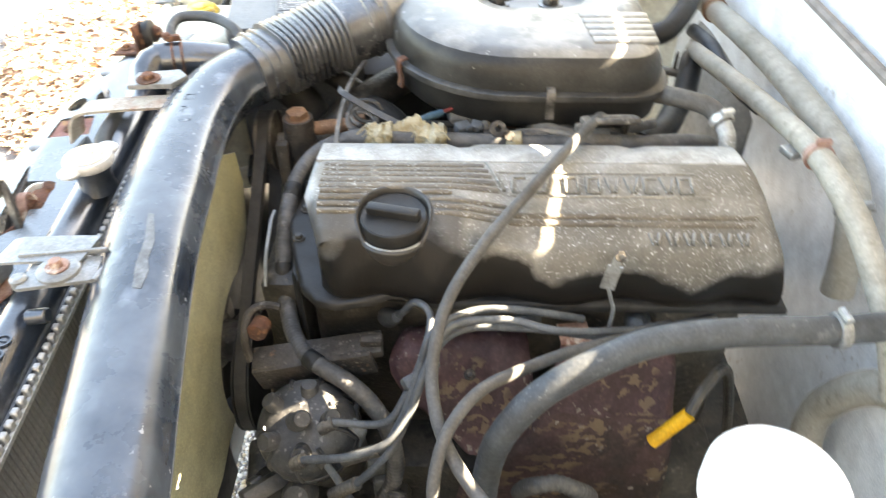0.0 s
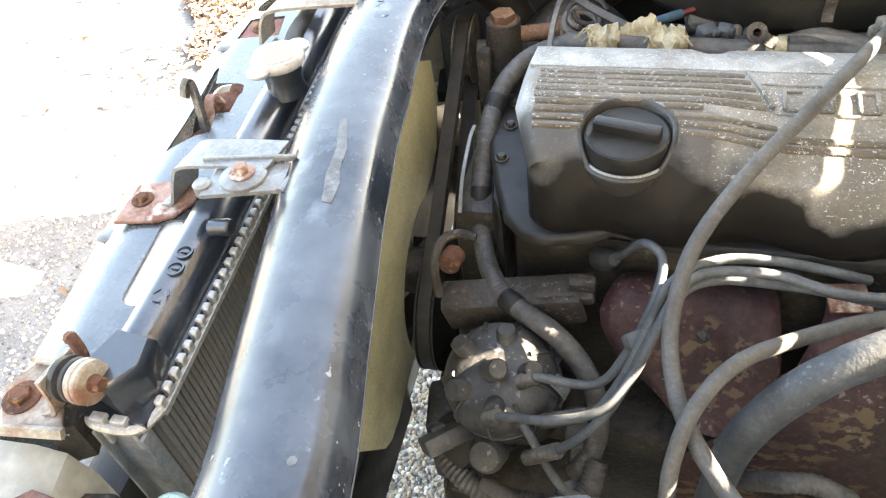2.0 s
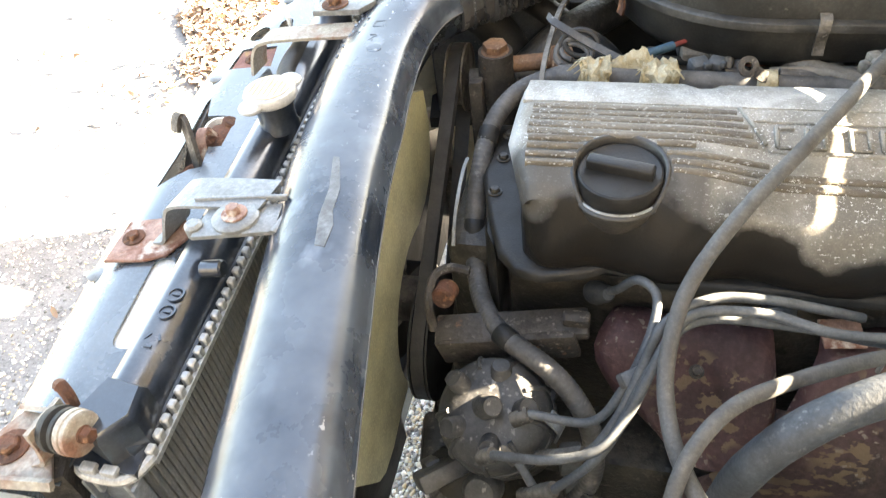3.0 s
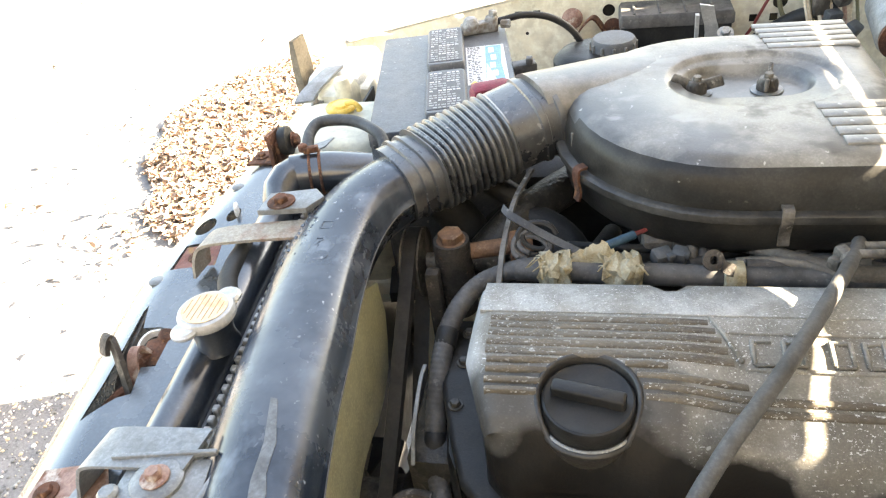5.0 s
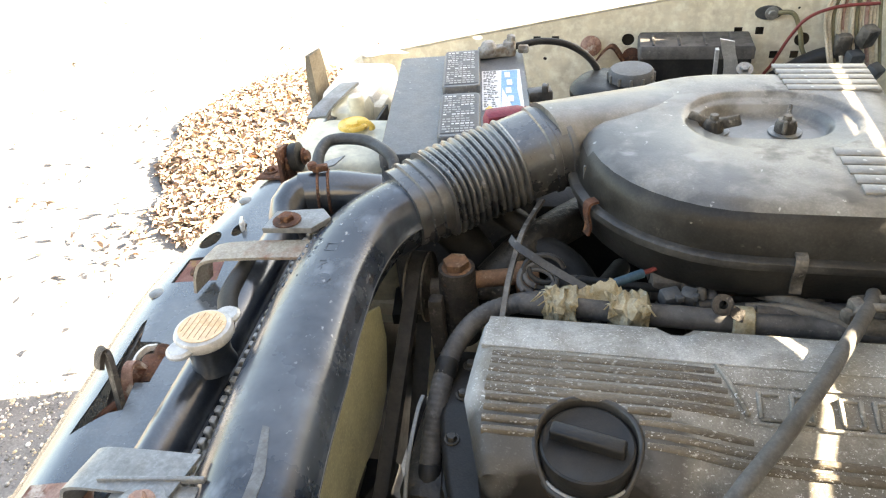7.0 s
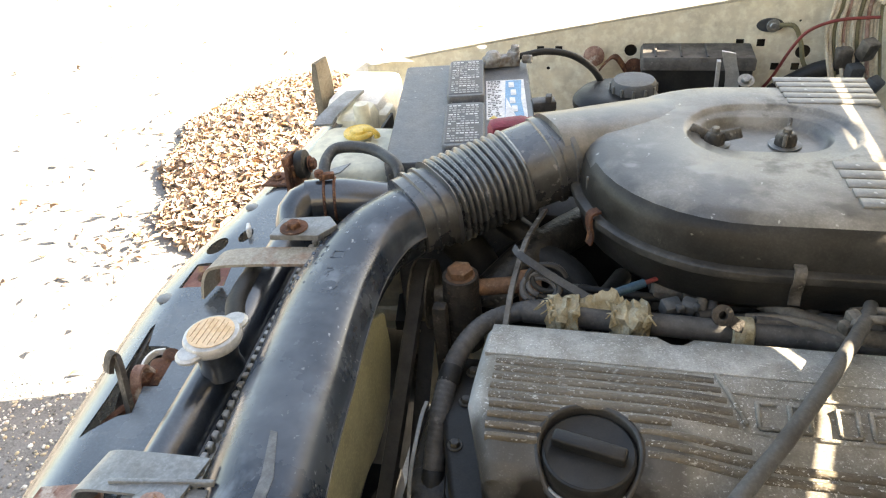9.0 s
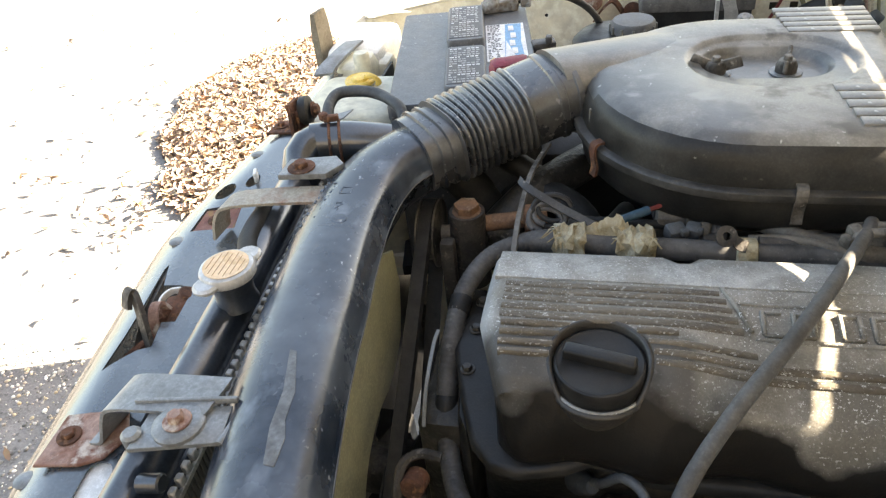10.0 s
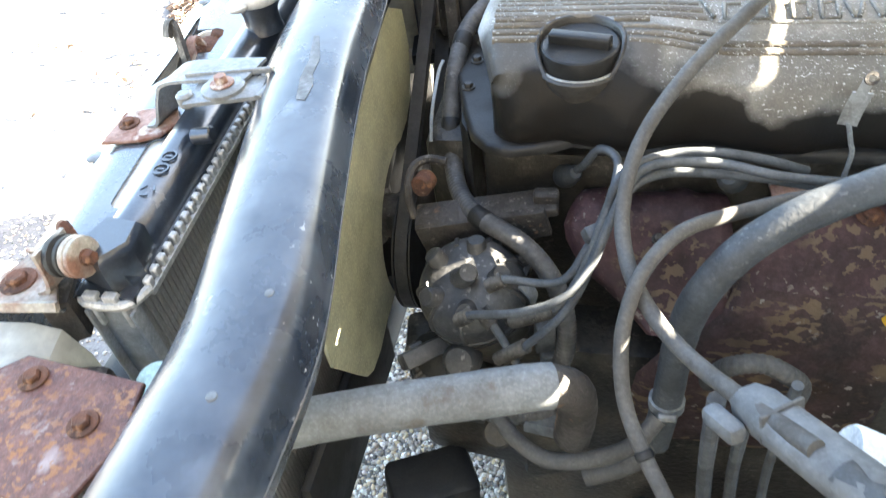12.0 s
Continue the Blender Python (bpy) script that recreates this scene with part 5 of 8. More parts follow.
    nt.links.new(both.outputs[0], filler_dark.inputs[0])
    nt.links.new(y.outputs[2], filler_dark.inputs[6])
    nt.links.new(filler_dark.outputs[2], x.inputs[6])
    nt.links.new(x.outputs[2], b.inputs["Base Color"])
    return m


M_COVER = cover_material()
M_COVER_DARK = surface("oily dark cast aluminium", (0.024, 0.022, 0.020), (0.044, 0.040, 0.035), 14, (0.42, 0.64), 0.28, 0.42, bump=0.2, bump_scale=300)
cover = thing("valve_cover", (0.09, 0.57, 0.762), "chalky ribbed aluminium valve cover with oil grime along its side", "valve cover")
NEAR_SHOULDER = [(0.512, 0.758), (0.500, 0.768), (0.486, 0.783), (0.4795, 0.792), (0.4770, 0.800), (0.4765, 0.810), (0.4785, 0.820), (0.482, 0.832), (0.488, 0.842)]


FILLER = (-0.0415, 0.514)


def crown(x, y):
    """Height of the cover's crowned top: flatter round the filler, falling away further back."""
    flat = float(np.interp(y, (0.490, 0.500, 0.513, 0.530, 0.560, 0.588, 0.612, 0.638), (0.848, 0.859, 0.8665, 0.8695, 0.8715, 0.8695, 0.8655, 0.8595)))
    round_top = float(np.interp(y, (0.490, 0.500, 0.513, 0.530, 0.560, 0.588, 0.612, 0.638), (0.846, 0.8505, 0.8545, 0.8595, 0.8675, 0.8690, 0.8655, 0.8595)))
    k = min(1.0, max(0.0, (x - 0.000) / 0.075))
    k = k * k * (3 - 2 * k)
    top = flat + (round_top - flat) * k
    d = math.hypot(x - FILLER[0], y - FILLER[1])
    if d < 0.0322:
        top = min(top, 0.842 + (top - 0.842) * max(0.0, (d - 0.0302) / 0.0020))
    return top


def slope(x, y):
    return math.degrees(math.atan2(crown(x, y + 0.004) - crown(x, y - 0.004), 0.008))


rings = []
xs = [-0.128, -0.1265, -0.122, -0.116, -0.106, -0.092, -0.084, *[-0.0775 + 0.002 * k for k in range(41)], 0.0050, 0.008, 0.012, 0.018, 0.024, 0.029, 0.033, 0.040, 0.055, 0.070, 0.085, 0.10, 0.12, 0.14, 0.16, 0.178, 0.184, 0.188, 0.194, 0.198, 0.203, 0.22, 0.24, 0.26, 0.275, 0.288, 0.296, 0.300, 0.302]
for x in xs:
    end = max(0.0, (-0.116 - x) / 0.012, (x - 0.288) / 0.014) ** 2
    notch = max(max(0.0, 1 - abs((x - 0.018) / 0.013) ** 4), 0.8 * max(0.0, 1 - abs((x - 0.191) / 0.008) ** 4))
    ring = []
    for y, z in NEAR_SHOULDER:
        wave = 0.0055 * math.sin((x + 0.075) * 2 * math.pi / 0.105) * min(1.0, max(0.0, (z - 0.766) / 0.02)) * (1.0 if z < 0.83 else 0.4)
        skew = 0.010 * max(0.0, -0.070 - x) / 0.05
        ring.append((y + wave + skew, z))
    for y in (0.492, *[0.4945 + 0.002 * q for q in range(29)], 0.556, 0.562, 0.575, 0.588, 0.600, 0.612, 0.626):
        ring.append((y, crown(x, y)))
    back = 0.637 - 0.010 * notch
    ring += [(back, crown(x, back) - 0.0004), (back + 0.0035, crown(x, back) - 0.0035), (back + 0.006, crown(x, back) - 0.010), (0.650, 0.81), (0.654, 0.758)]
    flare = 0.006 * (1 if x > 0.09 else -1)
    turn_in = 0.022 * max(0.0, -0.085 - x) / 0.043
    rings.append([(x + flare * (0.870 - z) / 0.09 * (1.0 if x > 0 else 0.4) + turn_in * min(1.0, max(0.0, (0.545 - y) / 0.06)), 0.565 + (y - 0.565) * (1 - 0.035 * end), z - 0.012 * end * max(0.0, (z - 0.80) / 0.07)) for y, z in ring])
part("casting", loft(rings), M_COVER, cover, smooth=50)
part("gasket_flange", prism([(-0.164, 0.665), (-0.160, 0.586), (-0.152, 0.556), (-0.143, 0.526), (-0.131, 0.493), (-0.115, 0.475), (-0.094, 0.470), (-0.061, 0.478), (-0.045, 0.487), (-0.032, 0.485), (-0.019, 0.478), (-0.003, 0.475), (0.05, 0.474), (0.315, 0.474), (0.315, 0.672)], [(0.004, 0.7825), (0, 0.785), (0, 0.7905), (0.002, 0.7930), (0.005, 0.7938)]), M_CAP, cover, "black gasket flange")
def cast_rib(x0, x1, y, w, h, material):
    """One low rib lying on the crowned top."""
    n = max(2, int((x1 - x0) / 0.02))
    rings = []
    for k in range(n + 1):
        x = x0 + (x1 - x0) * k / n
        e = 0.82 if k in (0, n) else 1.0
        rings.append([(x, y + dy * w * e, crown(x, y + dy * w) + dz * h * (e if dz > 0 else 1)) for dy, dz in ((-0.5, -0.4), (-0.42, 0.6), (-0.25, 1.0), (0.25, 1.0), (0.42, 0.6), (0.5, -0.4))])
    return part("rib", loft(rings), material, cover, smooth=50)


for k, (y, x1) in enumerate(((0.5840, 0.040), (0.5755, 0.044), (0.5665, 0.047), (0.5570, 0.050), (0.5485, 0.053))):
    cast_rib(-0.113, x1, y, 0.0074, 0.0012, M_ALU_BROWN)
for y, x0, x1 in ((0.5395, -0.111, -0.0625), (0.5310, -0.111, -0.0695), (0.5225, -0.111, -0.0735), (0.5145, -0.110, -0.0752), (0.5395, -0.0175, 0.010), (0.5310, -0.0100, 0.060), (0.5225, -0.0065, 0.285), (0.5145, -0.0050, 0.280)):
    cast_rib(x0, x1, y, 0.0058, 0.0030 if x1 < 0.02 else 0.0018, M_ALU_BROWN)
rings = []
for k in range(37):
    x = -0.1225 + 0.4125 * k / 36
    notch = max(max(0.0, 1 - abs((x - 0.018) / 0.014) ** 4), 0.8 * max(0.0, 1 - abs((x - 0.191) / 0.009) ** 4))
    back = 0.6355 - 0.010 * notch
    rings.append([(x, y, crown(x, y) + dz) for y, dz in ((0.5905, -0.002), (0.5915, 0.0010), (0.594, 0.0016), ((0.594 + back) / 2, 0.0016), (back - 0.002, 0.0014), (back, -0.001))])
part("ledge", loft(rings), M_ALU_PALE, cover, "paler upper ledge", 50)


def raised_mark(shapes, x, y):
    """A low cast mark made of short bars, set on the crowned top."""
    bms = []
    for dx, dy, sx, sy, turn in shapes:
        bms.append(moved(box((0, 0, 0), (sx, sy, 0.0030), 0.0007, turn, seg=1), pose(x + dx, y + dy, crown(x + dx, y + dy) + 0.0007, slope(x + dx, y + dy))))
    return part("raised_mark", joined(*bms), M_ALU, cover)


frame_mark = [(0, 0.0095, 0.013, 0.0030, 0), (0, -0.0095, 0.013, 0.0030, 0), (-0.006, 0, 0.0030, 0.020, 0)]
open_box = frame_mark + [(0.006, 0, 0.0030, 0.020, 0)]
slant_pair = [(-0.003, 0, 0.0030, 0.020, 14), (0.005, 0, 0.0030, 0.020, -14)]
for shapes, x in ((frame_mark, 0.072), (open_box, 0.092), (open_box, 0.121), (open_box, 0.141), (slant_pair, 0.158), (slant_pair, 0.176), (frame_mark, 0.194), (slant_pair, 0.209), (open_box, 0.226)):
    raised_mark(shapes, x, 0.5575)
for x in (0.190, 0.206, 0.221, 0.236, 0.252, 0.268):
    raised_mark([(-0.003, 0, 0.0028, 0.013, 12), (0.003, 0, 0.0028, 0.013, -12)], x, 0.5000)
raised_mark([(-0.006, 0.014, 0.003, 0.022, 22), (0.002, -0.007, 0.003, 0.024, 22)], 0.052, 0.566)
cast_rib(0.060, 0.246, 0.5445, 0.0032, 0.0016, M_ALU)
cast_rib(0.048, 0.238, 0.5745, 0.0030, 0.0014, M_ALU)
part("front_plate", prism([(-0.166, 0.660), (-0.164, 0.575), (-0.156, 0.525), (-0.145, 0.503), (-0.128, 0.494), (-0.128, 0.660)], [(0.010, 0.60), (0.008, 0.605), (0.008, 0.774), (0.010, 0.780)]), M_CAP, cover, "black oily front cover")
for y in (0.563, 0.61, 0.645):
    part("bolt", bolt((-0.145, y, 0.7936), (0, 0, 1), 0.0045, 0.004, 1.4), M_GRIME, cover)
CAP = Vector((-0.0415, 0.514, 0.8515))
CAP_UP = Vector((0, -0.05, 1)).normalized()
part("filler_boss", turned([(0.018, -0.046), (0.026, -0.034), (0.0325, -0.018), (0.0345, -0.008), (0.0342, -0.002), (0.0330, 0.0000), (0.0302, -0.0005), (0.0298, -0.006)], CAP, CAP_UP, 48), M_COVER_DARK, cover, "oily cast boss under the filler cap")
ring_at = [(math.cos(radians(q)), math.sin(radians(q))) for q in range(0, 360, 6)]
# Dark liner ring added so that the well's lit wall stays dark.
rings = [[(FILLER[0] + d * c, FILLER[1] + d * n, 0.846 if d < 0.031 else crown(FILLER[0] + max(d, 0.033) * c, FILLER[1] + max(d, 0.033) * n) + dz) for c, n in ring_at] for d, dz in ((0.0301, 0.0), (0.0314, -0.0006), (0.0324, 0.0006), (0.0338, 0.0010), (0.0352, 0.0002), (0.0358, -0.0010))]
part("filler_well", loft(rings, caps=False), M_COVER_DARK, cover, "dark liner added over the filler well's wall", 60)
part("boss_lip", hose([tuple(CAP + Vector((0.0325 * math.cos(radians(q)), 0.0325 * math.sin(radians(q)), -0.0010 + 0.0016 * math.sin(radians(q))))) for q in range(205, 336, 13)], 0.0012, 8), M_ALU_PALE, cover, "bare bright rim of the filler boss")
turn_ridge = [(0.0294, -0.006), (0.0308, -0.003), (0.0310, 0.0100), (0.0302, 0.0126), (0.0287, 0.0134), (0.0275, 0.0128), (0.0170, 0.0126)]
oil_cap = part("oil_cap", joined(turned(turn_ridge, CAP, CAP_UP, 56), moved(box((0, 0, 0.0), (0.0490, 0.0104, 0.0110), 0.0022, seg=3), pose(-0.0415, 0.5135, 0.8670, 3, 0, -13))), M_CAP, cover, "black round oil filler cap with a bar grip")
part("emblem", joined(turned([(0.0060, 0), (0.0060, 0.0006), (0.0048, 0.0006)], (-0.035, 0.5290, 0.8637), CAP_UP, 14), box((-0.035, 0.5290, 0.8641), (0.008, 0.0018, 0.0008)), box((-0.040, 0.5230, 0.8642), (0.010, 0.0016, 0.0008), 0, -9)), M_CAP, oil_cap)

# oil dipstick, gearbox dipstick
dip = thing("oil_dipstick", (0.145, 0.45, 0.76), "pale metal dipstick tag beside the valve cover", "dipstick")
part("tag", joined(strap([(0.1500, 0.4560, 0.8710), (0.1485, 0.4555, 0.866), (0.1465, 0.4550, 0.857)], 0.0070, 0.0018, (0.9, -0.35, 0.1), 4), strap([(0.1475, 0.4548, 0.859), (0.1450, 0.4545, 0.846), (0.1435, 0.4540, 0.834)], 0.0125, 0.0018, (0.9, -0.35, 0.1), 4)), M_STEEL, dip, "dull flat metal tag")
part("ring", washer_ring((0.1498, 0.4545, 0.8700), (0.1, -0.8, 0.5), 0.0022, 0.0046, 0.0022), M_GRIME_BROWN, dip, "rusty ring in the tag")
part("rod", hose([(0.1440, 0.4540, 0.836), (0.1490, 0.4530, 0.820), (0.1520, 0.4520, 0.805), (0.150, 0.455, 0.74)], 0.0018, 6), M_STEEL, dip)
dip2 = thing("gearbox_dipstick", (0.23, 0.44, 0.62), "gearbox dipstick with yellow plastic grip", "dipstick")
part("grip", hose([(0.196, 0.398, 0.694), (0.208, 0.400, 0.710), (0.223, 0.402, 0.731)], 0.0066, 10), M_YELLOW_GRIP, dip2, "yellow plastic grip")
part("tube", hose([(0.223, 0.402, 0.731), (0.238, 0.42, 0.745), (0.275, 0.46, 0.72), (0.32, 0.49, 0.56), (0.34, 0.49, 0.40)], 0.005, 8), M_GRIME, dip2)

# ---- fan, belt and pulleys ----
fan = thing("cooling_fan", (-0.262, 0.60, 0.59), "dark plastic cooling fan inside its shroud", "fan")
HUB = Vector((-0.282, 0.600, 0.597))
part("hub", joined(cyl(HUB + Vector((-0.014, 0, 0)), 0.036, 0.026, (1, 0, 0), 28, 0.004), cyl(HUB + Vector((0.010, 0, 0)), 0.026, 0.045, (1, 0, 0), 24, 0.003)), M_GRIME_GREY, fan, "grey fan clutch")
for turn in range(20, 380, 60):
    a = radians(turn)
    rings = []
    for j in range(8):
        r = 0.03 + 0.054 * j / 7
        half = 0.020 + 0.020 * j / 7
        d = Vector((0, math.cos(a), math.sin(a)))
        t = Vector((0, -math.sin(a), math.cos(a)))
        row = []
        for q in range(5):
            f = q / 4 * 2 - 1
            row.append((f, HUB + d * (r + 0.004 * (1 - f * f)) + t * half * f * 0.93 + Vector((half * f * 0.35 + 0.006 * (1 - f * f), 0, 0))))
        top = [tuple(p) for f, p in row]
        low = [tuple(p + Vector((0.0025, 0, 0))) for f, p in reversed(row)]
        rings.append(top + low)
    part("blade", loft(rings), M_BLACK, fan)
# shroud: a sheet with a round opening, its rim turned back
SHROUD_X, RING_R = -0.248, 0.0925
ring_arc = [(HUB.y + RING_R * math.cos(radians(q)), HUB.z + RING_R * math.sin(radians(q))) for q in range(208, 71, -8)]
shroud = thing("fan_shroud", (SHROUD_X, 0.55, 0.60), "yellowed translucent plastic fan shroud behind the radiator", "fan shroud")
sheet = [(0.350, 0.636), (0.371, 0.602), (0.388, 0.574), (0.402, 0.552), (0.418, 0.541), (0.446, 0.540), (0.482, 0.550), *ring_arc, (0.660, 0.690), (0.688, 0.704), (0.702, 0.730), (0.712, 0.757), (0.708, 0.800), (0.66, 0.826), (0.40, 0.828), (0.345, 0.800)]
part("sheet", moved(flat_with_holes(sheet, [], 0.0035, Matrix.Identity(4)), Matrix(((0, 0, -1, SHROUD_X), (1, 0, 0, 0), (0, 1, 0, 0), (0, 0, 0, 1)))), M_FAN, shroud, smooth=30)
rings = []
for y, z in ring_arc:
    d = Vector((0, y - HUB.y, z - HUB.z)).normalized()
    rings.append([tuple(Vector((SHROUD_X + dx, y, z)) + d * dr) for dx, dr in ((0.0, 0.001), (0.0, 0.005), (-0.022, 0.004), (-0.022, 0.001))])
part("collar", loft(rings), M_FAN, shroud)
belt = thing("drive_belt", (-0.225, 0.62, 0.60), "worn dark drive belt round its pulleys", "belt")
C1, C2, R1, R2 = (0.775, 0.775), (0.562, 0.590), 0.034, 0.070
part("pulley", turned([(0.012, -0.012), (R1 + 0.003, -0.010), (R1 + 0.003, -0.008), (R1 - 0.004, -0.006), (R1 - 0.004, 0.006), (R1 + 0.003, 0.008), (R1 + 0.003, 0.010), (0.012, 0.012)], (-0.222, *C1), (1, 0, 0), 24), M_GRIME_GREY, belt, "grey pulley")
part("pulley", turned([(0.012, -0.012), (R2 + 0.003, -0.010), (R2 + 0.003, -0.008), (R2 - 0.004, -0.006), (R2 - 0.004, 0.006), (R2 + 0.003, 0.008), (R2 + 0.003, 0.010), (0.012, 0.012)], (-0.222, *C2), (1, 0, 0), 28), M_BLACK, belt, "grey pulley")
run = math.atan2(C1[1] - C2[1], C1[0] - C2[0])
loop = [(C1[0] + R1 * math.cos(run + radians(a)), C1[1] + R1 * math.sin(run + radians(a))) for a in range(-90, 91, 15)] + [(C2[0] + R2 * math.cos(run + radians(a)), C2[1] + R2 * math.sin(run + radians(a))) for a in range(90, 271, 15)]
rings = []
for k, (y, z) in enumerate(loop + loop[:1]):
    p, q = loop[k % len(loop) - 1], loop[(k + 1) % len(loop)]
    d = Vector((0, q[0] - p[0], q[1] - p[1])).normalized()
    nrm = d.cross(Vector((1, 0, 0)))
    c = Vector((-0.222, y, z))
    rings.append([tuple(c + Vector((-0.0085, 0, 0)) - nrm * 0.003), tuple(c + Vector((0.0085, 0, 0)) - nrm * 0.003), tuple(c + Vector((0.0065, 0, 0)) + nrm * 0.003), tuple(c + Vector((-0.0065, 0, 0)) + nrm * 0.003)])
part("belt", loft(rings, caps=False), M_BELT, belt)
part("axle", cyl((-0.215, *C1), 0.010, 0.085, (1, 0, 0), 12), M_GRIME_GREY, belt)
part("axle", cyl((-0.215, *C2), 0.014, 0.085, (1, 0, 0), 12), M_GRIME_GREY, belt)
# The lower box and disc are dark fill added behind the belt.
solo("front_casting", joined(box((-0.165, 0.62, 0.655), (0.05, 0.17, 0.20), 0.015), cyl((-0.20, 0.60, 0.60), 0.04, 0.05, (1, 0, 0), 20), box((-0.172, 0.62, 0.44), (0.055, 0.25, 0.26), 0.02), cyl((-0.235, 0.585, 0.40), 0.075, 0.05, (1, 0, 0), 28, 0.004)), M_GRIME, "dark oily water pump casting on the engine", "engine part")
solo("guide_rail", box((-0.190, 0.715, 0.745), (0.014, 0.014, 0.13), 0.003), M_GRIME_BROWN, "rusty narrow bracket in front of the engine", "bracket")
solo("metal_tab", strap([(-0.176, 0.600, 0.800), (-0.178, 0.585, 0.795), (-0.180, 0.555, 0.775), (-0.180, 0.535, 0.752)], 0.003, 0.002, (1, 0, 0)), M_BRACKET, "bright thin metal tab beside the conduit", "bracket")

# ---- bracket with rusty bolt above the distributor ----
pb = thing("pump_bracket", (-0.12, 0.47, 0.66), "grimy cast bracket with a rusty bolt", "bracket")
part("arm", joined(moved(box((0, 0, 0), (0.130, 0.026, 0.012), 0.003), pose(-0.120, 0.473, 0.724, 12, -9, 4)), moved(box((0, 0, 0), (0.120, 0.008, 0.034), 0.003), pose(-0.122, 0.462, 0.710, 8, -11, 3))), M_GRIME_BROWN, pb)
part("loop", hose([(-0.186, 0.468, 0.715), (-0.191, 0.478, 0.735), (-0.190, 0.498, 0.748), (-0.178, 0.508, 0.752), (-0.160, 0.508, 0.750)], 0.0042, 8), M_GRIME_BROWN, pb)
part("bolt", joined(cyl((-0.178, 0.500, 0.736), 0.010, 0.020, (-0.1, -1, 0.25), 16, 0.002)), M_RUST, pb, "rusty bolt end")
part("foot", box((-0.150, 0.470, 0.675), (0.045, 0.020, 0.045), 0.005, 8), M_GRIME_BROWN, pb)
part("lug", box((-0.066, 0.474, 0.742), (0.022, 0.012, 0.012), 0.003, 0, 10), M_GRIME_BROWN, pb)

# ---- distributor ----
dist = thing("distributor", (-0.125, 0.40, 0.60), "dusty dark distributor with ignition leads", "distributor")
AX = Vector((-0.12, -0.35, 0.93)).normalized()
base = Vector((-0.123, 0.415, 0.674))
SPIN = Matrix.Translation(base) @ toward(AX)
SPIN_BACK = toward(AX).inverted()
part("body", turned([(0.030, -0.11), (0.036, -0.085), (0.040, -0.03), (0.048, -0.016), (0.049, 0.0)], base, AX, 36), M_GRIME, dist, smooth=50)
ears = [SPIN_BACK @ Vector(v) for v in ((0.010, 0.050, 0.032), (0.045, 0.026, 0.030), (-0.040, 0.018, 0.025))]
rim = []
for q in range(72):
    a = 2 * math.pi * q / 72
    r = 0.0485
    for v in ears:
        off = (a - math.atan2(v.y, v.x) + math.pi) % (2 * math.pi) - math.pi
        r = max(r, 0.0485 + 0.0095 * max(0.0, 1 - (off / 0.20) ** 4))
    rim.append((r * math.cos(a), r * math.sin(a)))
part("flange", moved(prism(rim, [(0.002, -0.001), (0, 0.001), (0, 0.0070), (0.002, 0.0085)]), SPIN), M_DIST, dist, "dusty flange with screw ears", 50)
part("cap", moved(turned([(0.0475, 0.007), (0.0468, 0.019), (0.0440, 0.028), (0.0380, 0.035), (0.0290, 0.0395), (0.0180, 0.0410)], (0, 0, 0), (0, 0, 1), 40), SPIN), M_DIST, dist, "dusty black distributor cap", 50)
for v in ears:
    u = Vector((v.x, v.y, 0)).normalized()
    part("screw", moved(bolt(u * 0.0515 + Vector((0, 0, 0.0085)), (0, 0, 1), 0.0042, 0.0035, 1.3), SPIN), M_GRIME_GREY, dist)
part("ear_tab", strap([tuple(base + Vector((0.008, 0.044, 0.004))), tuple(base + Vector((0.008, 0.048, 0.016))), tuple(base + Vector((0.009, 0.047, 0.028)))], 0.015, 0.005, (1, 0, 0)), M_DIST, dist)
for q, r, h in ((20, 0.027, 0.016), (95, 0.028, 0.013), (165, 0.027, 0.016), (235, 0.027, 0.017), (300, 0.027, 0.016), (0, 0.0, 0.020)):
    u = Vector((math.cos(radians(q)), math.sin(radians(q)), 0))
    at = u * r + Vector((0, 0, 0.0400 - 0.25 * r))
    part("tower", moved(turned([(0.0115, -0.006), (0.0105, 0.002), (0.0088, 0.005), (0.0084, h - 0.002), (0.0070, h)], at, Vector((0, 0, 1)) + u * 0.55, 18), SPIN), M_DIST, dist)
for q in range(8, 360, 40):
    u = Vector((math.cos(radians(q)), math.sin(radians(q)), 0))
    part("cap_rib", moved(hose([tuple(u * 0.0478 + Vector((0, 0, 0.010))), tuple(u * 0.0443 + Vector((0, 0, 0.0275))), tuple(u * 0.032 + Vector((0, 0, 0.0385)))], 0.0022, 8), SPIN), M_DIST, dist)
part("vacuum_unit", turned([(0.012, 0), (0.024, 0.005), (0.026, 0.010), (0.024, 0.017), (0.012, 0.022)], (-0.160, 0.400, 0.600), (-0.4, -0.6, 0.6), 24), M_BLACK, dist, "black vacuum unit")
part("cap_lug", turned([(0.016, 0), (0.016, 0.016), (0.012, 0.021), (0.006, 0.022)], (-0.128, 0.372, 0.640), (-0.1, -0.75, 0.65), 20), M_DIST, dist)
part("clip", strap([tuple(base + Vector((0.050, -0.010, 0.0))), tuple(base + Vector((0.053, -0.014, 0.020))), tuple(base + Vector((0.044, -0.014, 0.036)))], 0.012, 0.002, (0.3, 0.9, 0)), M_BRACKET, dist, "spring clip")
part("vacuum_cover", joined(box((-0.170, 0.384, 0.626), (0.046, 0.016, 0.036), 0.003, 40, 40), box((-0.182, 0.394, 0.612), (0.014, 0.018, 0.03), 0.003, 40, 40)), M_CONDUIT, dist, "flat dusty vacuum cover")
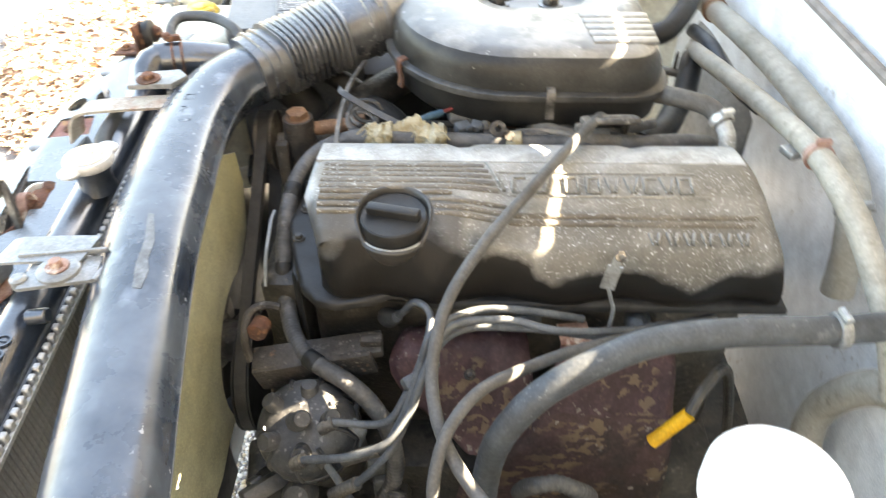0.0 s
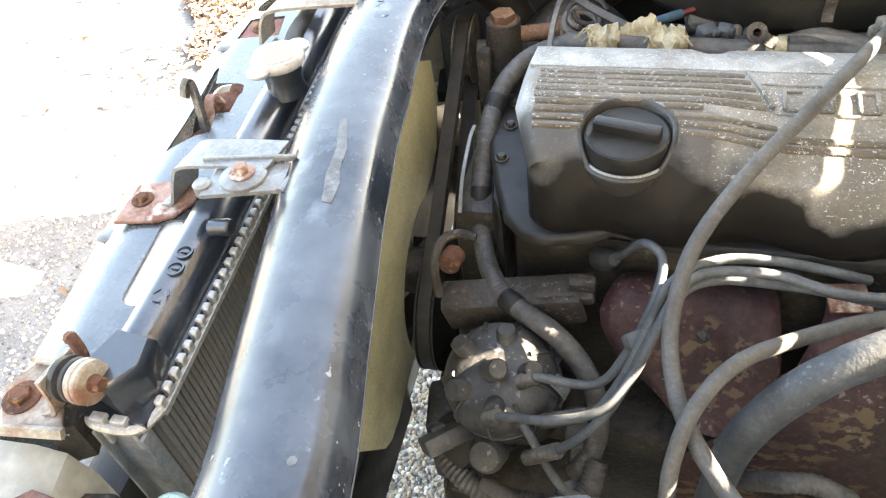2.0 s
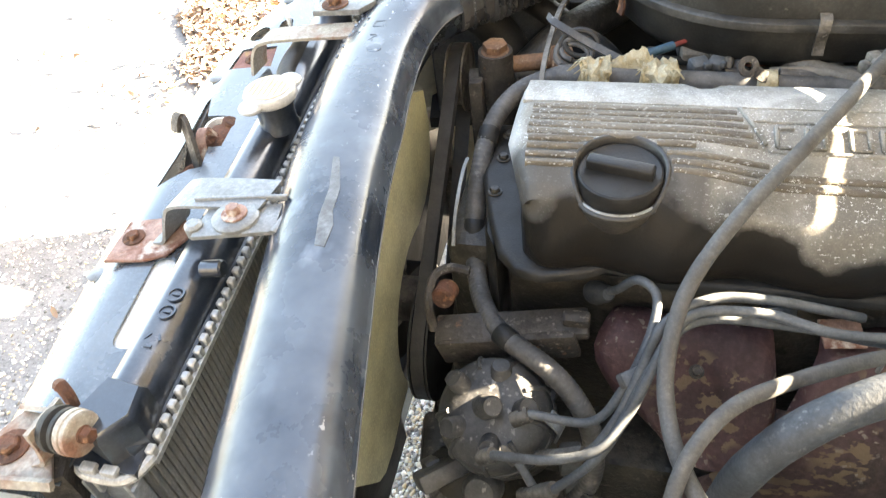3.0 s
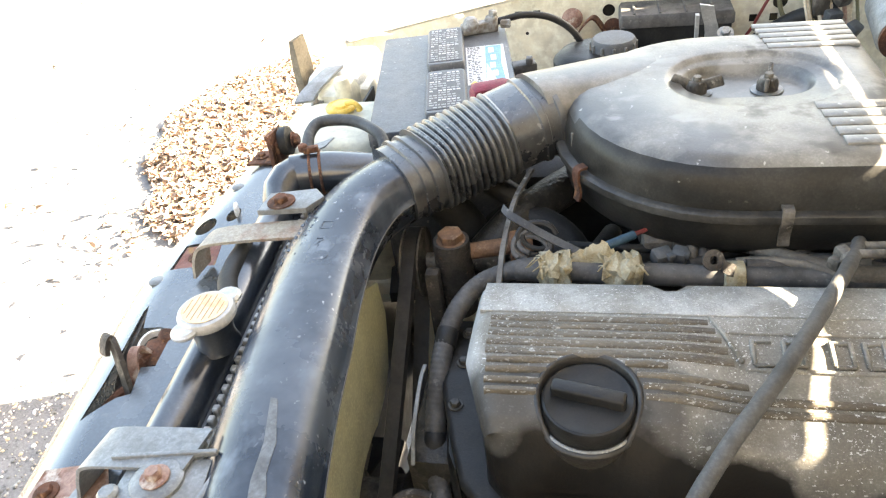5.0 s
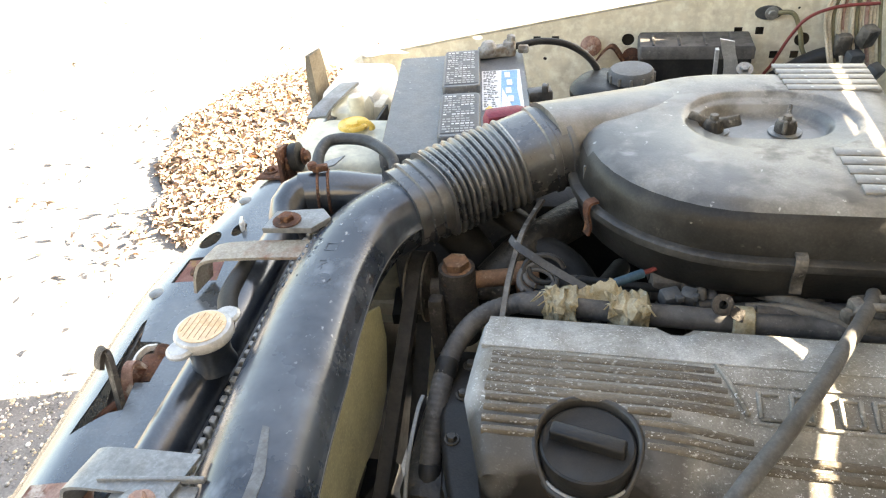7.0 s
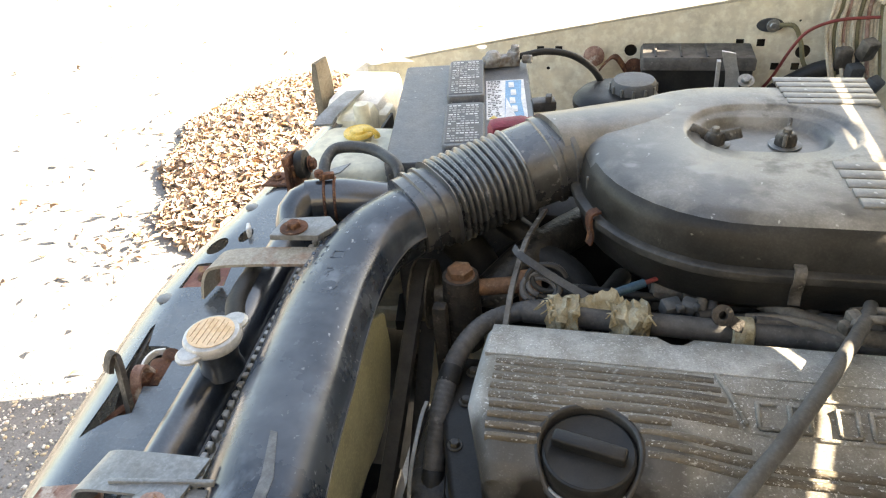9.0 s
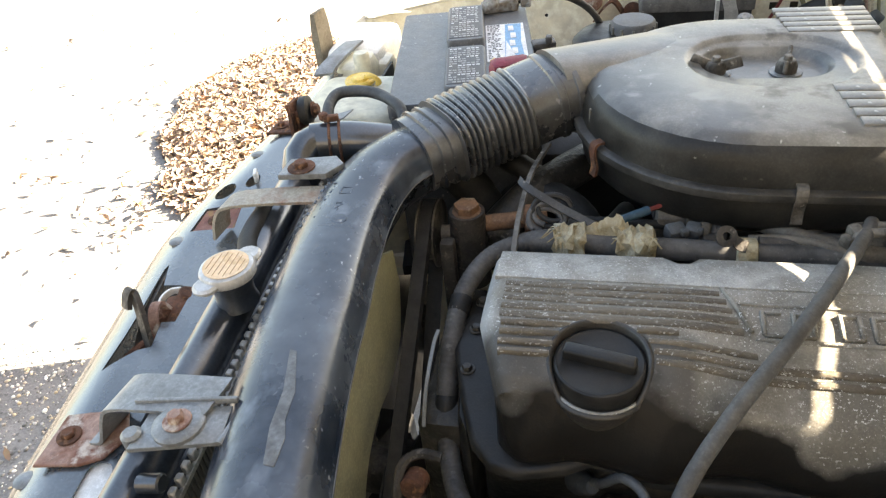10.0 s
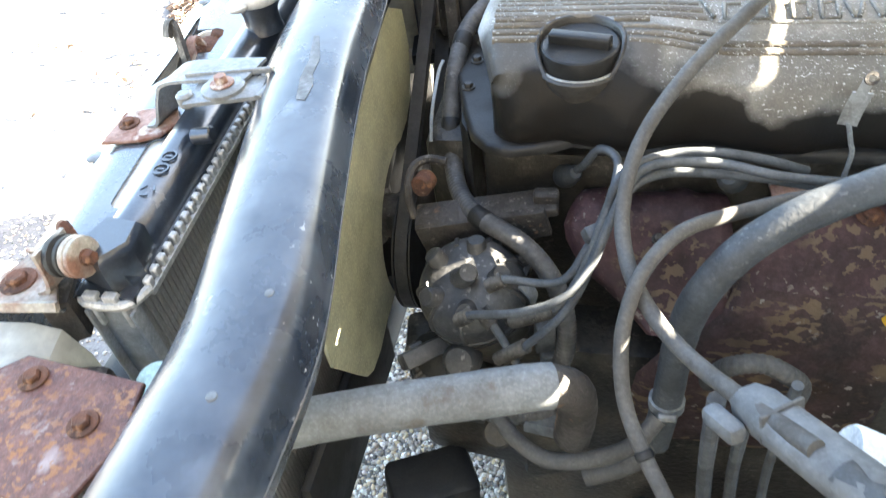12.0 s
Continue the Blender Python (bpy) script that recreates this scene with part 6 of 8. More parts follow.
for k, pts in enumerate(([(-0.106, 0.392, 0.712), (-0.093, 0.394, 0.720), (-0.048, 0.393, 0.722), (-0.027, 0.405, 0.750), (-0.012, 0.433, 0.776), (-0.008, 0.460, 0.792), (-0.022, 0.476, 0.792), (-0.036, 0.490, 0.764), (-0.044, 0.500, 0.750)],
                         [(-0.126, 0.362, 0.702), (-0.116, 0.360, 0.712), (-0.074, 0.355, 0.726), (-0.040, 0.360, 0.742), (-0.022, 0.382, 0.757), (-0.012, 0.394, 0.784), (0.000, 0.414, 0.806), (0.019, 0.433, 0.811), (0.062, 0.437, 0.811), (0.106, 0.430, 0.806), (0.170, 0.452, 0.785), (0.215, 0.480, 0.765)],
                         [(-0.085, 0.375, 0.690), (-0.050, 0.372, 0.712), (-0.030, 0.385, 0.742), (-0.016, 0.402, 0.782), (-0.004, 0.420, 0.812), (0.027, 0.449, 0.808), (0.062, 0.451, 0.810), (0.099, 0.455, 0.801), (0.130, 0.465, 0.785)],
                         [(-0.095, 0.355, 0.665), (-0.07, 0.352, 0.690), (-0.035, 0.372, 0.725), (-0.008, 0.405, 0.790), (0.02, 0.436, 0.799), (0.08, 0.440, 0.798), (0.16, 0.445, 0.785), (0.26, 0.49, 0.765)],
                         [(-0.122, 0.382, 0.700), (-0.10, 0.37, 0.69), (-0.07, 0.345, 0.655), (-0.05, 0.345, 0.63)])):
    lead = thing("ignition_lead", pts[0], "grey rubber ignition lead from the distributor", "ignition cable", group="ignition leads")
    part("cable", hose(pts, 0.0036, 10), M_LEAD, lead)
    part("boot", hose([pts[0], tuple(Vector(pts[0]).lerp(Vector(pts[1]), 0.6)), pts[1]], 0.0062, 10), M_GRIME_GREY, lead, "dusty rubber boot")
for x, y, z in ((-0.022, 0.406, 0.766), (-0.008, 0.410, 0.780)):
    solo("lead_clip", box((x, y, z), (0.018, 0.011, 0.013), 0.002, 35, 30), M_LEAD, "dusty grey plastic clip on the ignition leads", "clip", group="lead clips")
boot = thing("spark_plug_boot", (-0.045, 0.49, 0.745), "grey rubber spark plug boot", "spark plug boot")
part("boot", turned([(0.011, 0), (0.0115, 0.006), (0.0085, 0.012), (0.0075, 0.026), (0.005, 0.030)], (-0.054, 0.514, 0.733), (0.35, -0.6, 0.6), 16), M_RUBBER, boot)
for x in (0.085, 0.19):
    part("boot", turned([(0.013, 0), (0.0105, 0.012), (0.0095, 0.028), (0.006, 0.032)], (x, 0.495, 0.752), (-0.2, -0.6, 0.5), 14), M_RUBBER, boot)

# ---- exhaust manifold shield ----
shield = thing("manifold_shield", (0.10, 0.44, 0.55), "maroon flaking heat shield over the exhaust manifold", "heat shield")


def shield_part(name, rows, material, crease=None):
    """A pressed shell: rows of (y, z, left x, right x) from its top to its lower rim."""
    rings = []
    n = 26
    for y, z, xl, xr in rows:
        ring = []
        for k in range(n + 1):
            f = k / n
            x = xl + (xr - xl) * f
            e = max(0.0, 1 - min(f, 1 - f) / 0.07)
            b = 0.0022 * math.sin(x * 95 + z * 40) + 0.0014 * math.sin(x * 210 + y * 120)
            lift = 0.0
            if crease:
                step = min(1.0, max(0.0, (x - crease + 0.004) / 0.008))
                lift = 0.0055 * step - 0.008 * math.exp(-((x - 0.028) / 0.015) ** 2 - ((y - 0.462) / 0.010) ** 2)
            ring.append((x, y + 0.008 * e * e - 0.5 * lift, z - 0.008 * e * e + b + 0.8 * lift))
        rings.append(ring)
    bm = loft(rings, caps=False, closed=False)
    bmesh.ops.solidify(bm, geom=list(bm.faces), thickness=0.003)
    return part(name, bm, material, shield, smooth=60)


shield_part("front_shell", [(0.514, 0.716, -0.028, 0.080), (0.507, 0.725, -0.032, 0.082), (0.498, 0.730, -0.037, 0.084), (0.487, 0.731, -0.043, 0.086), (0.476, 0.727, -0.048, 0.087), (0.467, 0.719, -0.051, 0.089), (0.460, 0.708, -0.049, 0.091), (0.455, 0.695, -0.042, 0.093), (0.450, 0.680, -0.032, 0.095), (0.445, 0.663, -0.014, 0.097), (0.436, 0.645, 0.006, 0.098), (0.424, 0.626, 0.026, 0.098)], M_SHIELD, 0.045)
shield_part("rear_shell", [(0.507, 0.728, 0.122, 0.222), (0.497, 0.738, 0.120, 0.224), (0.482, 0.742, 0.118, 0.225), (0.468, 0.738, 0.116, 0.226), (0.458, 0.728, 0.112, 0.227), (0.450, 0.713, 0.106, 0.228), (0.443, 0.697, 0.101, 0.228), (0.435, 0.682, 0.098, 0.228)], M_SHIELD)
shield_part("lower_shell", [(0.446, 0.692, 0.094, 0.229), (0.434, 0.680, 0.092, 0.230), (0.424, 0.664, 0.086, 0.230), (0.417, 0.645, 0.070, 0.230), (0.412, 0.620, 0.040, 0.230), (0.407, 0.590, 0.020, 0.229), (0.405, 0.555, 0.015, 0.227), (0.410, 0.51, 0.015, 0.222), (0.42, 0.47, 0.02, 0.215)], M_SHIELD_WORN)
part("tab", box((0.128, 0.480, 0.749), (0.030, 0.024, 0.003), 0.001, 8, 10), M_RUST_PALE, shield, "pale rusty fixing tab")
part("nut", bolt((0.029, 0.4545, 0.716), (0, -0.5, 1), 0.0045, 0.004, 1.3), M_GRIME_BROWN, shield)
part("nut", bolt((0.185, 0.468, 0.740), (0, -0.3, 1), 0.006, 0.005), M_RUST, shield)

# ---- hoses and cables in the near half of the bay ----
big = thing("brake_vacuum_hose", (0.10, 0.37, 0.65), "thick dusty grey rubber hose arching over the manifold", "hose")
part("hose", hose([(0.36, 0.405, 0.846), (0.31, 0.395, 0.850), (0.24, 0.390, 0.852), (0.17, 0.384, 0.846), (0.118, 0.368, 0.834), (0.078, 0.354, 0.812), (0.052, 0.345, 0.772), (0.043, 0.345, 0.72), (0.040, 0.340, 0.655), (0.035, 0.334, 0.60)], 0.0117, 18), M_RUBBER, big)
worm_clamp((0.310, 0.395, 0.850), (1, 0.1, 0), 0.0120, M_STEEL, big)
worm_clamp((0.040, 0.340, 0.650), (0, 0.1, 1), 0.0120, M_BRACKET, big)
part("pipe_end", hose([(0.034, 0.333, 0.61), (0.02, 0.322, 0.585), (-0.02, 0.31, 0.57)], 0.008, 12), M_RUBBER_BROWN, big)
vh = thing("vacuum_hose", (0.05, 0.30, 0.66), "thin brown-grey vacuum hose beneath the thick hose", "hose")
part("hose", hose([(0.16, 0.440, 0.785), (0.115, 0.412, 0.802), (0.066, 0.382, 0.810), (0.034, 0.356, 0.816), (0.012, 0.328, 0.808), (0.002, 0.302, 0.790), (0.001, 0.282, 0.768), (0.006, 0.262, 0.750), (0.018, 0.240, 0.735), (0.034, 0.215, 0.72), (0.05, 0.19, 0.69)], 0.0050, 14), M_RUBBER_BROWN, vh)
part("band", turned([(0.0052, -0.003), (0.0062, -0.002), (0.0062, 0.002), (0.0052, 0.003)], (0.018, 0.240, 0.735), (0.5, -0.8, -0.5), 14), M_BLACK, vh, "black cable tie")
solo("accelerator_cable", hose([(0.180, 0.725, 0.836), (0.166, 0.690, 0.862), (0.149, 0.652, 0.873), (0.113, 0.586, 0.881), (0.078, 0.530, 0.878), (0.038, 0.477, 0.862), (0.008, 0.432, 0.836), (-0.003, 0.385, 0.812), (0.002, 0.345, 0.796), (0.016, 0.312, 0.790), (0.036, 0.280, 0.790), (0.062, 0.243, 0.802), (0.090, 0.200, 0.825)], 0.0054, 12), M_RUBBER_BROWN, "dusty control cable looping across the valve cover", "cable")
cb = thing("cable_bracket", (0.15, 0.68, 0.82), "grimy bent steel bracket holding the control cable", "bracket")
part("wire_loop", hose([(0.144, 0.652, 0.871), (0.149, 0.660, 0.872), (0.160, 0.661, 0.873), (0.190, 0.660, 0.874), (0.200, 0.664, 0.872), (0.200, 0.676, 0.868), (0.190, 0.680, 0.867), (0.160, 0.680, 0.866), (0.148, 0.676, 0.867)], 0.0036, 10), M_GRIME_GREY, cb, "grey bent wire loop")
part("clamp", joined(box((0.1475, 0.664, 0.8695), (0.010, 0.014, 0.011), 0.002, 20), box((0.1395, 0.656, 0.8675), (0.007, 0.010, 0.010), 0.002, 35)), M_GRIME_GREY, cb, "grimy clamp block")
part("leg", hose([(0.196, 0.676, 0.866), (0.198, 0.70, 0.845), (0.198, 0.715, 0.80)], 0.004, 8), M_GRIME, cb)
wc = thing("wiring_conduit", (-0.06, 0.39, 0.58), "dusty ribbed black wiring conduit", "wiring conduit")
part("conduit", hose([(-0.070, 0.692, 0.836), (-0.105, 0.690, 0.832), (-0.141, 0.680, 0.820), (-0.160, 0.645, 0.808), (-0.165, 0.60, 0.790), (-0.166, 0.56, 0.752), (-0.159, 0.527, 0.724), (-0.145, 0.492, 0.722), (-0.122, 0.460, 0.726), (-0.084, 0.436, 0.722), (-0.060, 0.424, 0.700), (-0.046, 0.415, 0.665), (-0.044, 0.405, 0.62), (-0.06, 0.39, 0.585)], 0.0090, 14, rib=0.0045, depth=0.05), M_CONDUIT, wc)
for at, ax in (((-0.1625, 0.63, 0.803), (-0.1, -0.9, -0.4)), ((-0.166, 0.56, 0.752), (0, -0.7, -0.7)), ((-0.122, 0.460, 0.726), (0.8, -0.6, 0))):
    part("tape_band", turned([(0.0090, -0.008), (0.0097, -0.007), (0.0097, 0.007), (0.0090, 0.008)], at, ax, 14), M_BLACK, wc, "black tape wrap")
solo("lower_conduit", hose([(-0.185, 0.405, 0.60), (-0.172, 0.380, 0.592), (-0.145, 0.362, 0.588), (-0.110, 0.356, 0.586), (-0.070, 0.358, 0.586), (-0.048, 0.372, 0.590), (-0.042, 0.395, 0.606)], 0.0105, 14, rib=0.005, depth=0.10), M_CONDUIT, "dusty ribbed conduit curling below the distributor", "wiring conduit")
nh = thing("lower_radiator_hose", (-0.12, 0.26, 0.70), "pale dusty thick rubber radiator hose", "hose")
part("hose", hose([(-0.285, 0.205, 0.742), (-0.24, 0.215, 0.744), (-0.19, 0.231, 0.748), (-0.13, 0.249, 0.750), (-0.08, 0.263, 0.751), (-0.052, 0.272, 0.750), (-0.042, 0.2755, 0.748)], 0.0158, 20), M_RUBBER_PALE, nh)
part("hose_end", hose([(-0.046, 0.274, 0.749), (-0.034, 0.279, 0.743), (-0.027, 0.284, 0.728), (-0.026, 0.289, 0.700), (-0.030, 0.294, 0.66)], 0.0142, 18), M_GRIME_BROWN, nh, "darker brown hose end bending down")
worm_clamp((-0.275, 0.207, 0.7424), (1, 0.2, 0), 0.0165, M_STEEL, nh)
solo("heater_pipe", hose([(-0.135, 0.36, 0.60), (-0.105, 0.345, 0.605), (-0.078, 0.318, 0.605), (-0.050, 0.303, 0.605), (-0.015, 0.302, 0.615), (0.015, 0.308, 0.632), (0.034, 0.325, 0.648)], 0.0070, 14), M_RUBBER_BROWN, "brown-grey rubber pipe bending below the distributor", "hose")
solo("corrugated_conduit", hose([(0.080, 0.40, 0.60), (0.082, 0.375, 0.650), (0.090, 0.362, 0.676), (0.108, 0.362, 0.680), (0.126, 0.362, 0.670), (0.142, 0.37, 0.645), (0.144, 0.38, 0.60)], 0.0080, 14, rib=0.0055, depth=0.12), M_RUBBER_BROWN, "short ribbed brown-grey wiring conduit", "wiring conduit")
conn = thing("cable_connector", (0.08, 0.21, 0.76), "pale dusty plastic connector on the control cable", "connector")
part("shell", moved(prism([(-0.044, -0.006), (-0.040, -0.011), (-0.022, -0.014), (0.044, -0.014), (0.048, -0.010), (0.048, 0.010), (0.044, 0.014), (-0.030, 0.013), (-0.042, 0.008)], [(0.006, -0.010), (0.001, -0.006), (0, 0.004), (0.003, 0.008), (0.007, 0.010)]), pose(0.089, 0.213, 0.811, 0, -17, -55)), M_GREY_CONN, conn, smooth=50)
part("latch", moved(box((0, 0, 0), (0.026, 0.012, 0.012), 0.004), pose(0.055, 0.229, 0.795, 0, -17, -55)), M_GREY_CONN, conn)
part("band", moved(box((0, 0, 0), (0.0026, 0.0275, 0.0190), 0.001), pose(0.081, 0.225, 0.809, 0, -17, -55)), M_RUBBER_BROWN, conn)
part("lead_out", hose([(0.10, 0.19, 0.822), (0.13, 0.15, 0.83), (0.16, 0.10, 0.83)], 0.009, 10), M_RUBBER, conn)
for k, (x, y) in enumerate(((0.055, 0.255), (0.075, 0.262), (0.10, 0.27))):
    solo("wire_drop", hose([(x, y, 0.78), (x + 0.004, y + 0.01, 0.72), (x + 0.012, y + 0.03, 0.64), (x + 0.02, y + 0.04, 0.56)], 0.0055 - 0.001 * k, 8), M_LEAD, "dark wire hanging below the connector", "wire")
wt = thing("white_pipe_end", (0.14, 0.22, 0.76), "white plastic pipe end", "pipe")
part("pipe", turned([(0.012, 0.001), (0.0155, 0), (0.017, 0.002), (0.017, 0.060), (0.016, 0.062)], (0.114, 0.222, 0.790), (1, -0.15, -0.35), 24), M_WHITE, wt)
res = thing("fluid_reservoir", (0.185, 0.21, 0.80), "white plastic brake fluid reservoir cap", "reservoir")
part("cap", turned([(0.033, 0), (0.0355, 0.002), (0.0355, 0.018), (0.034, 0.021), (0.030, 0.022)], (0.177, 0.205, 0.922), (0, 0, 1), 36), M_WHITE, res)
part("body", turned([(0.030, 0), (0.031, 0.004), (0.031, 0.10), (0.027, 0.122)], (0.177, 0.205, 0.80), (0, 0, 1), 28), M_BOTTLE, res)
solo("wiring_plug", joined(box((-0.063, 0.411, 0.632), (0.018, 0.016, 0.045), 0.003, 15, 10), box((-0.060, 0.405, 0.60), (0.014, 0.013, 0.03), 0.003, 15)), M_LEAD, "dusty grey wiring plug beside the distributor", "connector")
solo("small_bracket", prism([(-0.076, 0.345), (-0.040, 0.340), (-0.035, 0.37), (-0.055, 0.388), (-0.074, 0.378)], [(0, 0.575), (0, 0.585), (0.002, 0.588)]), M_GREY_CONN, "pale dusty bracket end beneath the hose", "bracket")
# Made-up block added to keep the lower bay dark.
solo("steering_gear", joined(box((0.20, 0.25, 0.36), (0.30, 0.24, 0.12), 0.03), cyl((0.02, 0.27, 0.40), 0.035, 0.30, (1, 0, 0.1), 20, 0.006)), M_GRIME, "dark filler block added low in the bay", "steering gear")
solo("starter_body", joined(moved(box((0, 0, 0), (0.090, 0.060, 0.075), 0.008), pose(-0.178, 0.343, 0.438, 0, 6, 29)), moved(box((0, 0, 0), (0.050, 0.020, 0.030), 0.004), pose(-0.165, 0.318, 0.445, 0, 6, 29))), M_BLACK, "black motor box low beside the engine", "motor")
# Made-up block standing in for the dark clutter, placed to fit the view.
solo("engine_mount", joined(moved(box((0, 0, 0), (0.150, 0.11, 0.085), 0.016), pose(-0.112, 0.432, 0.492, 6, 4, -4)), box((-0.195, 0.445, 0.53), (0.03, 0.06, 0.10), 0.008, 10), cyl((-0.105, 0.385, 0.515), 0.016, 0.03, (0, -0.7, 0.7), 14, 0.003), box((-0.062, 0.394, 0.46), (0.05, 0.03, 0.05), 0.008, 15)), M_GRIME, "dark filler block added below the distributor", "engine part")
solo("lower_shroud", box((-0.272, 0.40, 0.485), (0.012, 0.25, 0.115), 0.005), M_BLACK, "black lower edge of the radiator shroud", "fan shroud")
solo("green_plug", joined(turned([(0.012, 0), (0.0135, 0.003), (0.0135, 0.014), (0.011, 0.017)], (-0.274, 0.210, 0.795), (0.2, -0.1, 1), 20), cyl((-0.283, 0.196, 0.798), 0.0075, 0.02, (1, 0.3, 0.1), 14)), M_GREEN_CAP, "pale green plastic plug beside the duct", "plug")

# ---- far side of the engine: thermostat, rail, wiring ----
th = thing("thermostat_housing", (-0.17, 0.75, 0.72), "rusty thermostat stub with a bolt", "engine part")
part("stub", turned([(0.020, 0), (0.019, 0.05), (0.0175, 0.085)], (-0.174, 0.742, 0.742), (0, 0, 1), 20), M_GRIME_BROWN, th)
part("bolt", bolt((-0.174, 0.742, 0.826), (0, 0, 1), 0.0125, 0.009, 1.15), M_RUST_ORANGE, th, "orange rusty hexagon plug")
part("pipe", joined(cyl((-0.165, 0.747, 0.808), 0.0085, 0.055, (1, 0.25, 0), 14), cyl((-0.120, 0.758, 0.806), 0.016, 0.022, (1, 0.25, 0), 6)), M_RUST_ORANGE, th, "rusty pipe")
solo("dark_strip", strap([(-0.120, 0.672, 0.826), (-0.118, 0.699, 0.845), (-0.115, 0.728, 0.855), (-0.110, 0.756, 0.865), (-0.098, 0.799, 0.870)], 0.0050, 0.003, (1, 0, 0.3)), M_GRIME_GREY, "thin weathered metal strip beside the thermostat", "bracket")
solo("black_strap", strap([(-0.119, 0.730, 0.871), (-0.113, 0.721, 0.870), (-0.100, 0.713, 0.866), (-0.080, 0.705, 0.858), (-0.050, 0.692, 0.849)], 0.0070, 0.003, (0.3, 0.8, 0.5)), M_DIST, "dusty black plastic strap by the thermostat", "strap")
rail = thing("rail_pipe", (0.07, 0.685, 0.80), "dusty pipe along the valve cover with peeling tape", "pipe")
part("pipe", hose([(-0.105, 0.684, 0.836), (-0.05, 0.682, 0.836), (0.03, 0.682, 0.834), (0.10, 0.682, 0.832), (0.20, 0.686, 0.830), (0.27, 0.697, 0.826), (0.31, 0.725, 0.800), (0.325, 0.75, 0.75)], 0.0098, 14), M_CONDUIT, rail)


def ragged_wrap(x0, x1, r, seed):
    rnd = random.Random(seed)
    rings = []
    for k in range(9):
        x = x0 + (x1 - x0) * k / 8
        rings.append([(x + rnd.uniform(-0.003, 0.003), 0.681 + (r + rnd.uniform(-0.0035, 0.0045)) * math.cos(2 * math.pi * j / 16), 0.837 + (r + rnd.uniform(-0.0035, 0.0045)) * math.sin(2 * math.pi * j / 16)) for j in range(16)])
    return loft(rings)


part("tape", ragged_wrap(-0.083, -0.058, 0.0165, 3), M_TAPE, rail, "peeling tan tape", 20)
part("tape", ragged_wrap(-0.030, 0.000, 0.0165, 5), M_TAPE, rail, "peeling tan tape", 20)
rnd = random.Random(9)
for k in range(14):
    x = rnd.choice((-0.084, -0.058, -0.031, 0.001)) + rnd.uniform(-0.005, 0.005)
    y = 0.681 + rnd.uniform(-0.014, 0.006)
    h = math.sqrt(max(0.0, 0.0185 ** 2 - (y - 0.681) ** 2))
    part("tape_thread", strap([(x, y, 0.837 + h - 0.002), (x + rnd.uniform(-0.005, 0.005), y - 0.003, 0.837 + h + 0.0005), (x + rnd.uniform(-0.009, 0.009), y - 0.008, 0.837 + h - 0.006)], 0.0016, 0.0006, (1, 0.3, 0), 2), M_TAPE, rail)
rings = []
for k in range(24):
    x = -0.060 + 0.0019 * k
    top = float(np.interp(x, (-0.060, -0.052, -0.045, -0.041, -0.037, -0.031, -0.028, -0.016), (0.850, 0.852, 0.857, 0.860, 0.859, 0.865, 0.860, 0.850))) + rnd.uniform(-0.002, 0.002)
    y = 0.690 + rnd.uniform(-0.001, 0.001)
    rings.append([(x, 0.683, 0.844), (x, 0.686, (0.846 + top) / 2), (x + rnd.uniform(-0.001, 0.001), y, top), (x, 0.6895 + (y - 0.690), (0.844 + top) / 2), (x, 0.6875, 0.844)])
part("tape_flap", loft(rings), M_TAPE, rail, "pale ragged tape end standing up", 25)
part("band", turned([(0.0120, -0.0085), (0.0138, -0.0075), (0.0138, 0.0075), (0.0120, 0.0085)], (0.0745, 0.682, 0.8325), (1, 0, 0), 20), M_TAPE, rail)
part("eyelet", joined(washer_ring((0.0565, 0.6765, 0.8540), (0.2, -0.75, 0.6), 0.0036, 0.0088, 0.0028), strap([(0.0630, 0.6745, 0.8510), (0.068, 0.674, 0.8475), (0.073, 0.674, 0.8455)], 0.010, 0.002, (0.2, 0.6, 0.7), 2)), M_GRIME_BROWN, rail, "flat metal eyelet")
part("second_pipe", hose([(0.085, 0.690, 0.840), (0.12, 0.692, 0.838), (0.16, 0.690, 0.834), (0.22, 0.692, 0.832), (0.28, 0.70, 0.825)], 0.0045, 8), M_CONDUIT, rail)
coil = thing("wire_coil", (-0.10, 0.70, 0.82), "small coil of grey wire by the tape", "wire")
for k, (r, tilt, mt) in enumerate(((0.015, 0.35, M_CONDUIT), (0.0165, 0.55, M_CONDUIT), (0.0140, 0.15, M_CONDUIT), (0.0175, 0.8, M_BLACK), (0.015, 0.6, M_BLACK))):
    part("turn", hose([(-0.094 + 0.002 * k + r * math.cos(radians(a)), 0.702 + (0.75 - 0.4 * tilt) * r * math.sin(radians(a)) + 0.002 * k, 0.846 + (0.3 + 0.5 * tilt) * r * math.sin(radians(a)) + 0.0022 * k) for a in range(-60 + 25 * k, 240 + 18 * k, 24)], 0.0024 + 0.0004 * (k % 2), 8), mt, coil)
# Made-up black mass added to keep the gap under the bellows dark.
solo("compressor", joined(box((-0.07, 0.98, 0.64), (0.22, 0.16, 0.33), 0.03), cyl((-0.17, 0.95, 0.66), 0.06, 0.05, (1, 0, 0), 24)), M_BLACK, "black mass added to darken the gap below the bellows", "compressor")
solo("intake_manifold", joined(box((0.09, 0.80, 0.66), (0.34, 0.16, 0.10), 0.03), *[hose([(x, 0.66, 0.68), (x, 0.71, 0.72), (x, 0.78, 0.71), (x, 0.84, 0.68)], 0.026, 14) for x in (-0.06, 0.03, 0.13, 0.22)]), M_GRIME_GREY, "grimy intake manifold below the air cleaner", "engine part")
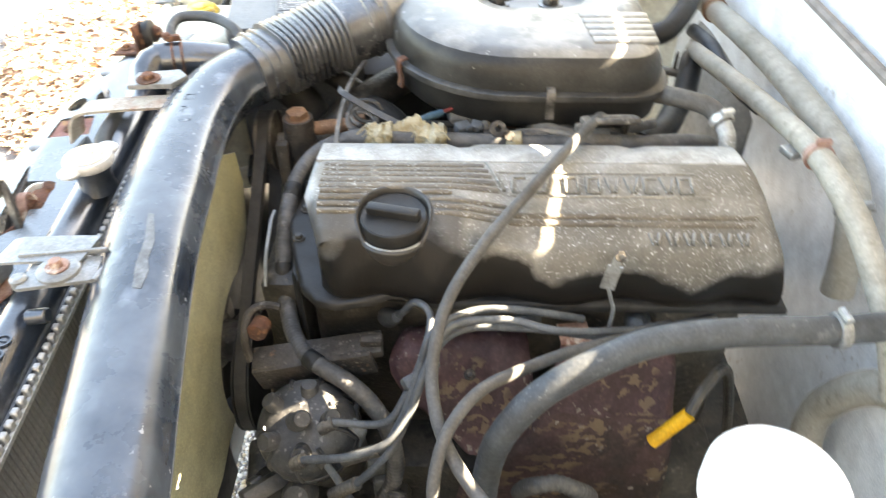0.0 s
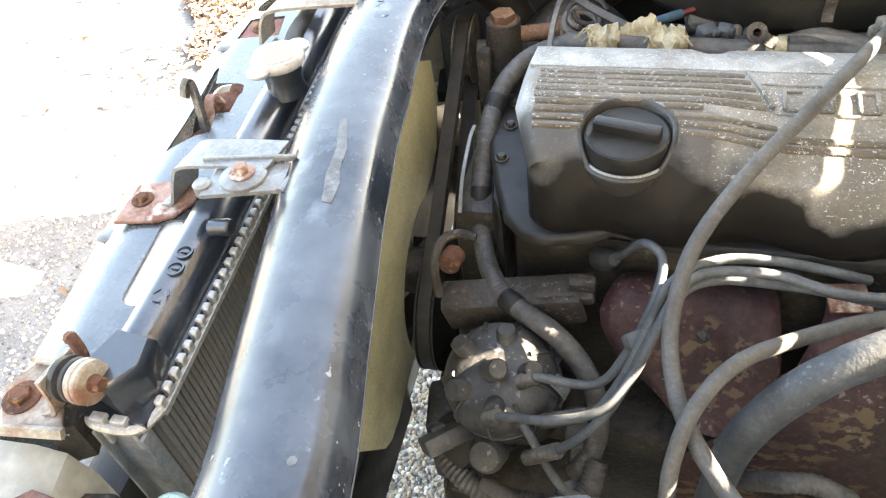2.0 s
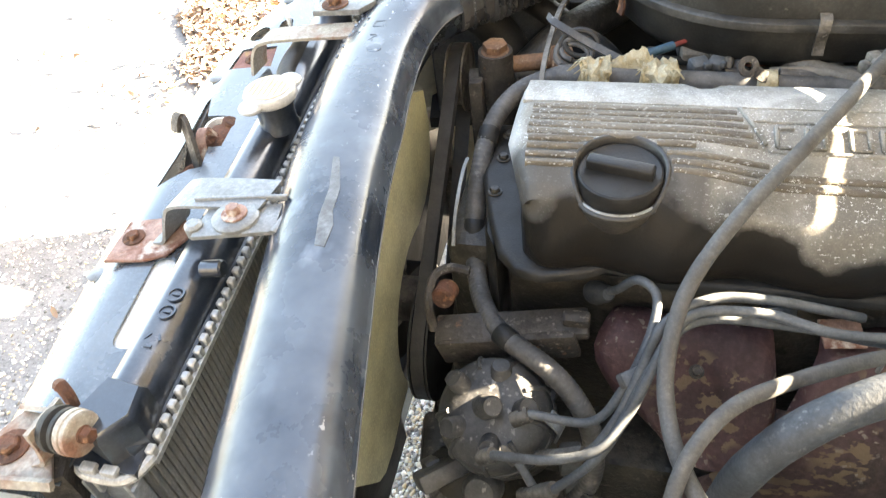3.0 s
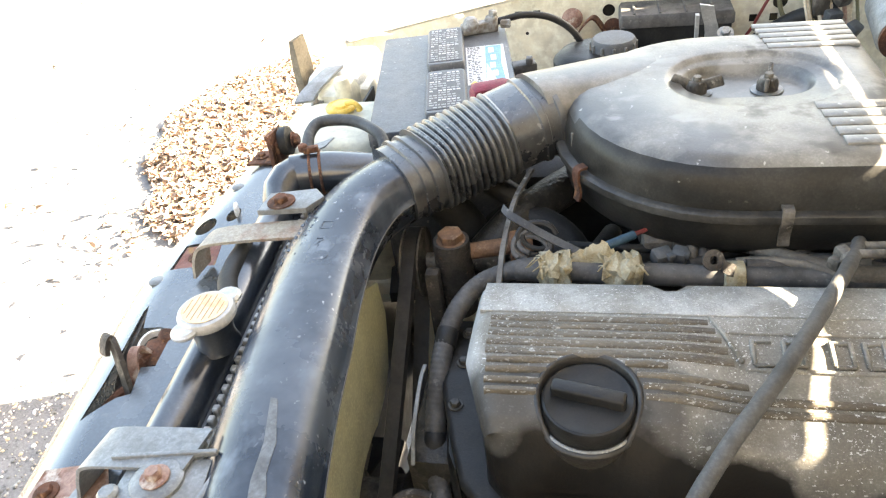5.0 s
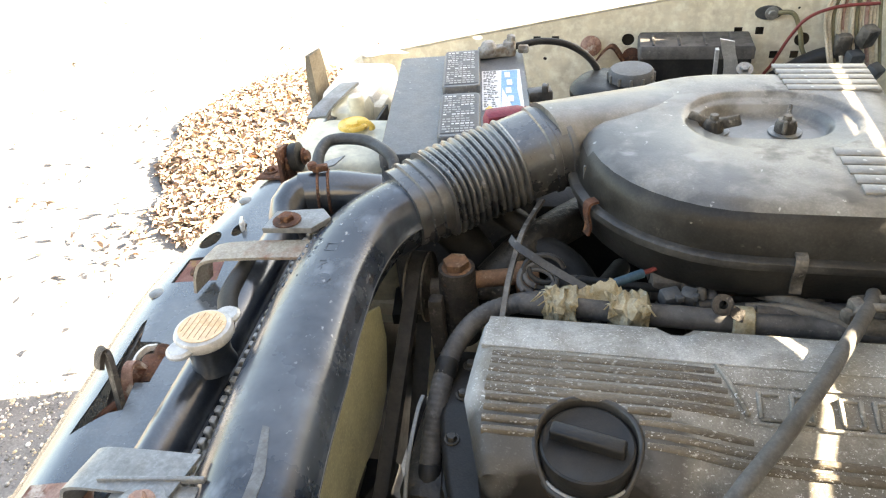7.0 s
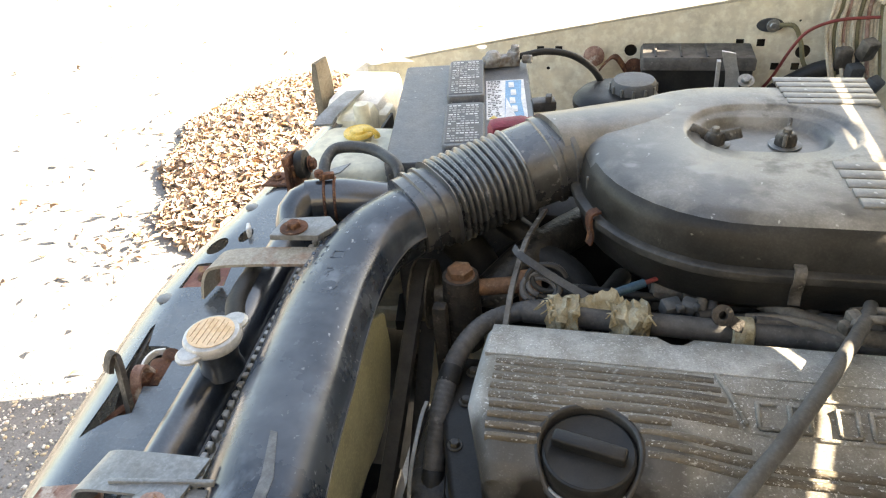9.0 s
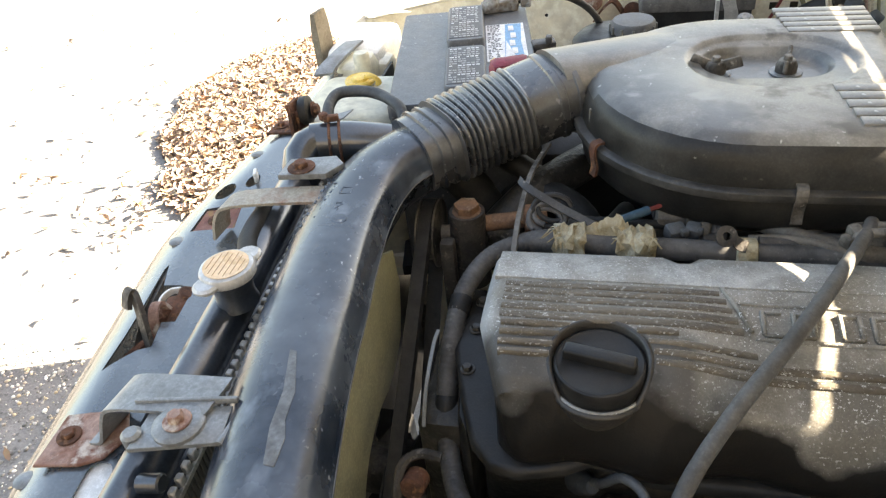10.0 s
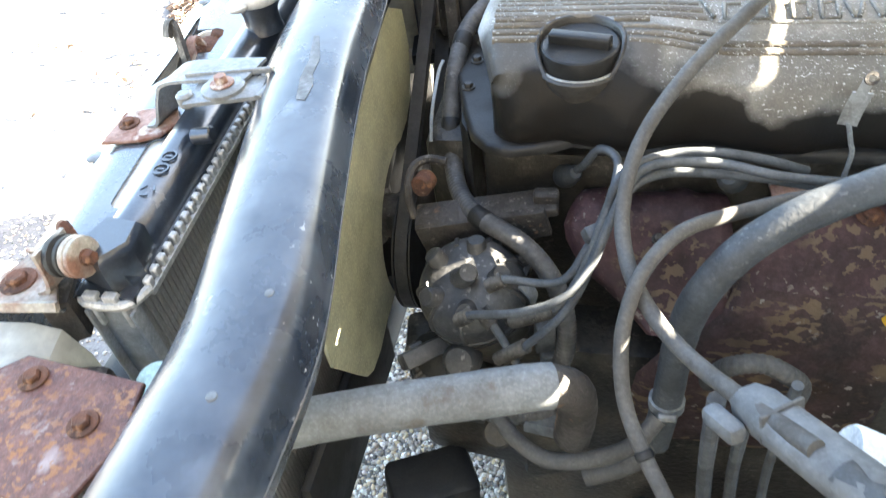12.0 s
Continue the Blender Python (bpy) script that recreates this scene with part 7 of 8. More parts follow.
solo("throttle_body", joined(cyl((0.09, 0.86, 0.70), 0.055, 0.10, (0, 0, 1), 24, 0.006), box((0.02, 0.78, 0.745), (0.05, 0.045, 0.05), 0.008), box((0.15, 0.765, 0.74), (0.06, 0.04, 0.04), 0.008)), M_GRIME, "grimy throttle body beneath the air cleaner", "engine part")
for pts, r, mt, lab in (
        ([(-0.16, 0.86, 0.75), (-0.12, 0.83, 0.795), (-0.07, 0.81, 0.785), (-0.04, 0.78, 0.745)], 0.016, M_BLACK, "dusty black hose below the bellows"),
        ([(-0.02, 0.82, 0.78), (-0.03, 0.77, 0.80), (-0.04, 0.735, 0.805), (-0.02, 0.71, 0.79)], 0.010, M_BLACK, "black hose under the air cleaner"),
        ([(0.10, 0.74, 0.81), (0.13, 0.715, 0.825), (0.16, 0.705, 0.83), (0.20, 0.70, 0.825)], 0.008, M_CONDUIT, "dusty hose beside the pipe"),
        ([(0.05, 0.73, 0.80), (0.09, 0.71, 0.825), (0.13, 0.70, 0.835), (0.18, 0.695, 0.838)], 0.0065, M_RUBBER_BROWN, "brown-grey thin hose beside the pipe"),
        ([(-0.20, 0.93, 0.80), (-0.15, 0.86, 0.82), (-0.10, 0.84, 0.79), (-0.06, 0.82, 0.74)], 0.014, M_BLACK, "black hose in the shade of the bellows"),
        ([(0.12, 0.78, 0.80), (0.15, 0.745, 0.818), (0.19, 0.715, 0.822), (0.25, 0.70, 0.815)], 0.0085, M_HOSE_DUST, "brown dusty hose under the air cleaner"),
        ([(0.16, 0.76, 0.79), (0.19, 0.735, 0.812), (0.22, 0.745, 0.815), (0.25, 0.78, 0.80)], 0.006, M_CONDUIT, "dark thin hose under the air cleaner"),
        ([(0.22, 0.72, 0.80), (0.19, 0.70, 0.822), (0.15, 0.692, 0.828), (0.11, 0.70, 0.818)], 0.007, M_BLACK, "black hose crossing below the cable"),
        ([(0.02, 0.76, 0.79), (0.05, 0.742, 0.812), (0.09, 0.738, 0.815), (0.13, 0.752, 0.80)], 0.006, M_BLACK, "black wire loom under the air cleaner"),
        ([(-0.09, 0.80, 0.77), (-0.06, 0.765, 0.80), (-0.03, 0.748, 0.808), (0.01, 0.75, 0.80)], 0.007, M_CONDUIT, "dusty loom behind the taped pipe"),
        ([(-0.06, 0.75, 0.815), (-0.03, 0.73, 0.828), (0.0, 0.725, 0.83), (0.04, 0.735, 0.82)], 0.004, M_BLACK, "thin black wire under the air cleaner")):
    solo("engine_hose", hose(pts, r, 12), mt, lab, "hose")
bw = thing("blue_wire", (-0.01, 0.72, 0.81), "blue wire with a bare red tip", "wire")
part("wire", hose([(-0.052, 0.697, 0.838), (-0.028, 0.706, 0.846), (-0.018, 0.712, 0.847), (-0.004, 0.722, 0.847)], 0.0042, 10), M_BLUE_WIRE, bw)
part("tip", hose([(-0.006, 0.721, 0.847), (0.002, 0.725, 0.848), (0.010, 0.730, 0.849)], 0.0022, 6), M_RED_WIRE, bw)
for x, y, z, size, turn, mt, lab in ((0.019, 0.702, 0.838, (0.017, 0.014, 0.014), 25, M_LEAD, "dusty blue grey wiring plug behind the rail"), (0.034, 0.704, 0.838, (0.013, 0.013, 0.015), -20, M_LEAD, "small dusty grey wiring plug behind the rail"), (0.022, 0.738, 0.828, (0.036, 0.026, 0.026), 4, M_HOSE_DUST, "grey brown plug block under the air cleaner"), (0.008, 0.748, 0.832, (0.014, 0.014, 0.016), 10, M_CONDUIT, "black wiring plug under the air cleaner"), (0.066, 0.736, 0.832, (0.030, 0.020, 0.016), 8, M_RUST_RED, "dull red plug under the air cleaner")):
    solo("wiring_plug", joined(box((x, y, z), size, 0.0025, turn, 12), box((x + 0.4 * size[0], y - 0.4 * size[1], z + 0.3 * size[2]), (0.4 * size[0], 0.5 * size[1], 0.4 * size[2]), 0.0015, turn)), mt, lab, "connector")

# ---- rear: breather hose and pipes on the firewall ----
br = thing("breather_hose", (0.24, 0.68, 0.82), "grey breather hose from the air cleaner to the valve cover", "hose")
part("hose", hose([(0.192, 0.788, 0.832), (0.203, 0.770, 0.850), (0.228, 0.735, 0.866), (0.254, 0.707, 0.875), (0.280, 0.692, 0.873), (0.292, 0.672, 0.864)], 0.0102, 14), M_RUBBER_BROWN, br)
worm_clamp((0.228, 0.735, 0.866), (0.6, -0.7, 0.25), 0.0104, M_CRIMP, br)
worm_clamp((0.2900, 0.677, 0.8665), (0.3, -0.85, -0.4), 0.0104, M_CRIMP, br)
part("fitting", hose([(0.290, 0.676, 0.866), (0.294, 0.660, 0.857), (0.294, 0.650, 0.842)], 0.0088, 12), M_ALU_PALE, br, "pale aluminium fitting")
p1 = thing("heater_hose", (0.35, 0.70, 0.80), "dusty tan heater hose with an open bracket ring", "hose")
part("hose", hose([(0.352, 1.00, 0.792), (0.354, 0.90, 0.815), (0.357, 0.76, 0.846), (0.360, 0.62, 0.872), (0.362, 0.545, 0.872), (0.368, 0.49, 0.855), (0.38, 0.43, 0.81), (0.39, 0.40, 0.76)], 0.0118, 14), M_PIPE_TAN, p1)
part("ring", turned([(0.018, -0.005), (0.022, -0.004), (0.022, 0.004), (0.018, 0.005)], (0.345, 0.985, 0.775), (0.7, -0.5, 0.3), 22), M_RUBBER_BROWN, p1)
worm_clamp((0.3605, 0.600, 0.8735), (0, -1, 0), 0.0122, M_RUST_PALE, p1)
part("fixing", box((0.352, 0.632, 0.858), (0.02, 0.02, 0.008), 0.002, 20), M_STEEL, p1)
p2 = thing("heater_pipe", (0.41, 0.80, 0.80), "thick pale tan heater pipe along the firewall", "pipe")
part("pipe", hose([(0.40, 1.18, 0.800), (0.405, 1.08, 0.812), (0.410, 0.92, 0.832), (0.410, 0.78, 0.845), (0.410, 0.66, 0.846), (0.408, 0.60, 0.832), (0.405, 0.565, 0.795), (0.405, 0.55, 0.74)], 0.0160, 18), M_PIPE_TAN, p2)
worm_clamp((0.407, 0.585, 0.822), (0, 0.75, 0.6), 0.0165, M_STEEL, p2)
part("band", turned([(0.0162, -0.008), (0.0185, -0.007), (0.0185, 0.007), (0.0162, 0.008)], (0.4035, 1.10, 0.810), (0.03, 1, -0.12), 20), M_RUST_ORANGE, p2, "rusty orange pipe band")
solo("rear_hose", hose([(0.350, 0.990, 0.782), (0.344, 0.972, 0.768), (0.328, 0.925, 0.758), (0.302, 0.87, 0.764), (0.275, 0.81, 0.775), (0.24, 0.77, 0.775)], 0.017, 16), M_BLACK, "thick black hose curving below the air cleaner", "hose")
for pts, r, mt, lab in (
        ([(0.19, 0.775, 0.825), (0.161, 0.750, 0.823), (0.136, 0.730, 0.816), (0.11, 0.715, 0.80)], 0.006, M_RUBBER_BROWN, "dusty brown hose rising to the rail"),
        ([(0.02, 0.79, 0.79), (0.05, 0.752, 0.805), (0.06, 0.715, 0.826), (0.04, 0.70, 0.832)], 0.005, M_CONDUIT, "grey wire loom looping under the lid"),
        ([(-0.150, 0.79, 0.775), (-0.120, 0.820, 0.795), (-0.094, 0.850, 0.800), (-0.060, 0.893, 0.800)], 0.021, M_GRIME, "thick brown grey hose behind the thermostat"),
        ([(0.062, 0.752, 0.822), (0.092, 0.730, 0.832), (0.106, 0.718, 0.834), (0.118, 0.705, 0.835), (0.134, 0.695, 0.836), (0.156, 0.684, 0.836), (0.19, 0.684, 0.832)], 0.0085, M_HOSE_DUST, "thick dusty brown hose joining the rail"),
        ([(0.172, 0.752, 0.828), (0.150, 0.732, 0.832), (0.128, 0.708, 0.834), (0.112, 0.694, 0.830)], 0.0050, M_HOSE_DUST, "thin dusty brown hose rising under the lid"),
        ([(0.078, 0.696, 0.838), (0.105, 0.694, 0.841), (0.130, 0.688, 0.841), (0.152, 0.680, 0.838)], 0.0036, M_HOSE_DUST, "thin dusty tube along the rail"),
        ([(0.046, 0.740, 0.800), (0.046, 0.722, 0.825), (0.045, 0.716, 0.836), (0.043, 0.706, 0.832)], 0.0055, M_HOSE_DUST, "short upright brown tube behind the rail"),
        ([(0.056, 0.744, 0.800), (0.056, 0.726, 0.825), (0.055, 0.719, 0.834), (0.052, 0.706, 0.828)], 0.0045, M_CONDUIT, "short upright dark tube behind the rail")):
    solo("engine_hose", hose(pts, r, 12), mt, lab, "hose")
solo("heater_tube", hose([(0.36, 1.05, 0.80), (0.375, 0.99, 0.80), (0.385, 0.95, 0.785), (0.41, 0.93, 0.76), (0.44, 0.92, 0.74)], 0.010, 12), M_RUBBER, "blue-grey heater tube on the firewall", "hose")
solo("black_elbow", hose([(0.27, 1.02, 0.80), (0.31, 1.01, 0.815), (0.345, 1.06, 0.825), (0.37, 1.12, 0.82)], 0.016, 14), M_BLACK, "black rubber elbow behind the air cleaner", "hose")
mot = thing("wiper_motor", (0.34, 1.16, 0.80), "grey cylindrical motor with a rusty end plate", "motor")
part("can", turned([(0.029, 0), (0.032, 0.004), (0.032, 0.09), (0.028, 0.10)], (0.338, 1.145, 0.850), (0.1, 1, 0.15), 30), M_BRACKET, mot)
part("end_plate", turned([(0.0295, -0.006), (0.0295, 0), (0.019, 0.001)], (0.338, 1.143, 0.850), (0.1, 1, 0.15), 30), M_RUST, mot, "rusty round end plate")
part("end_plate", turned([(0.010, -0.012), (0.015, -0.010), (0.016, -0.006), (0.016, 0.0)], (0.338, 1.143, 0.850), (0.1, 1, 0.15), 22), M_RUST_PALE, mot)
part("arm", box((0.368, 1.14, 0.862), (0.055, 0.01, 0.034), 0.006), M_RUST, mot)
fh = thing("firewall_hose", (0.41, 0.46, 0.50), "thick grey tan hose low on the firewall", "hose")
part("hose", hose([(0.430, 0.31, 0.79), (0.415, 0.36, 0.775), (0.400, 0.424, 0.743), (0.395, 0.462, 0.687), (0.395, 0.481, 0.627), (0.400, 0.477, 0.570), (0.410, 0.46, 0.50)], 0.0170, 18), M_PIPE_TAN, fh)
worm_clamp((0.409, 0.385, 0.765), (-0.25, 0.85, -0.45), 0.0174, M_STEEL, fh)

# ---- battery ----
bat = thing("battery", (-0.22, 1.06, 0.66), "dusty dark car battery with printed labels and corroded terminal", "battery")
BT = pose(-0.333, 1.165, 0.0, 0, 0, 9.7)


def on_battery(bm):
    return moved(bm, BT)


part("case", on_battery(prism([(0.004, -0.30), (0.168, -0.30), (0.172, -0.296), (0.172, -0.004), (0.168, 0), (0.004, 0), (0, -0.004), (0, -0.296)], [(0.003, 0.66), (0.002, 0.663), (0.001, 0.858), (0, 0.860), (0, 0.874), (0.0015, 0.876)])), M_BATTERY, bat)
for v0, v1 in ((-0.015, -0.145), (-0.165, -0.285)):
    cov = part("vent_cover", on_battery(prism(rounded(0.064, v1, 0.112, v0, 0.007, 3), [(0, 0.875), (0, 0.885), (0.0015, 0.887)])), M_BATTERY, bat, "raised vent cover with a grey label")
    part("label", on_battery(box((0.088, (v0 + v1) / 2, 0.8873), (0.042, abs(v1 - v0) - 0.016, 0.0006))), M_VENT, cov)
    for j in range(16):
        u = 0.0690
        v = v0 - 0.0115 - j * (abs(v1 - v0) - 0.023) / 15
        while u < 0.1045:
            w = 0.0022 + 0.0031 * ((j * 7 + int(u * 4000)) % 5) / 4
            if (j * 5 + int(u * 1000)) % 6:
                part("print_line", on_battery(box((u + w / 2, v, 0.8878), (w, 0.0026, 0.0003))), M_INK_PALE if j % 4 else M_LABEL_WHITE, cov)
            u += w + 0.0014
lab = part("label", on_battery(box((0.139, -0.135, 0.8765), (0.050, 0.125, 0.0008))), M_LABEL_WHITE, bat, "white and blue printed label")
part("blue_field", on_battery(prism([(0.136, -0.195), (0.160, -0.195), (0.158, -0.14), (0.161, -0.076), (0.140, -0.076)], [(0, 0.8769), (0, 0.8774)])), M_LABEL_BLUE, lab)
rnd = random.Random(21)
for k in range(22):
    v = -0.077 - 0.0053 * k
    u = 0.1160
    while u < 0.130:
        w = rnd.uniform(0.0020, 0.0048)
        if rnd.random() < 0.85:
            part("print_line", on_battery(box((u + w / 2, v, 0.8772), (w, 0.0019 + 0.0012 * (k % 5 == 0), 0.0003))), M_VENT, lab)
        u += w + 0.0012
for k in range(4):
    part("print_line", on_battery(box((0.147 + 0.002 * (k % 2), -0.092 - 0.026 * k, 0.8777), (0.007, 0.018, 0.0004))), M_LABEL_WHITE, lab)
part("white_wedge", on_battery(prism([(0.1365, -0.1945), (0.150, -0.1945), (0.1395, -0.135)], [(0, 0.8775), (0, 0.8779)])), M_LABEL_WHITE, lab)
part("warning_mark", on_battery(prism([(0.117, -0.196), (0.128, -0.196), (0.1225, -0.186)], [(0, 0.8769), (0, 0.8774)])), M_YELLOW, lab)
term = thing("battery_clamp", (-0.20, 1.17, 0.875), "corroded battery clamp with white deposits", "clamp")
part("clamp", on_battery(joined(box((0.130, -0.018, 0.884), (0.042, 0.020, 0.015), 0.005, 8), turned([(0.012, 0), (0.013, 0.005), (0.009, 0.013), (0.007, 0.015)], (0.124, -0.020, 0.884), (0, 0, 1), 14), box((0.153, -0.014, 0.886), (0.018, 0.017, 0.022), 0.004, -10), cyl((0.155, -0.014, 0.895), 0.0065, 0.009, (0.1, 0, 1), 6), cyl((0.165, -0.020, 0.886), 0.006, 0.014, (1, -0.2, 0), 6))), M_CORROSION, term)
solo("battery_cable", hose([(-0.176, 1.178, 0.887), (-0.135, 1.192, 0.890), (-0.095, 1.198, 0.880), (-0.062, 1.196, 0.852), (-0.048, 1.19, 0.80), (-0.05, 1.18, 0.74)], 0.0048, 12), M_BLACK, "black battery cable curving down to the body", "cable")
solo("red_boot", on_battery(joined(box((0.140, -0.268, 0.893), (0.048, 0.030, 0.030), 0.009, 10), box((0.172, -0.260, 0.895), (0.036, 0.020, 0.018), 0.007, -12))), M_RED, "red rubber boot on the battery terminal", "terminal boot")
solo("wiring_plug", joined(box((-0.125, 1.05, 0.872), (0.03, 0.02, 0.014), 0.003, 15), box((-0.118, 1.045, 0.882), (0.008, 0.012, 0.010), 0.002)), M_CONDUIT, "small black plug beside the battery", "connector")
solo("battery_tray", on_battery(prism([(-0.01, -0.31), (0.182, -0.31), (0.182, 0.01), (-0.01, 0.01)], [(0, 0.645), (0, 0.660)])), M_BLACK, "black tray under the battery", "tray")
solo("tray_support", joined(box((-0.24, 1.02, 0.53), (0.10, 0.16, 0.225), 0.01), box((-0.24, 1.05, 0.632), (0.20, 0.30, 0.022), 0.004)), M_CREAM, "cream painted battery tray support", "bracket")

# ---- washer bottle ----
wb = thing("washer_bottle", (-0.35, 0.98, 0.60), "milky washer bottle with a yellow cap", "bottle")
part("tank", prism(rounded(-0.424, 0.905, -0.290, 1.050, 0.028), [(0.006, 0.60), (0, 0.61), (0, 0.815), (0.003, 0.829), (0.010, 0.838), (0.022, 0.842)]), M_BOTTLE, wb, smooth=60)
part("neck", joined(prism(rounded(-0.415, 1.045, -0.365, 1.125, 0.018), [(0.004, 0.62), (0, 0.63), (0, 0.828), (0.006, 0.842), (0.014, 0.846)]), turned([(0.012, 0), (0.011, 0.022), (0.009, 0.026)], (-0.372, 1.06, 0.838), (0, 0, 1), 14)), M_BOTTLE, wb)
part("filler", cyl((-0.358, 1.004, 0.838), 0.016, 0.012, (0, 0, 1), 24), M_BOTTLE, wb)
part("cap", joined(turned([(0.0190, 0), (0.0205, 0.001), (0.0205, 0.004), (0.0190, 0.0055), (0.0175, 0.0045), (0.0120, 0.0045), (0.0105, 0.0075), (0.006, 0.008)], (-0.358, 1.004, 0.846), (0, 0, 1), 28), hose([(-0.348, 0.998, 0.856), (-0.336, 0.992, 0.859), (-0.329, 0.993, 0.851), (-0.334, 0.999, 0.846)], 0.0032, 8)), M_YELLOW, wb, "yellow plastic cap with a pull tab")
part("flap", strap([(-0.404, 1.130, 0.852), (-0.409, 1.090, 0.853), (-0.416, 1.045, 0.850), (-0.419, 1.030, 0.845)], 0.026, 0.004, (1, 0.25, 0), 4), M_BRACKET, wb, "grey rubber flap")

# ---- far side: steering fluid reservoir, relay box, cables ----
ps = thing("steering_reservoir", (-0.02, 1.16, 0.74), "dusty blue-black fluid reservoir with a ribbed cap", "reservoir")
part("body", turned([(0.050, 0), (0.056, 0.004), (0.058, 0.082), (0.0595, 0.086), (0.0590, 0.092), (0.050, 0.101), (0.034, 0.104)], (-0.036, 1.158, 0.745), (0, 0, 1), 30), M_CAP, ps)
ps_cap = part("cap", turned([(0.030, 0), (0.030, 0.014), (0.027, 0.018), (0.008, 0.0185)], (-0.014, 1.158, 0.846), (0, 0, 1), 30), M_VENT, ps, "grey ribbed cap")
for q in range(0, 360, 30):
    part("grip_rib", box((-0.014 + 0.030 * math.cos(radians(q)), 1.158 + 0.030 * math.sin(radians(q)), 0.853), (0.004, 0.004, 0.012), 0.0008, q, seg=1), M_AIR, ps_cap)
part("outlet", cyl((-0.02, 1.11, 0.77), 0.012, 0.03, (0, -1, 0), 12), M_BLACK, ps)
solo("fluid_hose", hose([(-0.02, 1.09, 0.77), (-0.01, 1.05, 0.75), (0.02, 1.0, 0.68), (0.03, 0.95, 0.58)], 0.011, 10), M_BLACK, "black hose from the fluid reservoir", "hose")
solo("reservoir_stay", joined(box((-0.03, 1.26, 0.77), (0.03, 0.24, 0.008), 0.002), box((-0.03, 1.21, 0.76), (0.04, 0.008, 0.05), 0.002)), M_RUST, "brown steel stay between reservoir and inner fender", "bracket")
rb = thing("relay_box", (0.08, 1.34, 0.74), "black plastic relay box on the inner fender", "relay box")
part("case", prism(rounded(0.001, 1.310, 0.163, 1.378, 0.006, 3), [(0.002, 0.730), (0, 0.733), (0, 0.823)]), M_BLACK, rb)
part("cover", prism(rounded(-0.002, 1.307, 0.166, 1.3785, 0.006, 3), [(0, 0.820), (0, 0.834), (0.003, 0.839)]), M_CONDUIT, rb, "dusty ribbed cover")
for k in range(4):
    part("rib", box((0.02 + 0.038 * k, 1.34, 0.840), (0.004, 0.055, 0.003), 0.001), M_CONDUIT, rb)
sb = thing("strut_bracket", (0.11, 1.27, 0.74), "pale bent steel bracket before the relay box", "bracket")
part("blade", strap([(0.117, 1.262, 0.865), (0.122, 1.265, 0.845), (0.128, 1.268, 0.82), (0.13, 1.27, 0.74)], 0.020, 0.003, (1, 0, -0.2), 3), M_RADCAP, sb)
part("blade", strap([(0.106, 1.268, 0.85), (0.107, 1.268, 0.80), (0.107, 1.27, 0.74)], 0.005, 0.010, (1, 0, 0), 3), M_RADCAP, sb)
part("nut", bolt((0.146, 1.262, 0.822), (0, -0.5, 0.8), 0.007, 0.006), M_STEEL, sb)
horn = thing("hose_clips", (-0.06, 1.34, 0.78), "rusty brown clips on the inner fender", "clip")
part("disc", turned([(0.016, 0), (0.017, 0.003), (0.012, 0.006), (0.006, 0.008)], (-0.075, 1.376, 0.818), (0, -1, 0.1), 20), M_RUST_PALE, horn)
part("disc", turned([(0.014, 0), (0.015, 0.003), (0.010, 0.006)], (-0.010, 1.376, 0.800), (0, -1, 0.1), 20), M_RUST, horn)
part("strip", strap([(-0.07, 1.365, 0.79), (-0.055, 1.355, 0.815), (-0.04, 1.36, 0.822), (-0.022, 1.37, 0.795)], 0.018, 0.003, (0.2, 1, 0)), M_RUST, horn)
gl = thing("ground_lead", (0.19, 1.37, 0.86), "olive earth lead bolted to the inner fender", "wire")
part("lug", joined(prism(ellipse(0.186, 0.864, 0.020, 0.011, 18), [(0, 0), (0.0005, 0.002)]),), M_RUBBER, gl)
gl_lug = gl.children[0]
gl_lug.rotation_euler = (radians(90), 0, 0)
gl_lug.location = Vector((0.188, 1.3785, 0.866)) - gl.location
part("screw", bolt((0.192, 1.376, 0.866), (0, -1, 0), 0.006, 0.004), M_STEEL, gl)
part("wire", hose([(0.200, 1.372, 0.868), (0.220, 1.366, 0.868), (0.232, 1.36, 0.845), (0.240, 1.35, 0.815), (0.262, 1.33, 0.79), (0.30, 1.31, 0.785)], 0.0034, 8), M_OLIVE_WIRE, gl)
solo("red_wire", hose([(0.175, 1.335, 0.77), (0.195, 1.335, 0.80), (0.215, 1.335, 0.845), (0.235, 1.335, 0.872), (0.27, 1.33, 0.888), (0.32, 1.32, 0.895)], 0.0024, 8), M_RED_WIRE, "thin red wire across the inner fender", "wire")
solo("black_conduit", hose([(0.20, 1.345, 0.77), (0.24, 1.34, 0.80), (0.27, 1.335, 0.815), (0.31, 1.33, 0.825)], 0.013, 12), M_BLACK, "black conduit along the inner fender", "wiring conduit")
pb2 = thing("plug_cluster", (0.30, 1.31, 0.80), "cluster of dusty grey wiring plugs", "connector")
for k, (x, y, z) in enumerate(((0.285, 1.325, 0.835), (0.30, 1.31, 0.815), (0.312, 1.315, 0.85), (0.325, 1.30, 0.80), (0.30, 1.29, 0.785))):
    part("plug", box((x, y, z), (0.022, 0.020, 0.030), 0.004, 15 * k, 10 * k), M_RUBBER if k % 2 else M_GRIME_GREY, pb2)
M_WIRE_PALE = surface("pale dusty wire", (0.62, 0.55, 0.43), (0.46, 0.39, 0.29), 30, rough=0.6, bump=0.05)
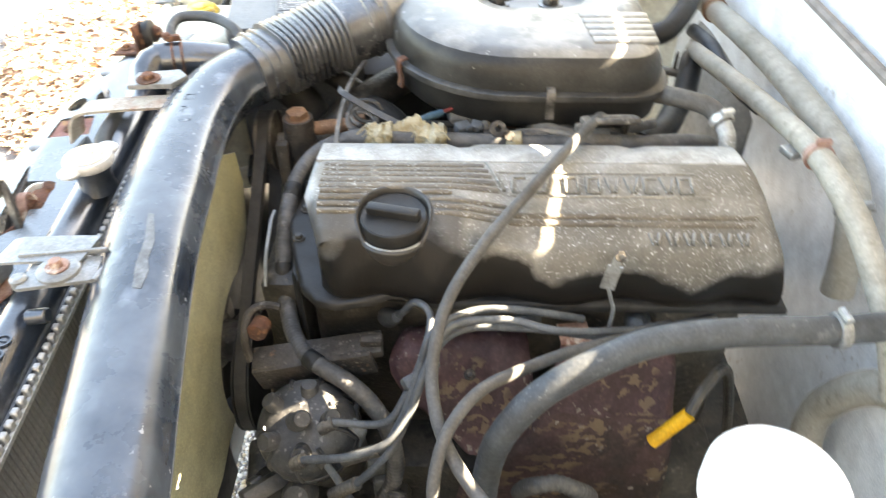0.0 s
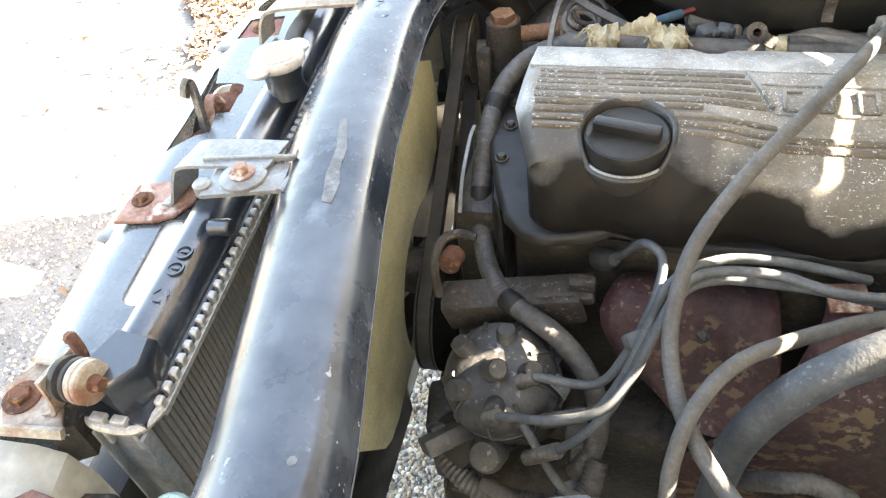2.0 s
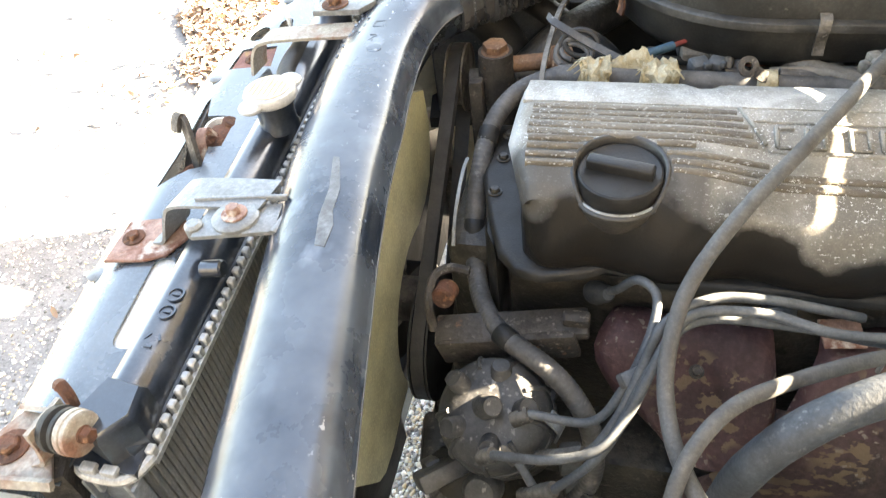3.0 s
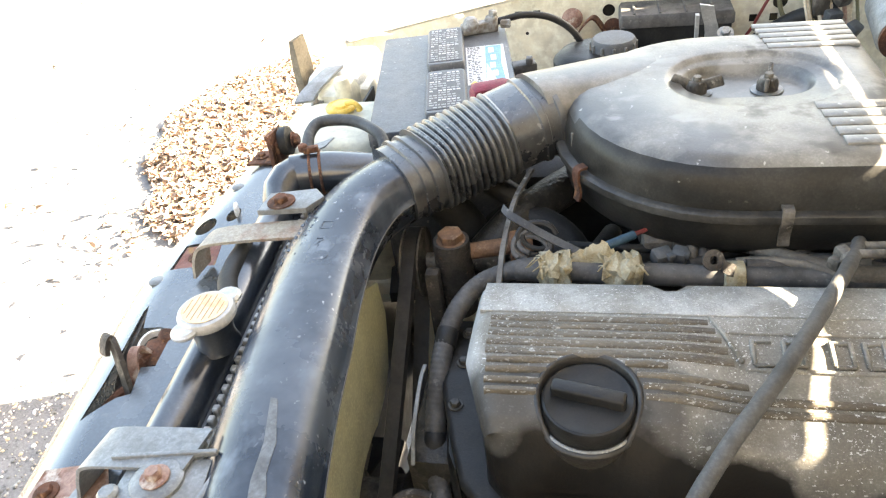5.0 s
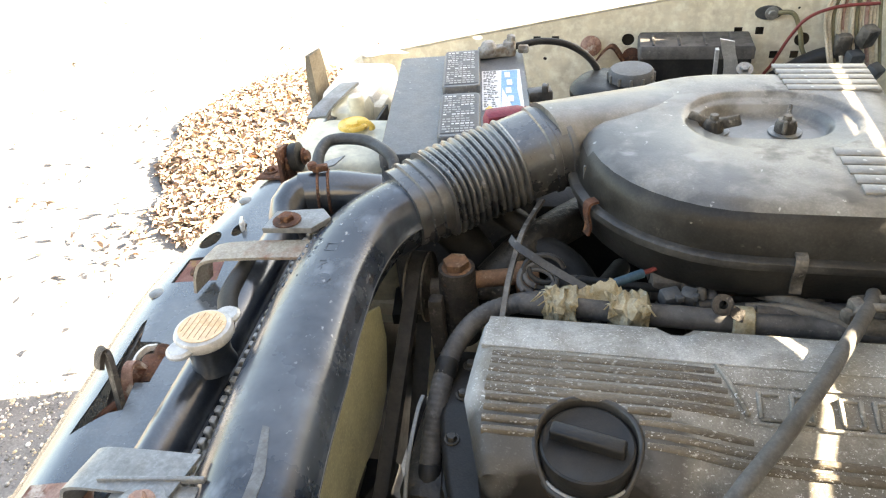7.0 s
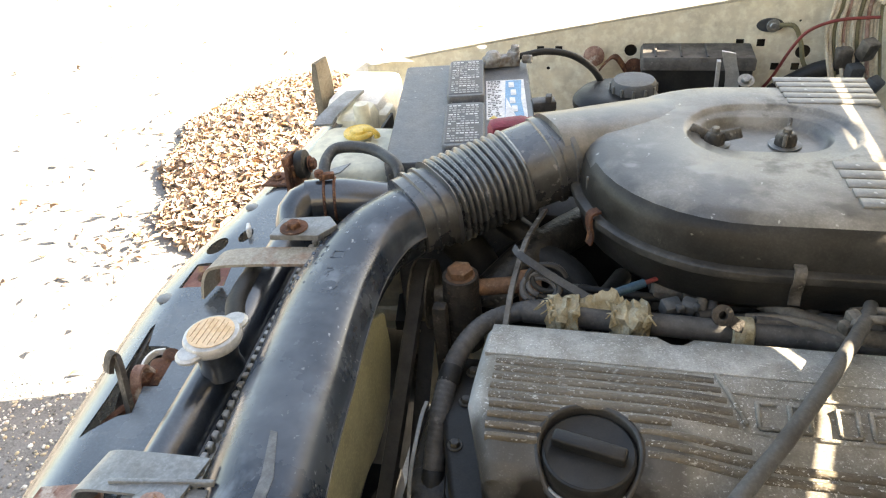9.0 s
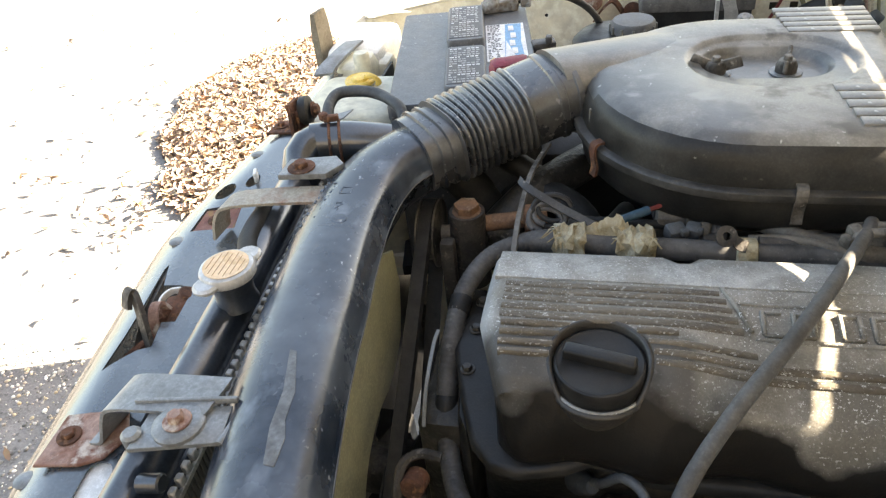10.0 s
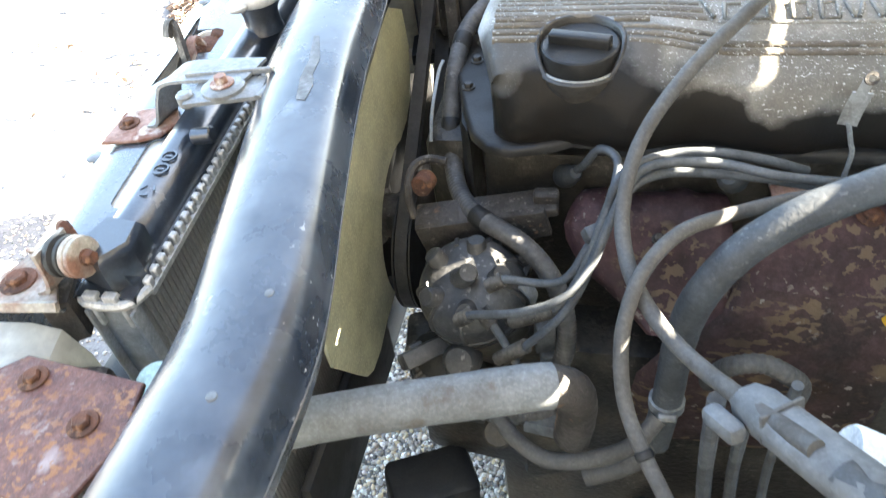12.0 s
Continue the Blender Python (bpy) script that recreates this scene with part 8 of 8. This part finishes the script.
for k in range(13):
    solo("loose_wire", hose([(0.262 + 0.0055 * k, 1.352 - 0.002 * k, 0.945 - 0.003 * k), (0.264 + 0.0052 * k, 1.345, 0.905), (0.258 + 0.0060 * k, 1.335 + 0.003 * (k % 3), 0.865), (0.272 + 0.0055 * k, 1.31, 0.80 - 0.01 * (k % 3))], 0.0024 + 0.0004 * (k % 2), 6), (M_WIRE_PALE, M_WIRE_PALE, M_OLIVE_WIRE, M_WIRE_PALE, M_RUST_PALE)[k % 5], "thin pale dusty wire in the far corner of the bay", "wire", group="loose wires")

# ---- pebbles and leaves ----


def ico(sub=1):
    bm = bmesh.new()
    bmesh.ops.create_icosphere(bm, subdivisions=sub, radius=1.0)
    v = np.array([p.co[:] for p in bm.verts])
    f = np.array([[q.index for q in face.verts] for face in bm.faces])
    bm.free()
    return v, f


def scatter_mesh(name, verts, faces, material, label, category, smooth=60):
    me = bpy.data.meshes.new(name)
    me.from_pydata(verts.tolist(), [], faces.tolist())
    me.materials.append(material)
    me.shade_smooth()
    me.set_sharp_from_angle(angle=radians(smooth))
    ob = new(name, me)
    return tagged(ob, label, category, "", "stuff")


rng = np.random.default_rng(7)


def pebbles(spots, r0, r1):
    v, f = ico(2)
    vs, fs = [], []
    for k, (x, y) in enumerate(spots):
        r = r0 + (r1 - r0) * rng.random() ** 2.2
        s = r * rng.uniform(0.7, 1.25, 3) * np.array([1, 1, 0.7])
        p = v * (1 + 0.13 * np.sin(v @ rng.normal(size=(3, 3)) * 2.2)) * s
        a = rng.uniform(0, 6.28)
        c, q = math.cos(a), math.sin(a)
        p = np.stack([p[:, 0] * c - p[:, 1] * q, p[:, 0] * q + p[:, 1] * c, p[:, 2]], 1)
        vs.append(p + (x, y, GROUND + 0.3 * s[2]))
        fs.append(f + len(v) * k)
    return np.concatenate(vs), np.concatenate(fs)


spots = np.concatenate([rng.uniform((-0.50, 0.40), (0.02, 1.00), (24000, 2)), rng.uniform((-1.75, 0.3), (-0.9, 1.25), (5500, 2))])
scatter_mesh("gravel", *pebbles(spots, 0.0017, 0.0058), M_PEBBLE, "mixed grey and tan pebbles on the ground", "gravel", 32)


def pile_height(x, y):
    cx = -1.15 - 0.22 * (y - 2.6)
    u, w = (x - cx) / (0.57 if x < cx else 0.36), (y - 2.55) / (0.74 if y > 2.55 else 0.86)
    d = 1 - (u * u + w * w)
    return 0.075 * d ** 0.9 if d > 0 else -1.0


def leaves(places, size):
    vs, fs = [], []
    for k, (x, y, z) in enumerate(places):
        s = size * rng.uniform(0.6, 1.35)
        w = s * rng.uniform(0.3, 0.5)
        fold, curl = rng.uniform(0.05, 0.5), rng.uniform(-0.4, 0.5)
        p = np.array([(-1, 0, 0), (-0.35, 1, fold), (-0.35, 0, 0), (-0.35, -1, fold), (0.4, 0.8, fold), (0.4, 0, 0), (0.4, -0.8, fold), (1, 0, curl)]) * (s / 2, w / 2, s / 2)
        p[:, 2] += curl * 0.5 * s * (p[:, 0] / s) ** 2 * 4
        e = Euler((rng.uniform(-0.55, 0.55), rng.uniform(-0.55, 0.55), rng.uniform(0, 6.28))).to_matrix()
        vs.append(p @ np.array(e).T + (x, y, z))
        fs += [[8 * k + q for q in tri] for tri in ((0, 2, 1), (0, 3, 2), (1, 2, 5), (1, 5, 4), (2, 3, 6), (2, 6, 5), (4, 5, 7), (5, 6, 7))]
    return np.concatenate(vs), np.array(fs)


places = []
while len(places) < 18500:
    x, y = rng.uniform((-1.85, 1.6), (-0.65, 3.40))
    wob = 0.025 * math.sin(9 * x + 4 * y) + 0.02 * math.sin(17 * y)
    h = pile_height(x + wob, y + wob)
    if h > 0:
        places.append((x, y, GROUND + h + rng.uniform(-0.012, 0.02)))
scatter_mesh("leaf_pile", *leaves(places, 0.036), M_LEAF, "heap of dry brown fallen leaves", "leaves")
loose = []
for cx, cy, n, spread in ((-1.50, 1.85, 110, 0.13), (-1.75, 2.3, 60, 0.30), (-2.0, 1.6, 45, 0.5), (-2.3, 2.8, 60, 0.7), (-1.6, 1.2, 30, 0.4), (-1.4, 4.2, 60, 1.0), (-3.0, 4.0, 60, 1.5), (-1.0, 7.0, 50, 2.5)):
    loose += [(*rng.normal((cx, cy), spread), GROUND + rng.uniform(0.006, 0.018)) for k in range(n)]
loose = [p for p in loose if pile_height(p[0], p[1]) < 0 and p[0] < -0.5]
scatter_mesh("loose_leaves", *leaves(loose, 0.034), M_LEAF, "scattered dry leaves on the gravel", "leaves")
bm = bmesh.new()
bmesh.ops.create_grid(bm, x_segments=40, y_segments=40, size=1.0)
for v in bm.verts:
    x, y = -1.25 + v.co.x * 0.60, 2.50 + v.co.y * 0.92
    v.co = (x, y, GROUND + max(-0.02, pile_height(x, y) - 0.022))
solo("leaf_mould", bm, M_LEAF_MOULD, "packed brown leaves inside the heap", "leaves", "stuff")
